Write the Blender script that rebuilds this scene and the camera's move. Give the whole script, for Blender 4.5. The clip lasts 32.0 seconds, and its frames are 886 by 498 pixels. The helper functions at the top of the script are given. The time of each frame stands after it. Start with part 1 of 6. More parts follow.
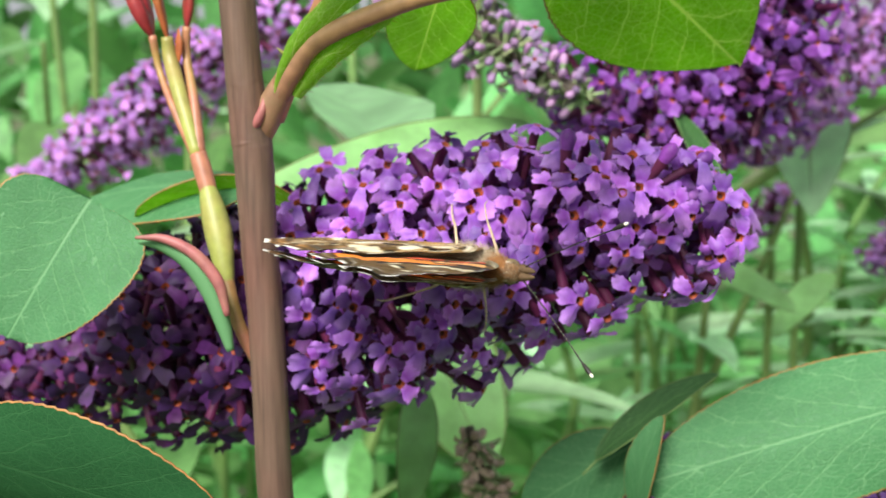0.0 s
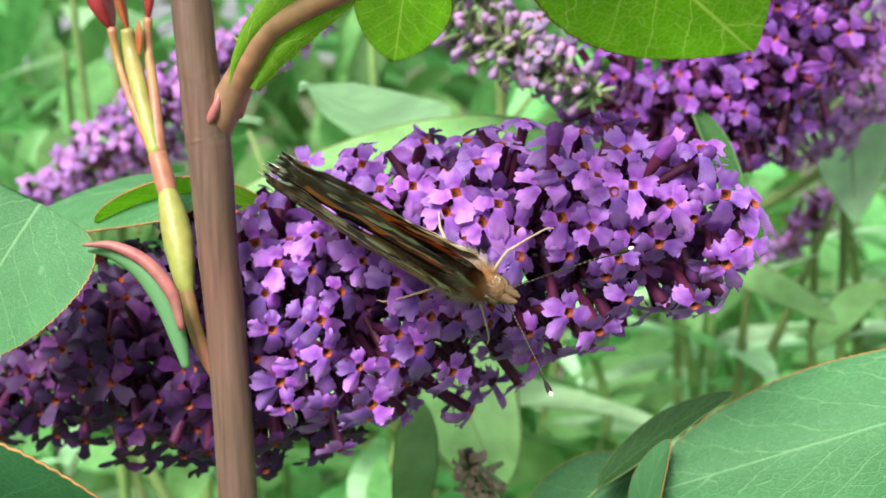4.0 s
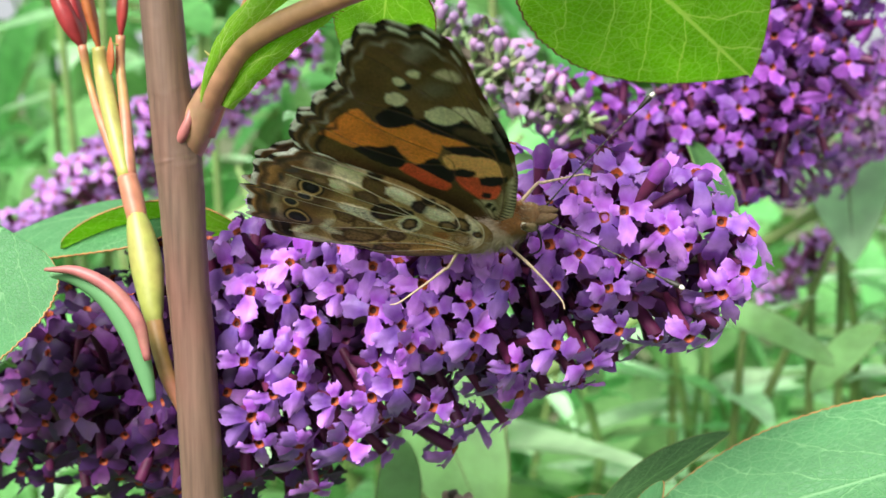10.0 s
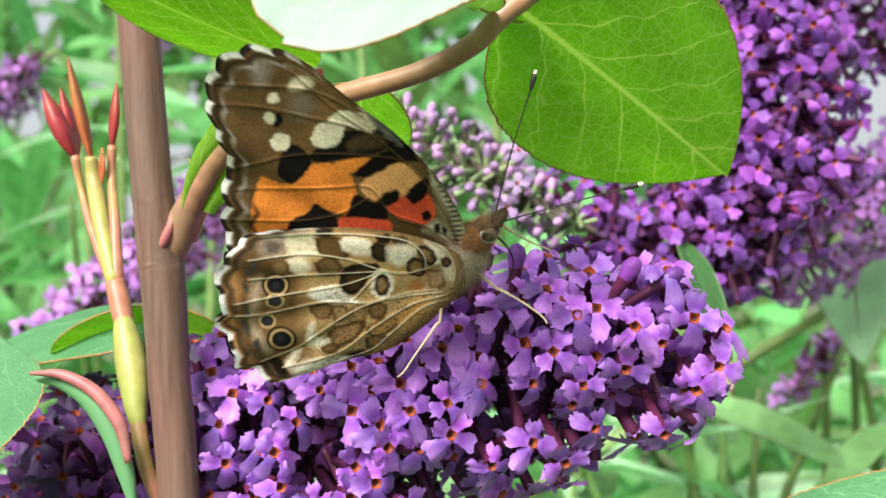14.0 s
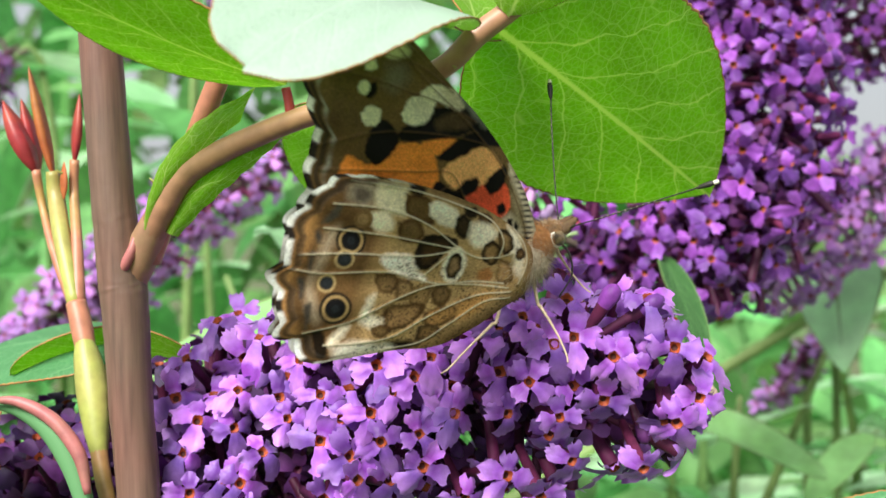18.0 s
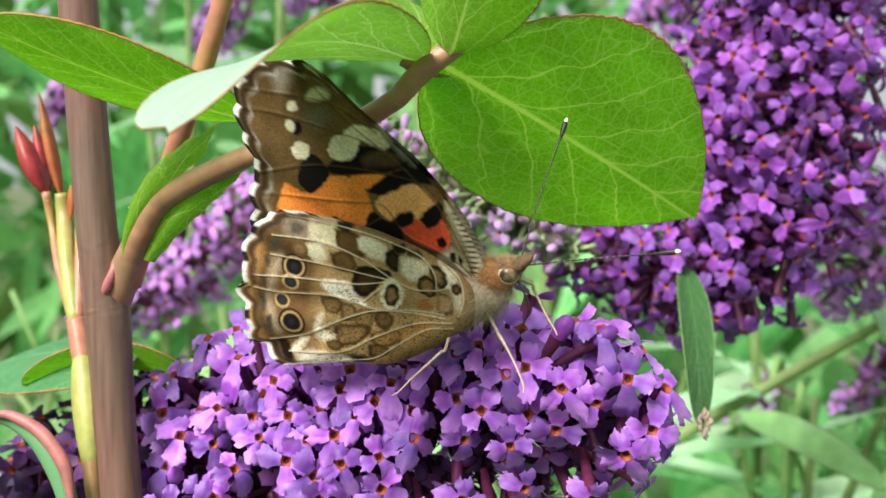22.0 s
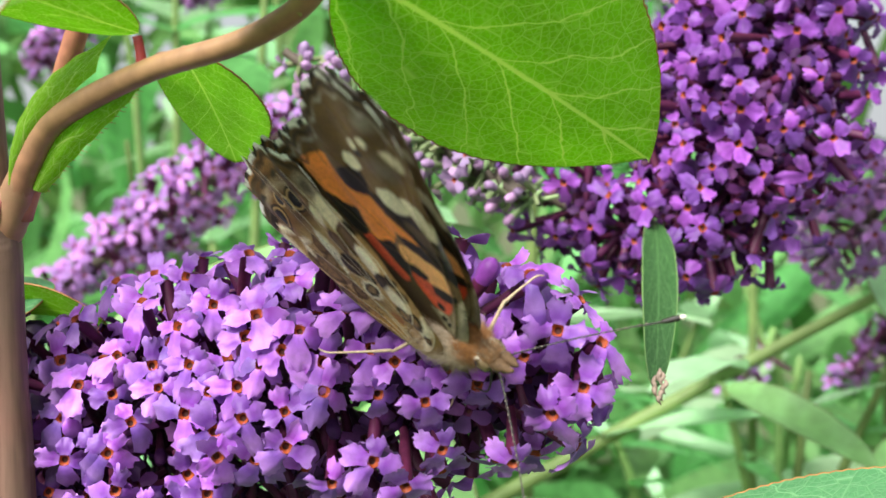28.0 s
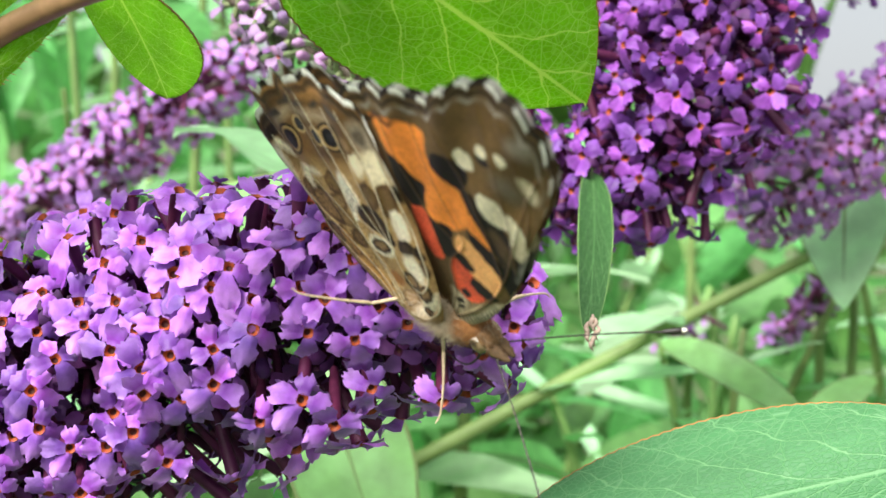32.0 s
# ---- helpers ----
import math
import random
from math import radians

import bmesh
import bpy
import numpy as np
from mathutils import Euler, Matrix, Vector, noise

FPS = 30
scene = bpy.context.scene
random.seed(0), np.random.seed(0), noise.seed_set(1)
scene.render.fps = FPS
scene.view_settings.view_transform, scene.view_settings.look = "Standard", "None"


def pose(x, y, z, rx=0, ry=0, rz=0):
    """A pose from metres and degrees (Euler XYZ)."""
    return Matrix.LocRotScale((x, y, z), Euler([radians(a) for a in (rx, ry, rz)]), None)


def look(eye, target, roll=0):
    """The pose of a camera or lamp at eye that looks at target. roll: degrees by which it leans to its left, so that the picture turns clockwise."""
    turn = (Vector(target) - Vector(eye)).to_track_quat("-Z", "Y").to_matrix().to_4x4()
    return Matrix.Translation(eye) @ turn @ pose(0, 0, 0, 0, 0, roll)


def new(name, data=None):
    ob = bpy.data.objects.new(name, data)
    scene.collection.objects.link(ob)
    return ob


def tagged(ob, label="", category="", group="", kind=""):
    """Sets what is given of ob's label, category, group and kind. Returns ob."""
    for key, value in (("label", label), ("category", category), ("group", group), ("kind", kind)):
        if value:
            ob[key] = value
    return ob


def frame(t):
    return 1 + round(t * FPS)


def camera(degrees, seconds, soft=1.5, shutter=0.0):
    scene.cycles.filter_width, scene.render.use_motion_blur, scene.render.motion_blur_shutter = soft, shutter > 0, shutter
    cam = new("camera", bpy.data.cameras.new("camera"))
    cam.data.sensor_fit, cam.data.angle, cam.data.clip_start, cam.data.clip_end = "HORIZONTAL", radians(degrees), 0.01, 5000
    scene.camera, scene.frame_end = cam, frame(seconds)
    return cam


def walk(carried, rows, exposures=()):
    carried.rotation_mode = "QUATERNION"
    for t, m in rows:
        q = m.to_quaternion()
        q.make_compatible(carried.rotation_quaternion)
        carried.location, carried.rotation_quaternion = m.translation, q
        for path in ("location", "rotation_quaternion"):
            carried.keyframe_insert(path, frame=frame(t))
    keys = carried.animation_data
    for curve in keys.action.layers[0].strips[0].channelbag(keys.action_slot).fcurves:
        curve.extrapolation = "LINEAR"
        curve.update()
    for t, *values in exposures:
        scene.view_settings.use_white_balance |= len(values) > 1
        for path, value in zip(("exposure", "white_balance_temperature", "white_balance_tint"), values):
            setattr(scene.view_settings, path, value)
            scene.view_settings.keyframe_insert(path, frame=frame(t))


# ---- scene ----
cam = camera(41.44, 32.0)
PATH = [
    (0, 0, 0, 1.2, 80, -0, 0),
    (0.5, 0.0008, 0.00114, 1.1985, 80.301, 0.33, 0.035),
    (1, 0.00376, 0.00136, 1.19976, 80.043, 0.097, 0.526),
    (1.5, 0.00578, -0.00215, 1.20056, 79.876, 0.044, 0.87),
    (2, 0.00662, -0.00264, 1.19974, 79.975, 0.11, 1.555),
    (2.5, 0.00686, 0.00184, 1.19678, 80.273, 0.198, 1.951),
    (3, 0.00835, 0.00785, 1.19555, 80.377, 0.364, 2.351),
    (3.5, 0.00908, 0.01182, 1.1963, 80.526, 0.785, 2.65),
    (5.5, 0.01024, 0.01735, 1.19777, 80.798, 0.402, 2.649),
    (6, 0.00988, 0.01923, 1.19855, 81.035, 0.71, 2.694),
    (6.5, 0.00946, 0.02032, 1.19827, 81.14, 0.702, 2.27),
    (7, 0.00818, 0.02108, 1.19712, 81.42, 0.573, 2.024),
    (7.5, 0.00779, 0.02091, 1.19732, 81.466, 0.618, 1.835),
    (8, 0.00806, 0.01909, 1.1973, 81.595, 0.459, 1.961),
    (8.5, 0.00913, 0.01848, 1.19937, 81.573, 0.682, 2.232),
    (9, 0.00858, 0.01888, 1.19714, 81.991, 0.637, 2.208),
    (9.5, 0.00895, 0.0193, 1.19441, 82.024, 0.459, 2.166),
    (10, 0.01073, 0.02065, 1.19387, 82.794, 0.253, 2.496),
    (10.5, 0.01239, 0.02131, 1.19046, 84.435, -0.448, 2.474),
    (11, 0.01538, 0.01858, 1.19549, 85.854, 0.025, 2.873),
    (11.5, 0.01591, 0.01265, 1.1949, 87.502, 0.134, 3.213),
    (12, 0.01353, 0.01496, 1.19478, 88.457, 0.523, 3.658),
    (12.5, 0.01485, 0.01722, 1.19335, 88.622, 0.771, 3.781),
    (13, 0.01633, 0.01835, 1.19395, 88.165, 0.961, 3.936),
    (13.5, 0.01652, 0.01806, 1.19343, 88.06, 1.024, 3.734),
    (15.5, 0.01648, 0.02347, 1.19276, 88.348, 1.175, 4.083),
    (16, 0.01709, 0.02029, 1.19414, 87.877, 0.893, 3.829),
    (16.5, 0.01686, 0.02058, 1.19436, 87.93, 0.927, 3.446),
    (17, 0.01858, 0.01945, 1.19593, 87.545, 0.661, 3.277),
    (17.5, 0.01843, 0.01956, 1.19819, 87.491, 0.506, 2.874),
    (18, 0.01731, 0.02368, 1.19655, 87.635, 0.707, 2.947),
    (18.5, 0.01739, 0.02509, 1.19665, 87.604, 0.567, 2.876),
    (19, 0.01839, 0.02545, 1.19832, 87.158, 0.484, 2.833),
    (19.5, 0.01864, 0.02352, 1.19928, 87.086, 0.347, 2.921),
    (20, 0.02419, 0.01865, 1.20149, 86.953, 0.174, 3.027),
    (20.5, 0.03014, 0.01734, 1.20232, 86.717, 0.348, 4.119),
    (21, 0.03193, 0.01804, 1.20362, 86.638, 0.069, 6.673),
    (21.5, 0.03277, 0.0222, 1.20109, 86.865, 0.397, 8.668),
    (22, 0.03658, 0.02359, 1.20218, 86.539, 0.656, 9.624),
    (22.5, 0.04169, 0.02581, 1.20229, 86.494, 0.497, 11.578),
    (23, 0.04364, 0.02911, 1.19907, 86.735, 0.348, 12.417),
    (23.5, 0.04179, 0.03003, 1.19713, 86.671, 0.401, 11.815),
    (24, 0.04588, 0.03258, 1.19766, 86.37, 0.697, 11.702),
    (24.5, 0.0462, 0.03493, 1.19806, 86.215, 0.834, 12.315),
    (25, 0.04239, 0.03317, 1.19977, 85.251, 0.473, 10.732),
    (25.5, 0.04284, 0.03314, 1.20066, 84.899, 0.237, 10.315),
    (27.5, 0.04293, 0.03927, 1.19738, 85.63, -0.088, 10.232),
    (28, 0.0444, 0.03766, 1.19758, 85.24, -0.433, 10.581),
    (28.5, 0.04483, 0.03437, 1.19687, 85.184, -0.399, 9.903),
    (29, 0.04529, 0.03247, 1.1972, 84.625, -0.58, 9.483),
    (29.5, 0.04669, 0.0345, 1.19631, 84.509, -0.666, 9.816),
    (30, 0.04548, 0.03404, 1.19616, 84.391, -0.82, 9.055),
    (30.5, 0.04526, 0.03526, 1.19563, 84.19, -0.958, 8.77),
    (31, 0.04571, 0.03816, 1.19541, 83.971, -1.026, 8.858),
    (31.5, 0.04525, 0.03865, 1.19311, 84.637, -1.062, 8.497),
    (32, 0.04548, 0.03861, 1.19521, 83.453, -1.596, 7.976),
]
EXPOSURES = [(0, 0.46), (3.5, 0.60), (6, 0.80), (9, 0.82), (12, 0.90), (15.5, 0.78), (19, 0.70), (22, 0.68), (25, 0.76), (28, 0.76), (32, 0.88)]
walk(cam, [(t, pose(*row)) for t, *row in PATH], EXPOSURES)

# lens focus: the near flower head is sharp, the garden behind it soft
cam.data.dof.use_dof = True
cam.data.dof.focus_distance = 0.124
cam.data.dof.aperture_fstop = 42

# ---- world and light: bright overcast day ----
world = bpy.data.worlds.new("overcast_sky")
scene.world = world
world.use_nodes = True
wn, wl = world.node_tree.nodes, world.node_tree.links
sky = wn.new("ShaderNodeTexSky")
sky.sky_type = 'NISHITA'
sky.sun_disc = False
sky.sun_elevation, sky.sun_rotation = radians(45), radians(208)
sky.air_density, sky.dust_density, sky.ozone_density = 1.0, 4.0, 1.0
soften = wn.new("ShaderNodeMixRGB")
soften.inputs[0].default_value = 0.72
soften.inputs[2].default_value = (9.0, 9.4, 9.8, 1)
wl.new(sky.outputs[0], soften.inputs[1])
wl.new(soften.outputs[0], wn["Background"].inputs[0])
wn["Background"].inputs[1].default_value = 0.052

sun_data = bpy.data.lights.new("sun", 'SUN')
sun_data.energy, sun_data.angle, sun_data.color = 4.7, radians(30), (1.0, 0.98, 0.93)
sun = new("sun", sun_data)
sun.matrix_world = look((-0.80, -1.65, 3.15), (0.0, 0.15, 1.18))

# ---- materials ----
def mat(name, base, rough=0.5, spread=0.12, scale=300.0, detail=4.0, bump=0.0, bump_scale=None,
        through_light=0.0, random=0.0, spec=0.5, hue=0.0, sheen=0.0, second=None, second_scale=60.0, second_mix=0.5, stretch=1.0, tip=None):
    """A surface with two scales of tone, fine relief, and light that passes through thin tissue."""
    m = bpy.data.materials.new(name)
    m.use_nodes = True
    n, l = m.node_tree.nodes, m.node_tree.links
    bsdf, out = n["Principled BSDF"], n["Material Output"]
    co = n.new("ShaderNodeTexCoord")
    grain_ = n.new("ShaderNodeMapping")
    grain_.inputs["Scale"].default_value = (1, 1, stretch)
    l.new(co.outputs["Object"], grain_.inputs["Vector"])
    fine = n.new("ShaderNodeTexNoise")
    fine.inputs["Scale"].default_value, fine.inputs["Detail"].default_value = scale, detail
    l.new(grain_.outputs[0], fine.inputs["Vector"])
    hsv = n.new("ShaderNodeHueSaturation")
    hsv.inputs["Color"].default_value = (*base, 1)
    source = None
    if second:
        patch = n.new("ShaderNodeTexNoise")
        patch.inputs["Scale"].default_value, patch.inputs["Detail"].default_value = second_scale, 3
        l.new(co.outputs["Object"], patch.inputs["Vector"])
        ramp = n.new("ShaderNodeMapRange")
        ramp.inputs[1].default_value, ramp.inputs[2].default_value = 0.42, 0.62
        ramp.inputs[4].default_value = second_mix
        l.new(patch.outputs[0], ramp.inputs[0])
        mix = n.new("ShaderNodeMixRGB")
        mix.inputs[1].default_value, mix.inputs[2].default_value = (*base, 1), (*second, 1)
        l.new(ramp.outputs[0], mix.inputs[0])
        l.new(mix.outputs[0], hsv.inputs["Color"])
    if tip:
        reach = n.new("ShaderNodeAttribute")
        reach.attribute_name = "tip"
        to_tip = n.new("ShaderNodeMixRGB")
        l.new(reach.outputs["Fac"], to_tip.inputs[0])
        l.new(hsv.inputs["Color"].links[0].from_socket, to_tip.inputs[1])
        to_tip.inputs[2].default_value = (*tip, 1)
        l.new(to_tip.outputs[0], hsv.inputs["Color"])
    val = n.new("ShaderNodeMapRange")
    val.inputs[1].default_value, val.inputs[2].default_value = 0.25, 0.75
    val.inputs[3].default_value, val.inputs[4].default_value = 1 - spread * 2, 1 + spread * 2
    l.new(fine.outputs[0], val.inputs[0])
    if random or hue:
        info = n.new("ShaderNodeObjectInfo")
        isle = n.new("ShaderNodeNewGeometry")
        both = n.new("ShaderNodeMath")
        both.operation = 'ADD'
        l.new(info.outputs["Random"], both.inputs[0])
        l.new(isle.outputs["Random Per Island"], both.inputs[1])
        wrap = n.new("ShaderNodeMath")
        wrap.operation = 'FRACT'
        l.new(both.outputs[0], wrap.inputs[0])
        vary = n.new("ShaderNodeMapRange")
        vary.inputs[3].default_value, vary.inputs[4].default_value = 1 - random, 1 + random
        l.new(wrap.outputs[0], vary.inputs[0])
        times = n.new("ShaderNodeMath")
        times.operation = 'MULTIPLY'
        l.new(val.outputs[0], times.inputs[0])
        l.new(vary.outputs[0], times.inputs[1])
        l.new(times.outputs[0], hsv.inputs["Value"])
        if hue:
            turn = n.new("ShaderNodeMapRange")
            turn.inputs[3].default_value, turn.inputs[4].default_value = 0.5 - hue, 0.5 + hue
            l.new(wrap.outputs[0], turn.inputs[0])
            l.new(turn.outputs[0], hsv.inputs["Hue"])
    else:
        l.new(val.outputs[0], hsv.inputs["Value"])
    l.new(hsv.outputs[0], bsdf.inputs["Base Color"])
    bsdf.inputs["Roughness"].default_value = rough
    bsdf.inputs["Specular IOR Level"].default_value = spec
    if sheen:
        bsdf.inputs["Sheen Weight"].default_value = sheen
    if bump:
        rel = n.new("ShaderNodeTexNoise")
        rel.inputs["Scale"].default_value = bump_scale or scale * 2
        l.new(co.outputs["Object"], rel.inputs["Vector"])
        bm_ = n.new("ShaderNodeBump")
        bm_.inputs["Strength"].default_value, bm_.inputs["Distance"].default_value = bump, 0.0002
        l.new(rel.outputs[0], bm_.inputs["Height"])
        l.new(bm_.outputs[0], bsdf.inputs["Normal"])
    if through_light:
        tr = n.new("ShaderNodeBsdfTranslucent")
        l.new(hsv.outputs[0], tr.inputs["Color"])
        mx = n.new("ShaderNodeMixShader")
        mx.inputs[0].default_value = through_light
        l.new(bsdf.outputs[0], mx.inputs[1])
        l.new(tr.outputs[0], mx.inputs[2])
        l.new(mx.outputs[0], out.inputs["Surface"])
    return m


# tip: the lobes' own lilac, raised further to paint in their highlights
PETAL = mat("petal", (0.285, 0.055, 0.485), 0.5, 0.12, 900, tip=(0.56, 0.25, 0.80), through_light=0.24, random=0.34, hue=0.018, bump=0.25,
            bump_scale=2500, second=(0.29, 0.13, 0.66), second_scale=250, sheen=0.15)
# deeper purple copy of the petal; shade on the rear heads is painted in
PETAL_DEEP_SHADED = mat("petal_deep_shaded", (0.20, 0.042, 0.33), 0.55, 0.16, 900, tip=(0.31, 0.09, 0.49), through_light=0.25, random=0.28, hue=0.02, second=(0.22, 0.05, 0.36), second_scale=250, sheen=0.1)
# ageing florets at the foot; the shade lying there is also in the colour
PETAL_AGED_SHADED = mat("petal_aged_shaded", (0.085, 0.019, 0.14), 0.6, 0.2, 900, through_light=0.15, random=0.6, hue=0.03, second=(0.045, 0.018, 0.025), second_scale=300)
# distant petals: paler copy, its colour lifted to imitate brighter light on them
PETAL_FAR_LIT = mat("petal_far_lit", (0.52, 0.23, 0.66), 0.6, 0.14, 700, through_light=0.3, random=0.3, hue=0.02)
PETAL_FADED = mat("petal_faded", (0.40, 0.17, 0.34), 0.65, 0.2, 700, through_light=0.3, random=0.35, hue=0.03)
# inner florets: the shade between the outer ones is put into this dark colour
PETAL_INNER_SHADE = mat("petal_inner_shade", (0.10, 0.022, 0.13), 0.7, 0.2, 700, through_light=0.2, random=0.35, hue=0.03)
THROAT = mat("throat", (0.30, 0.050, 0.010), 0.6, 0.2, 1500)
THROAT_DEEP = mat("throat_deep", (0.05, 0.008, 0.006), 0.8, 0.2, 1500)
TUBE = mat("tube", (0.10, 0.013, 0.055), 0.55, 0.2, 700, random=0.25, hue=0.02, through_light=0.15)
BUD = mat("bud", (0.35, 0.21, 0.39), 0.6, 0.15, 700, random=0.25, hue=0.04)
BUD_GREEN = mat("bud_green", (0.25, 0.33, 0.15), 0.6, 0.15, 700, random=0.25, hue=0.03)
RACHIS = mat("flower_stalk", (0.09, 0.07, 0.05), 0.7, 0.2, 500)
ROSE_STEM = mat("rose_stem", (0.155, 0.094, 0.068), 0.5, 0.17, 1600, bump=0.25, bump_scale=900, second=(0.19, 0.08, 0.062), second_scale=70, stretch=0.06)
SHOOT_RED = mat("shoot_red", (0.42, 0.17, 0.10), 0.45, 0.12, 500, second=(0.36, 0.26, 0.06), second_scale=90, second_mix=0.8)
SHOOT_GREEN = mat("shoot_green", (0.34, 0.36, 0.085), 0.45, 0.12, 500, second=(0.34, 0.20, 0.08), second_scale=110)
BUD_RED = mat("young_leaf_red", (0.40, 0.045, 0.05), 0.4, 0.15, 600, through_light=0.25, second=(0.45, 0.10, 0.04), second_scale=150)
BRANCH = mat("branch_green_brown", (0.34, 0.20, 0.095), 0.45, 0.12, 500, second=(0.38, 0.16, 0.11), second_scale=55)
WEED = mat("weed_leaf", (0.205, 0.47, 0.155), 0.5, 0.15, 120, through_light=0.42, random=0.3, hue=0.025)
WEED_STEM = mat("weed_stem", (0.17, 0.27, 0.08), 0.6, 0.15, 120, random=0.25, hue=0.02)
WITHERED = mat("withered_tissue", (0.46, 0.34, 0.27), 0.8, 0.25, 900)
SOIL = mat("soil", (0.10, 0.11, 0.05), 0.9, 0.3, 30, second=(0.07, 0.15, 0.035), second_scale=6)
WEED_PALE = mat("weed_leaf_pale", (0.46, 0.72, 0.42), 0.5, 0.12, 120, through_light=0.35, random=0.25, hue=0.02)
WEED_DARK = mat("hedge_leaf", (0.09, 0.24, 0.045), 0.5, 0.2, 60, through_light=0.3, random=0.4, hue=0.03)
WEED_VEINED = mat("long_leaf", (0.31, 0.60, 0.22), 0.5, 0.12, 200, through_light=0.35, second=(0.22, 0.48, 0.13), second_scale=120)


# ---- building tools ----
def part(name, bm, material, parent=None, label="", smooth=True):
    """One mesh object out of a bmesh, under a thing or a part."""
    me = bpy.data.meshes.new(name)
    bm.to_mesh(me)
    bm.free()
    for m in (material if isinstance(material, (list, tuple)) else [material]):
        me.materials.append(m)
    if smooth:
        me.polygons.foreach_set("use_smooth", [True] * len(me.polygons))
    ob = new(name, me)
    ob.parent = parent
    if label:
        ob["label"] = label
    return ob


def mesh_of(name, verts, faces, mats, slots=None, smooth=True, tips=None):
    me = bpy.data.meshes.new(name)
    me.from_pydata([tuple(v) for v in verts], [], faces)
    for m in mats:
        me.materials.append(m)
    if slots is not None:
        me.polygons.foreach_set("material_index", slots)
    if smooth:
        me.polygons.foreach_set("use_smooth", [True] * len(me.polygons))
    if tips is not None:
        layer = me.attributes.new("tip", 'FLOAT', 'POINT')
        layer.data.foreach_set("value", np.asarray(tips, float))
    me.update()
    return me


def smooth_line(points, steps=6):
    """Points on a soft curve (Catmull-Rom) through the given ones; any number of columns."""
    p = np.array(points, float)
    p = np.vstack([2 * p[0] - p[1], p, 2 * p[-1] - p[-2]])
    out = []
    for i in range(1, len(p) - 2):
        for s in np.linspace(0, 1, steps, endpoint=False):
            a, b, c, d = p[i - 1:i + 3]
            out.append(0.5 * (2 * b + (c - a) * s + (2 * a - 5 * b + 4 * c - d) * s * s + (3 * b - a - 3 * c + d) * s ** 3))
    out.append(p[-2])
    return np.array(out)


def tube_bm(rows, sides=10, steps=5, bm=None, wobble=0.0, seed=0):
    """A tapered round stalk through rows of (x, y, z, radius)."""
    bm = bm or bmesh.new()
    line = smooth_line(rows, steps)
    rng = np.random.default_rng(seed)
    side = None
    rings = []
    for i, (x, y, z, r) in enumerate(line):
        ahead = Vector(line[min(i + 1, len(line) - 1)][:3] - line[max(i - 1, 0)][:3]).normalized()
        side = (side - ahead * side.dot(ahead)).normalized() if side else ahead.orthogonal().normalized()
        up = ahead.cross(side)
        ring = []
        for k in range(sides):
            a = 2 * math.pi * k / sides
            rr = float(r * (1 + wobble * rng.normal()))
            ring.append(bm.verts.new(Vector((x, y, z)) + rr * (math.cos(a) * side + math.sin(a) * up)))
        rings.append(ring)
    for a, b in zip(rings, rings[1:]):
        for k in range(sides):
            bm.faces.new((a[k], a[(k + 1) % sides], b[(k + 1) % sides], b[k]))
    bm.faces.new(rings[0][::-1])
    bm.faces.new(rings[-1])
    return bm


def thing(name, place=(0, 0, 0), label="", category="", group="", kind=""):
    ob = new(name)
    ob.empty_display_size = 0.005
    ob.location = place
    return tagged(ob, label, category, group, kind)


def frame_of(normal, spin=0.0):
    """A turn whose z points along normal, spun about it."""
    q = Vector(normal).to_track_quat('Z', 'Y').to_matrix().to_4x4()
    return q @ Matrix.Rotation(spin, 4, 'Z')


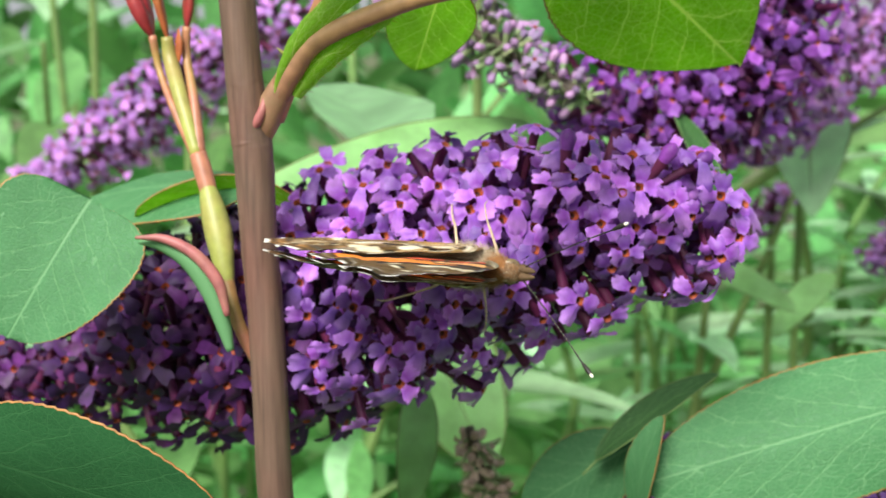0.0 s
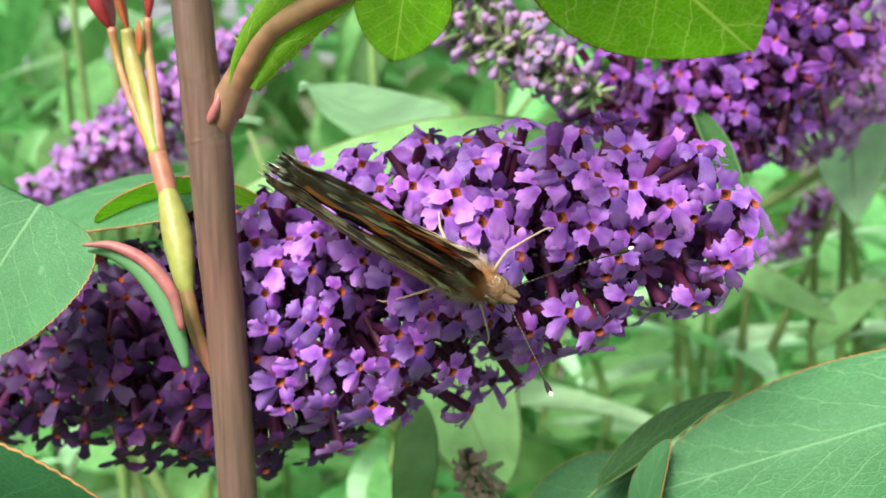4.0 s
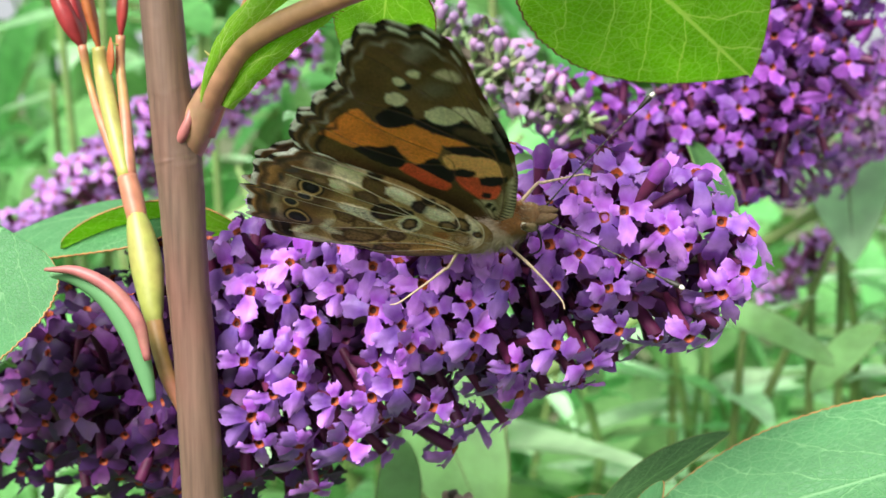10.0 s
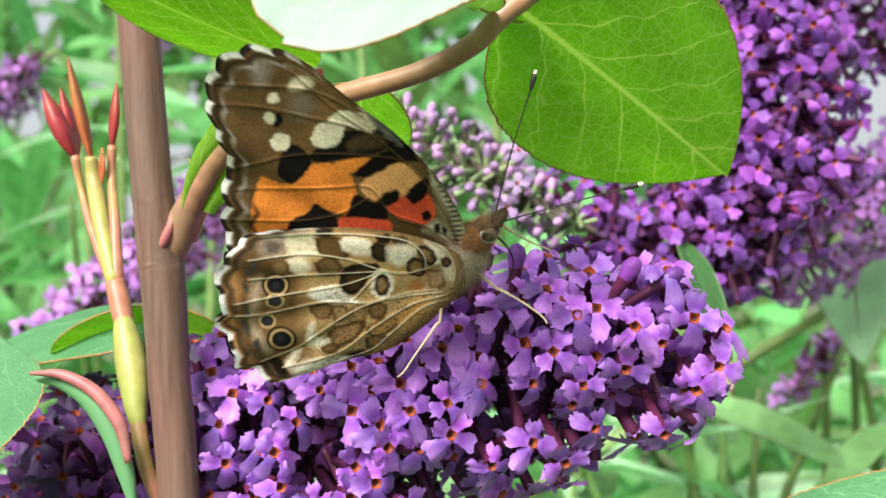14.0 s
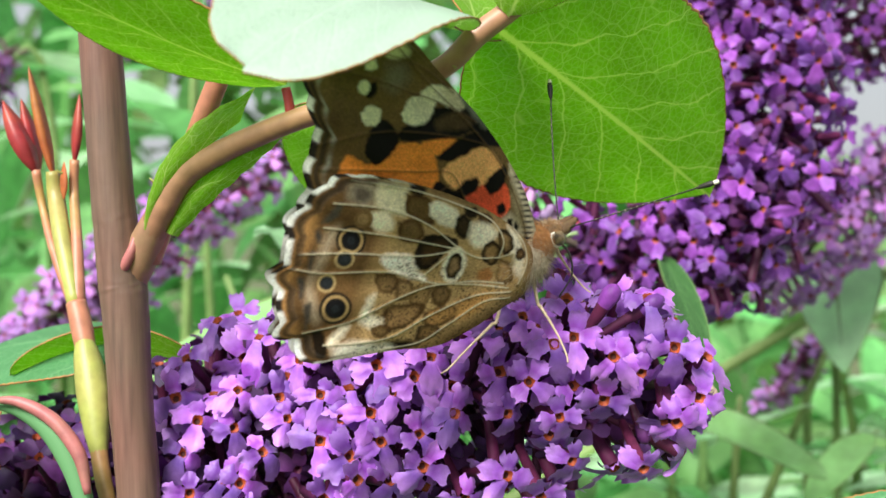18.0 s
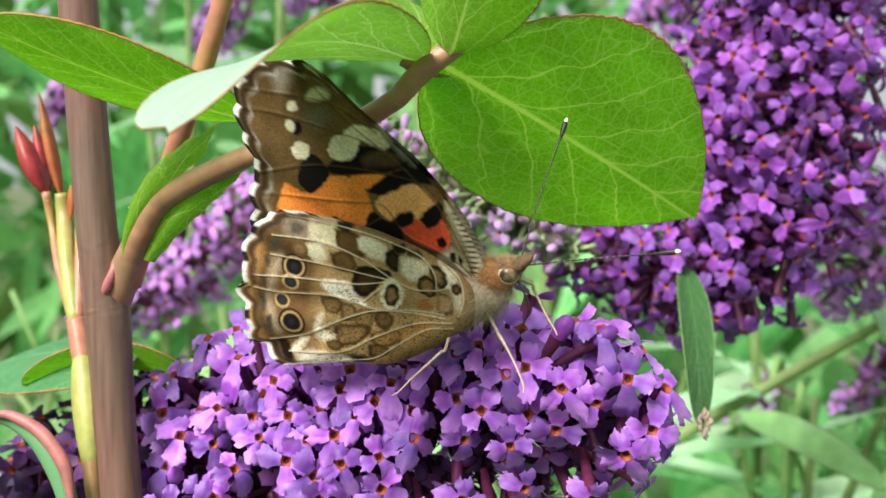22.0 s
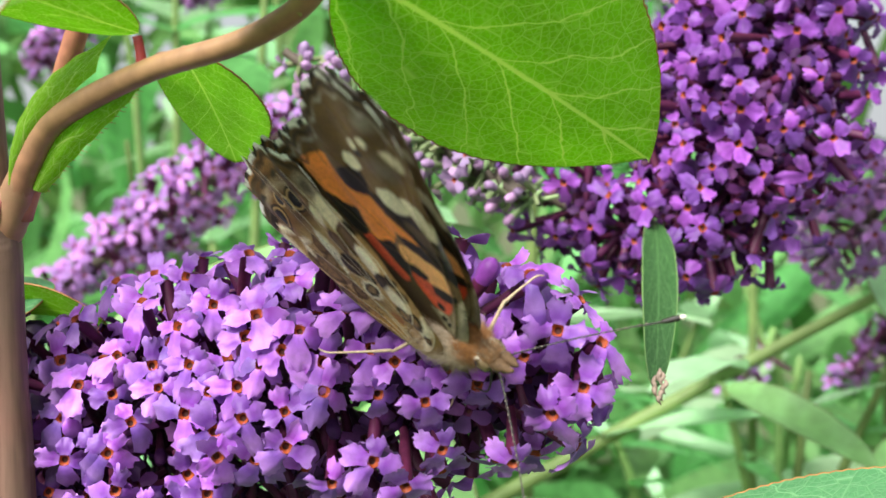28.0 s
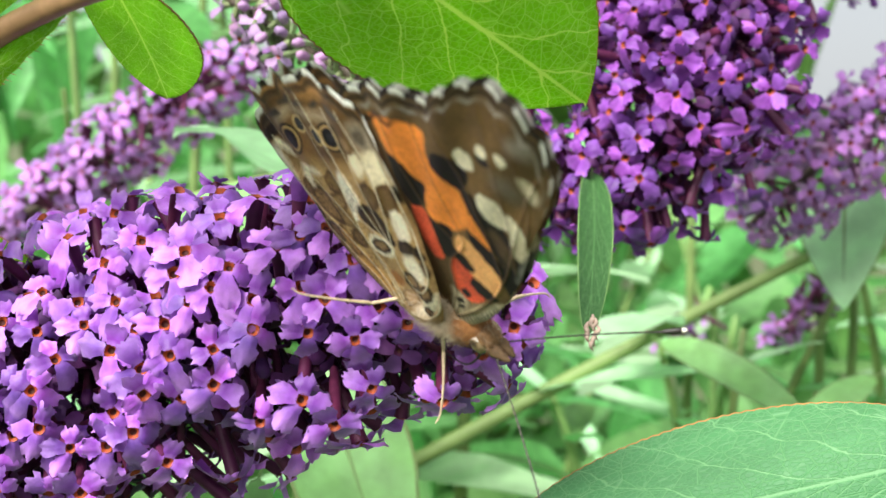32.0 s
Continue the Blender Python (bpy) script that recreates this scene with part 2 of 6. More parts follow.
# ---- butterfly bush: florets and flower heads ----
def floret_data(seed, size=1.0, mats=None, open_=1.0, cheap=False):
    """A tube that opens into four crinkled lobes round an orange throat. Its mouth lies at the origin, facing z. In metres."""
    rng = np.random.default_rng(seed)
    v, f, s = [], [], []
    sides = 6 if cheap else 10
    prof = [(-8.5, 0.42), (-5.0, 0.55), (-1.6, 0.66), (-0.35, 0.70), (0.0, 0.80)]
    bend = rng.normal(0, 0.25, 2)
    for z, r in prof:
        for k in range(sides):
            a = 2 * math.pi * k / sides
            off = bend * (z / 8.5) ** 2
            v.append((r * math.cos(a) + off[0], r * math.sin(a) + off[1], z))
    for i in range(len(prof) - 1):
        for k in range(sides):
            a, b = i * sides + k, i * sides + (k + 1) % sides
            f.append((a, b, b + sides, a + sides))
            s.append(1)
    # throat: orange ring falling into a dark hole
    base = len(v)
    for r, z in ((0.54, 0.17), (0.40, 0.03), (0.30, -0.35)):
        for k in range(sides):
            a = 2 * math.pi * k / sides
            v.append((r * math.cos(a), r * math.sin(a), z))
    for i in range(2):
        for k in range(sides):
            a, b = base + i * sides + k, base + i * sides + (k + 1) % sides
            f.append((a, b, b + sides, a + sides))
            s.append(2)
    f.append(tuple(base + 2 * sides + k for k in range(sides)))
    s.append(3)
    nu, nv = (3, 3) if cheap else (8, 6)
    turn, low = -math.pi / 2 + rng.normal(0, 0.15), 0
    fold_all = rng.normal(0.0, 0.14)
    for lobe in range(4):
        ang = turn + lobe * math.pi / 2 + rng.normal(0, 0.12)
        length = rng.uniform(1.65, 2.45) * (1.32 if lobe == low else 0.9 if lobe == 2 else 1.0)
        wide = rng.uniform(0.80, 1.12) * (1.12 if lobe == low else 1.0)
        jag, rim = rng.normal(0, 0.095, nv + 1), rng.normal(0, 0.11, (nu + 1, 2))
        lift = rng.normal(0.32, 0.42) + fold_all + (1 - open_) * 1.3 - (0.30 if lobe == low else 0)
        curl = rng.normal(-0.38, 0.30)
        twist = rng.normal(0, 0.22)
        notch = rng.uniform(-0.1, 0.45)
        ruff, ph = rng.uniform(0.05, 0.16), rng.uniform(0, 6.3, 2)
        hollow = rng.uniform(-0.75, 0.45)
        base = len(v)
        for i in range(nu + 1):
            t = i / nu
            swell = math.sin(min(1, t / 0.74) * math.pi / 2) ** 1.7
            half = (0.50 + (wide - 0.50) * swell) * math.sqrt(max(0.0, 1 - 0.52 * max(0, (t - 0.70) / 0.30) ** 3))
            for j in range(nv + 1):
                w = 2 * j / nv - 1
                reach = 0.44 + length * t * (1 - 0.10 * w * w * t + jag[j] * t ** 3 + (0 if abs(w) > 0.4 else -notch * 0.25) * (t > 0.9))
                x = reach
                y = half * w * (1 + rim[i, 0 if w < 0 else 1] * abs(w))
                z = 0.14 + lift * length * t * 0.6 + curl * length * t * t + twist * y * t + hollow * w * w * (0.25 + 0.75 * t)
                z += ruff * 2.2 * t * math.sin(ph[1] + 6.5 * w + 4 * t) * abs(w) ** 0.5
                v.append((x * math.cos(ang) - y * math.sin(ang), x * math.sin(ang) + y * math.cos(ang), z))
        for i in range(nu):
            for j in range(nv):
                a = base + i * (nv + 1) + j
                f.append((a, a + nv + 1, a + nv + 2, a + 1))
                s.append(0)
    return np.array(v) * 0.001 * size, f, s


def bud_data(seed):
    """A closed club-shaped flower bud."""
    v, f, s = [], [], []
    prof = [(-7, 0.35), (-3, 0.45), (-1.2, 0.62), (0, 0.85), (0.7, 0.6), (1.0, 0.1)]
    for z, r in prof:
        for k in range(6):
            a = math.pi * k / 3
            v.append((r * math.cos(a), r * math.sin(a), z))
    for i in range(5):
        for k in range(6):
            a, b = i * 6 + k, i * 6 + (k + 1) % 6
            f.append((a, b, b + 6, a + 6))
            s.append(1 if i < 2 else 0)
    return np.array(v) * 0.001, f, s


def reach_of(v, size=1.0):
    """How pale each point of a lobe is: palest at the tip and in a ring round the throat."""
    r = np.hypot(v[:, 0], v[:, 1]) / (0.001 * size)
    tip = np.clip((r - 0.9) / 1.5, 0, 1) ** 1.3
    ring = np.clip(1 - (r - 0.45) / 0.5, 0, 1) * 0.85
    return np.maximum(tip, ring) * (v[:, 2] > -0.0016 * size)


def floret_mesh(seed, mats):
    v, f, s = floret_data(seed)
    return mesh_of("floret", v, f, mats, s, tips=reach_of(v))


FLORETS = [floret_mesh(k, [PETAL, TUBE, THROAT, THROAT_DEEP]) for k in range(16)]
FLORETS_SHADED = [floret_mesh(60 + k, [PETAL_DEEP_SHADED, TUBE, THROAT, THROAT_DEEP]) for k in range(8)]

bud_v, bud_f, bud_s = bud_data(0)
BUD_LARGE = mesh_of("flower_bud", bud_v * np.array([1.35, 1.35, 1.25]), bud_f, [PETAL_DEEP_SHADED, TUBE], bud_s)


class Head:
    """The shape of a flower head: a bent axis with a radius along it."""

    def __init__(self, rows, steps=12):
        self.line = smooth_line(rows, steps)

    def at(self, s, phi):
        """Centre, outward way, along way and radius at 0..1 of the axis and an angle about it (0: up, 90: towards -y)."""
        x = s * (len(self.line) - 1)
        i = min(int(x), len(self.line) - 2)
        row = self.line[i] + (self.line[i + 1] - self.line[i]) * (x - i)
        along = Vector(self.line[i + 1][:3] - self.line[i][:3]).normalized()
        side = along.cross(Vector((0, 0, 1))).normalized()
        up = side.cross(along)
        out = math.cos(phi) * up + math.sin(phi) * side
        return Vector(row[:3]), out, along, float(row[3])

    def length(self):
        return float(np.linalg.norm(np.diff(self.line[:, :3], axis=0), axis=1).sum())


def spread_florets(head, gap, seed, s0=0.0, s1=1.0, lean=0.35, keep=None, given=(), depth=(0.76, 1.10)):
    """Poses of florets spread over a flower head with about the same gap."""
    rng = np.random.default_rng(seed)
    poses = []
    cells = {}
    def add(s, phi, deep, force=False):
        c, out, along, r = head.at(s, phi)
        p = c + out * r * deep
        key = (int(p.x / gap // 1), int(p.y / gap // 1), int(p.z / gap // 1))
        if not force:
            for dx in (-1, 0, 1):
                for dy in (-1, 0, 1):
                    for dz in (-1, 0, 1):
                        for q in cells.get((key[0] + dx, key[1] + dy, key[2] + dz), ()):
                            if (q - p).length < gap:
                                return
        cells.setdefault(key, []).append(p)
        way = (out + along * (lean + 0.9 * max(0, s - 0.85) / 0.15) + Vector(rng.normal(0, 0.30, 3)) + Vector((0, -0.12, -0.1))).normalized()
        poses.append((Matrix.Translation(p) @ frame_of(way, rng.normal(0, 0.55)), s, phi))
    centres = [head.at(k / 60, 0)[0] for k in range(61)]
    for x, y, z in given:
        p = Vector((x * 0.001, y * 0.001, 1.1 + z * 0.001))
        k = min(range(61), key=lambda i: (centres[i] - p).length)
        root = head.at(max(0.0, k / 60 - 0.10), 0)[0]
        key = (int(p.x / gap // 1), int(p.y / gap // 1), int(p.z / gap // 1))
        cells.setdefault(key, []).append(p)
        way = ((p - root).normalized() + Vector((0, -0.35, 0)) + Vector(rng.normal(0, 0.16, 3))).normalized()
        poses.append((Matrix.Translation(p) @ frame_of(way, rng.normal(0, 0.45)), k / 60, 1.57))
    for _ in range(9000):
        s, phi = rng.uniform(s0, s1), rng.uniform(0, 2 * math.pi)
        if keep and not keep(s, phi):
            continue
        add(s, phi, rng.uniform(*depth))
    return poses


def joined_florets(name, poses, mats, parent, seed, size=1.0, cheap=True, buds=0.0, kind="stuff", label=""):
    """Florets that cannot be picked apart singly, as one part."""
    rng = np.random.default_rng(seed)
    kinds = [floret_data(90 + k, size, cheap=cheap, open_=rng.uniform(0.5, 1)) for k in range(6)]
    bud = bud_data(0)
    V, F, S, T, n = [], [], [], [], 0
    for m, s, phi in poses:
        v, f, sl = bud if rng.random() < buds else kinds[rng.integers(6)]
        a = np.array(m)
        V.append(v @ a[:3, :3].T + a[:3, 3])
        T.append(reach_of(v, size))
        F += [tuple(i + n for i in q) for q in f]
        S += sl
        n += len(v)
    ob = new(name, mesh_of(name, np.vstack(V), F, mats, S, tips=np.concatenate(T)))
    ob.parent = parent
    tagged(ob, label, kind=kind)
    return ob


HEAD_MAIN = Head([
    (-0.0760, 0.188, 1.1445, 0.0075), (-0.0580, 0.184, 1.1490, 0.0095), (-0.0440, 0.180, 1.1535, 0.0145), (-0.0285, 0.174, 1.1585, 0.0185), (-0.0070, 0.1675, 1.1655, 0.0188),
    (0.0093, 0.1635, 1.1720, 0.0160), (0.0220, 0.160, 1.1745, 0.0136), (0.0300, 0.157, 1.1752, 0.0116), (0.0350, 0.155, 1.1760, 0.0090), (0.0380, 0.154, 1.1765, 0.0050)])
# mouths of the florets that stand out, in millimetres from 1.1 m up
FLORETS_STEM_SIDE = [(-20.6, 156, 74.2), (-20.5, 155.3, 66.1), (-20.3, 152.3, 60.4), (-19.1, 153.2, 68.4), (-18.1, 151.8, 64.2), (-17.7, 154.3, 71.9), (-17.2, 150.7, 58), (-16.1, 149.7, 55.1), (-14.5, 150.4, 60.7), (-14, 151.4, 65.9), (-13.4, 153.7, 71.2), (-12.9, 154, 75.4), (-11.7, 149, 66), (-11.2, 149.6, 61.9), (-9.3, 149.5, 69.3), (-7.7, 151.4, 75), (-7.2, 148.3, 60.5), (-6.7, 150.6, 72.8), (-5.6, 147.2, 56.2), (-2.9, 147.4, 61.2), (-2.8, 149.5, 75.6), (-2.6, 147.8, 70.9), (-2.4, 147.9, 64.6)]
FLORETS_MIDDLE = [(-0.6, 150.8, 81.7), (-0.5, 149.1, 73), (-0, 147.1, 62.9), (0.5, 147.9, 69.2), (1.5, 146.1, 67.1), (2.8, 148.4, 73.8), (3.4, 149.2, 78.8), (4, 146, 60.5), (4.1, 146.3, 71.1), (4.5, 149.4, 81), (4.8, 148.1, 66.6), (5.3, 148.2, 76.1), (7.6, 148.2, 77.7), (8.1, 147.5, 71.7), (8.5, 146.5, 68.4), (9.4, 148.2, 79.8), (11.7, 148.8, 76.6), (11.8, 148.4, 73.7), (12.9, 147.6, 64.7), (14.4, 147.8, 82.1)]
FLORETS_TIP = [(16.6, 147.7, 83.3), (16.7, 148.5, 78.2), (17.4, 146.3, 67.5), (17.5, 147.9, 73.8), (19.2, 147.6, 84.2), (19.8, 145.2, 77.6), (20.9, 145.3, 65.5), (22.4, 145.4, 81.5), (22.9, 144.6, 74), (23.9, 147.5, 86), (24.2, 146.5, 69), (24.5, 145.4, 82.2), (24.5, 147.7, 76.8), (27.6, 146.2, 75.5), (28.4, 143.5, 80.4), (29.8, 148.9, 83.3), (31.4, 144, 68.8), (32.4, 147.3, 86), (34.9, 144.5, 73.4), (35.1, 146.9, 80.9), (37.6, 146.8, 75.6), (39, 150.4, 79.3)]


def loose_tip(s, phi):
    """Where the head is loose: the old foot, the young tip with its long tubes, and gaps low on the near side."""
    patch = noise.noise(Vector((s * 30, math.cos(phi) * 1.6, math.sin(phi) * 1.6)))
    if s < 0.36:
        return noise.noise(Vector((s * 40, math.cos(phi) * 2.2, math.sin(phi) * 2.2))) > -0.08
    if s > 0.42 and math.sin(phi) > 0 and math.cos(phi) < 0.2:
        return patch > 0.10
    return s < 0.72 or patch > -0.05 + 0.5 * max(0, s - 0.85)


def flower_head(place, label, head, gap, seed, own, own_count, mats, size=1.14, buds=0.0, core=(0.55, 0.78), group="", core_gap=1.0, keep=None, mass=None, given=(), core_mats=None, fill=(0.76, 1.10)):
    """A flower head: stalk, single florets where they can be told apart, and the rest joined."""
    top = thing("flower_panicle", place, label, "flower head", group)
    kinds = FLORETS_SHADED if mats[0] is PETAL_DEEP_SHADED else FLORETS
    line = head.line[::6]
    part("flower_stalk", tube_bm([(*r[:3], 0.0015 * (1 - 0.6 * i / len(line))) for i, r in enumerate(line)], 8), RACHIS, top)
    poses = spread_florets(head, gap, seed, keep=keep, given=given, depth=fill)
    single = [p for p in poses if own(p)][:own_count]
    picked = {id(p) for p in single}
    rng = np.random.default_rng(seed + 50)
    for m, s, phi in single:
        ob = new("floret", kinds[rng.integers(len(kinds))])
        ob.parent = top
        ob.matrix_basis = m @ Matrix.Scale(float(size * rng.uniform(0.88, 1.16)), 4)
    rest = [p for p in poses if id(p) not in picked]
    if rest:
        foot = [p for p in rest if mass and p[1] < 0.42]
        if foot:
            joined_florets("floret_mass", foot, mass, top, seed + 12, size, buds=buds, label="ageing florets at the foot of the head, darkened further for shade")
        joined_florets("floret_mass", [p for p in rest if not mass or p[1] >= 0.42], mats, top, seed + 3, size, buds=buds, label="florets too close to tell apart")
    # inner florets fill the gaps; their dark default colour imitates shade
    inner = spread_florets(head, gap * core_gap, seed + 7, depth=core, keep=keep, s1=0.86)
    joined_florets("inner_floret", inner, core_mats or [PETAL_INNER_SHADE, TUBE, TUBE, THROAT_DEEP], top, seed + 4, 0.9, buds=0.55, label="dark inner florets and buds")
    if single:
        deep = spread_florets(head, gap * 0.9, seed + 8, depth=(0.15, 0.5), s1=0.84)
        joined_florets("inner_floret", deep, [PETAL_INNER_SHADE, TUBE, TUBE, THROAT_DEEP], top, seed + 9, 1.0, buds=0.5, label="dark inner florets and buds")
    for ob in list(top.children):
        ob.matrix_parent_inverse = Matrix.Translation(-top.location)
    return top


FRESH = [PETAL, TUBE, THROAT, THROAT_DEEP]
DEEP_SHADED = [PETAL_DEEP_SHADED, TUBE, THROAT, THROAT_DEEP]
panicle = flower_head((0.0, 0.17, 1.165), "large purple butterfly bush flower head in full bloom", HEAD_MAIN, 0.0045, 5,
                      lambda p: p[1] > 0.40 and math.cos(p[2] - 1.2) > -0.35, 300, FRESH, keep=loose_tip, mass=[PETAL_AGED_SHADED, TUBE, THROAT, THROAT_DEEP],
                      given=FLORETS_STEM_SIDE + FLORETS_MIDDLE + FLORETS_TIP, fill=(0.74, 1.07))
for x, y, z, way in ((0.0160, 0.1500, 1.1880, (0.1, -0.1, 1)), (0.0330, 0.1475, 1.1855, (0.8, -0.2, 0.5)), (0.0285, 0.1470, 1.1865, (0.5, -0.2, 0.8))):
    bud = new("flower_bud", BUD_LARGE)
    bud.parent = panicle
    bud.matrix_basis = Matrix.Translation(Vector((x, y, z)) - panicle.location) @ frame_of(way)

HEAD_RIGHT = Head([
    (0.068, 0.280, 1.310, 0.013), (0.065, 0.262, 1.270, 0.016), (0.0625, 0.252, 1.245, 0.0165), (0.0605, 0.2445, 1.227, 0.017), (0.0589, 0.2375, 1.2123, 0.0185),
    (0.0560, 0.2315, 1.1992, 0.0185), (0.0506, 0.2275, 1.1888, 0.0150), (0.0427, 0.2271, 1.1858, 0.0115), (0.0354, 0.2285, 1.1865, 0.0095), (0.0260, 0.2265, 1.1905, 0.0080), (0.0180, 0.2235, 1.1945, 0.0045)])
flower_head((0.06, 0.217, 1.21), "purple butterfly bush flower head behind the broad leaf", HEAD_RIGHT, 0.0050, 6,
            lambda p: p[0].translation.y < HEAD_RIGHT.at(p[1], 0)[0].y + 0.003, 290, DEEP_SHADED, core_gap=0.72)

SOFT = [PETAL_FAR_LIT, TUBE, THROAT, THROAT_DEEP]
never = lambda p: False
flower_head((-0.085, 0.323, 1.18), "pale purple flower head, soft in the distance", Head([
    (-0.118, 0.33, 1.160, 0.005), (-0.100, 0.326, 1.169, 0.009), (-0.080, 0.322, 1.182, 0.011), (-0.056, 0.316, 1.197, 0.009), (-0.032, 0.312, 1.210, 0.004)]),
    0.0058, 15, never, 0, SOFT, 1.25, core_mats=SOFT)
flower_head((0.0, 0.22, 1.20), "half-open lilac flower spike with green buds", Head([
    (0.024, 0.212, 1.191, 0.004), (0.012, 0.213, 1.198, 0.0062), (0.001, 0.214, 1.204, 0.0062), (-0.008, 0.2145, 1.209, 0.0042), (-0.014, 0.215, 1.213, 0.0015)]),
    0.0034, 16, never, 0, [BUD, BUD_GREEN, THROAT, THROAT_DEEP], 0.8, buds=0.8, core_mats=[BUD, BUD_GREEN, BUD_GREEN, RACHIS])
flower_head((0.05, 0.20, 1.12), "dark purple flower head under the large leaf", Head([
    (0.095, 0.192, 1.112, 0.014), (0.070, 0.191, 1.119, 0.0125), (0.045, 0.190, 1.124, 0.0095), (0.0285, 0.190, 1.1275, 0.004)]),
    0.0045, 17, never, 0, FRESH)
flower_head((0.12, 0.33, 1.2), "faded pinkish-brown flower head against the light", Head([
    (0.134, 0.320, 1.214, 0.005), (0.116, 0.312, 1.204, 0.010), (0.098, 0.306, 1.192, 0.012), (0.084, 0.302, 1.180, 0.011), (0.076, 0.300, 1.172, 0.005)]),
    0.0052, 18, never, 0, [PETAL_FAR_LIT, BUD, THROAT, THROAT_DEEP], 1.2, buds=0.15, core_mats=[PETAL_FADED, TUBE, THROAT, THROAT_DEEP])
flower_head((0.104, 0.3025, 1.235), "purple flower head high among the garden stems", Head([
    (0.1179, 0.3144, 1.2730, 0.016), (0.1105, 0.3084, 1.2550, 0.017), (0.102, 0.3025, 1.2370, 0.015), (0.0970, 0.2968, 1.2230, 0.005)]), 0.0052, 19, never, 0, DEEP_SHADED, 1.2, buds=0.2)
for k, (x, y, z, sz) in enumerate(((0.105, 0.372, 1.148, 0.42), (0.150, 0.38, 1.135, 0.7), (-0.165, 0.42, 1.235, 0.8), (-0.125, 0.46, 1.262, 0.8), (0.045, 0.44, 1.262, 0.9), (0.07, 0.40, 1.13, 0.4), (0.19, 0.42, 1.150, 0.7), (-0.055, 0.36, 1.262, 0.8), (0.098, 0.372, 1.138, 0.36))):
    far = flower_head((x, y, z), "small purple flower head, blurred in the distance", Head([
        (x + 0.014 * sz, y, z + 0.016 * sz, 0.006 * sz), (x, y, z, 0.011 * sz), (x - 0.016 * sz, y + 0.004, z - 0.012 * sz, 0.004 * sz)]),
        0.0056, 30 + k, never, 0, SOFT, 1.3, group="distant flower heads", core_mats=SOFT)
    stem = part("stem", tube_bm([(x + 0.014 * sz, y, z + 0.016 * sz, 0.0012), (x + 0.03 * sz, y + 0.01, z - 0.01, 0.0014), (x + 0.04 * sz, y + 0.02, z - 0.28, 0.002)], 7, 4), WEED_STEM, far)
    stem.matrix_parent_inverse = Matrix.Translation(-far.location)

flower_head((0.006, 0.195, 1.136), "withered brownish flower spike", Head([
    (0.010, 0.193, 1.117, 0.0032), (0.007, 0.192, 1.126, 0.0034), (0.0045, 0.191, 1.1355, 0.0018)]), 0.0028, 41, never, 0, [WITHERED, BUD_GREEN, BUD, RACHIS], 0.6, buds=0.9, core_mats=[WITHERED, BUD_GREEN, BUD_GREEN, RACHIS])


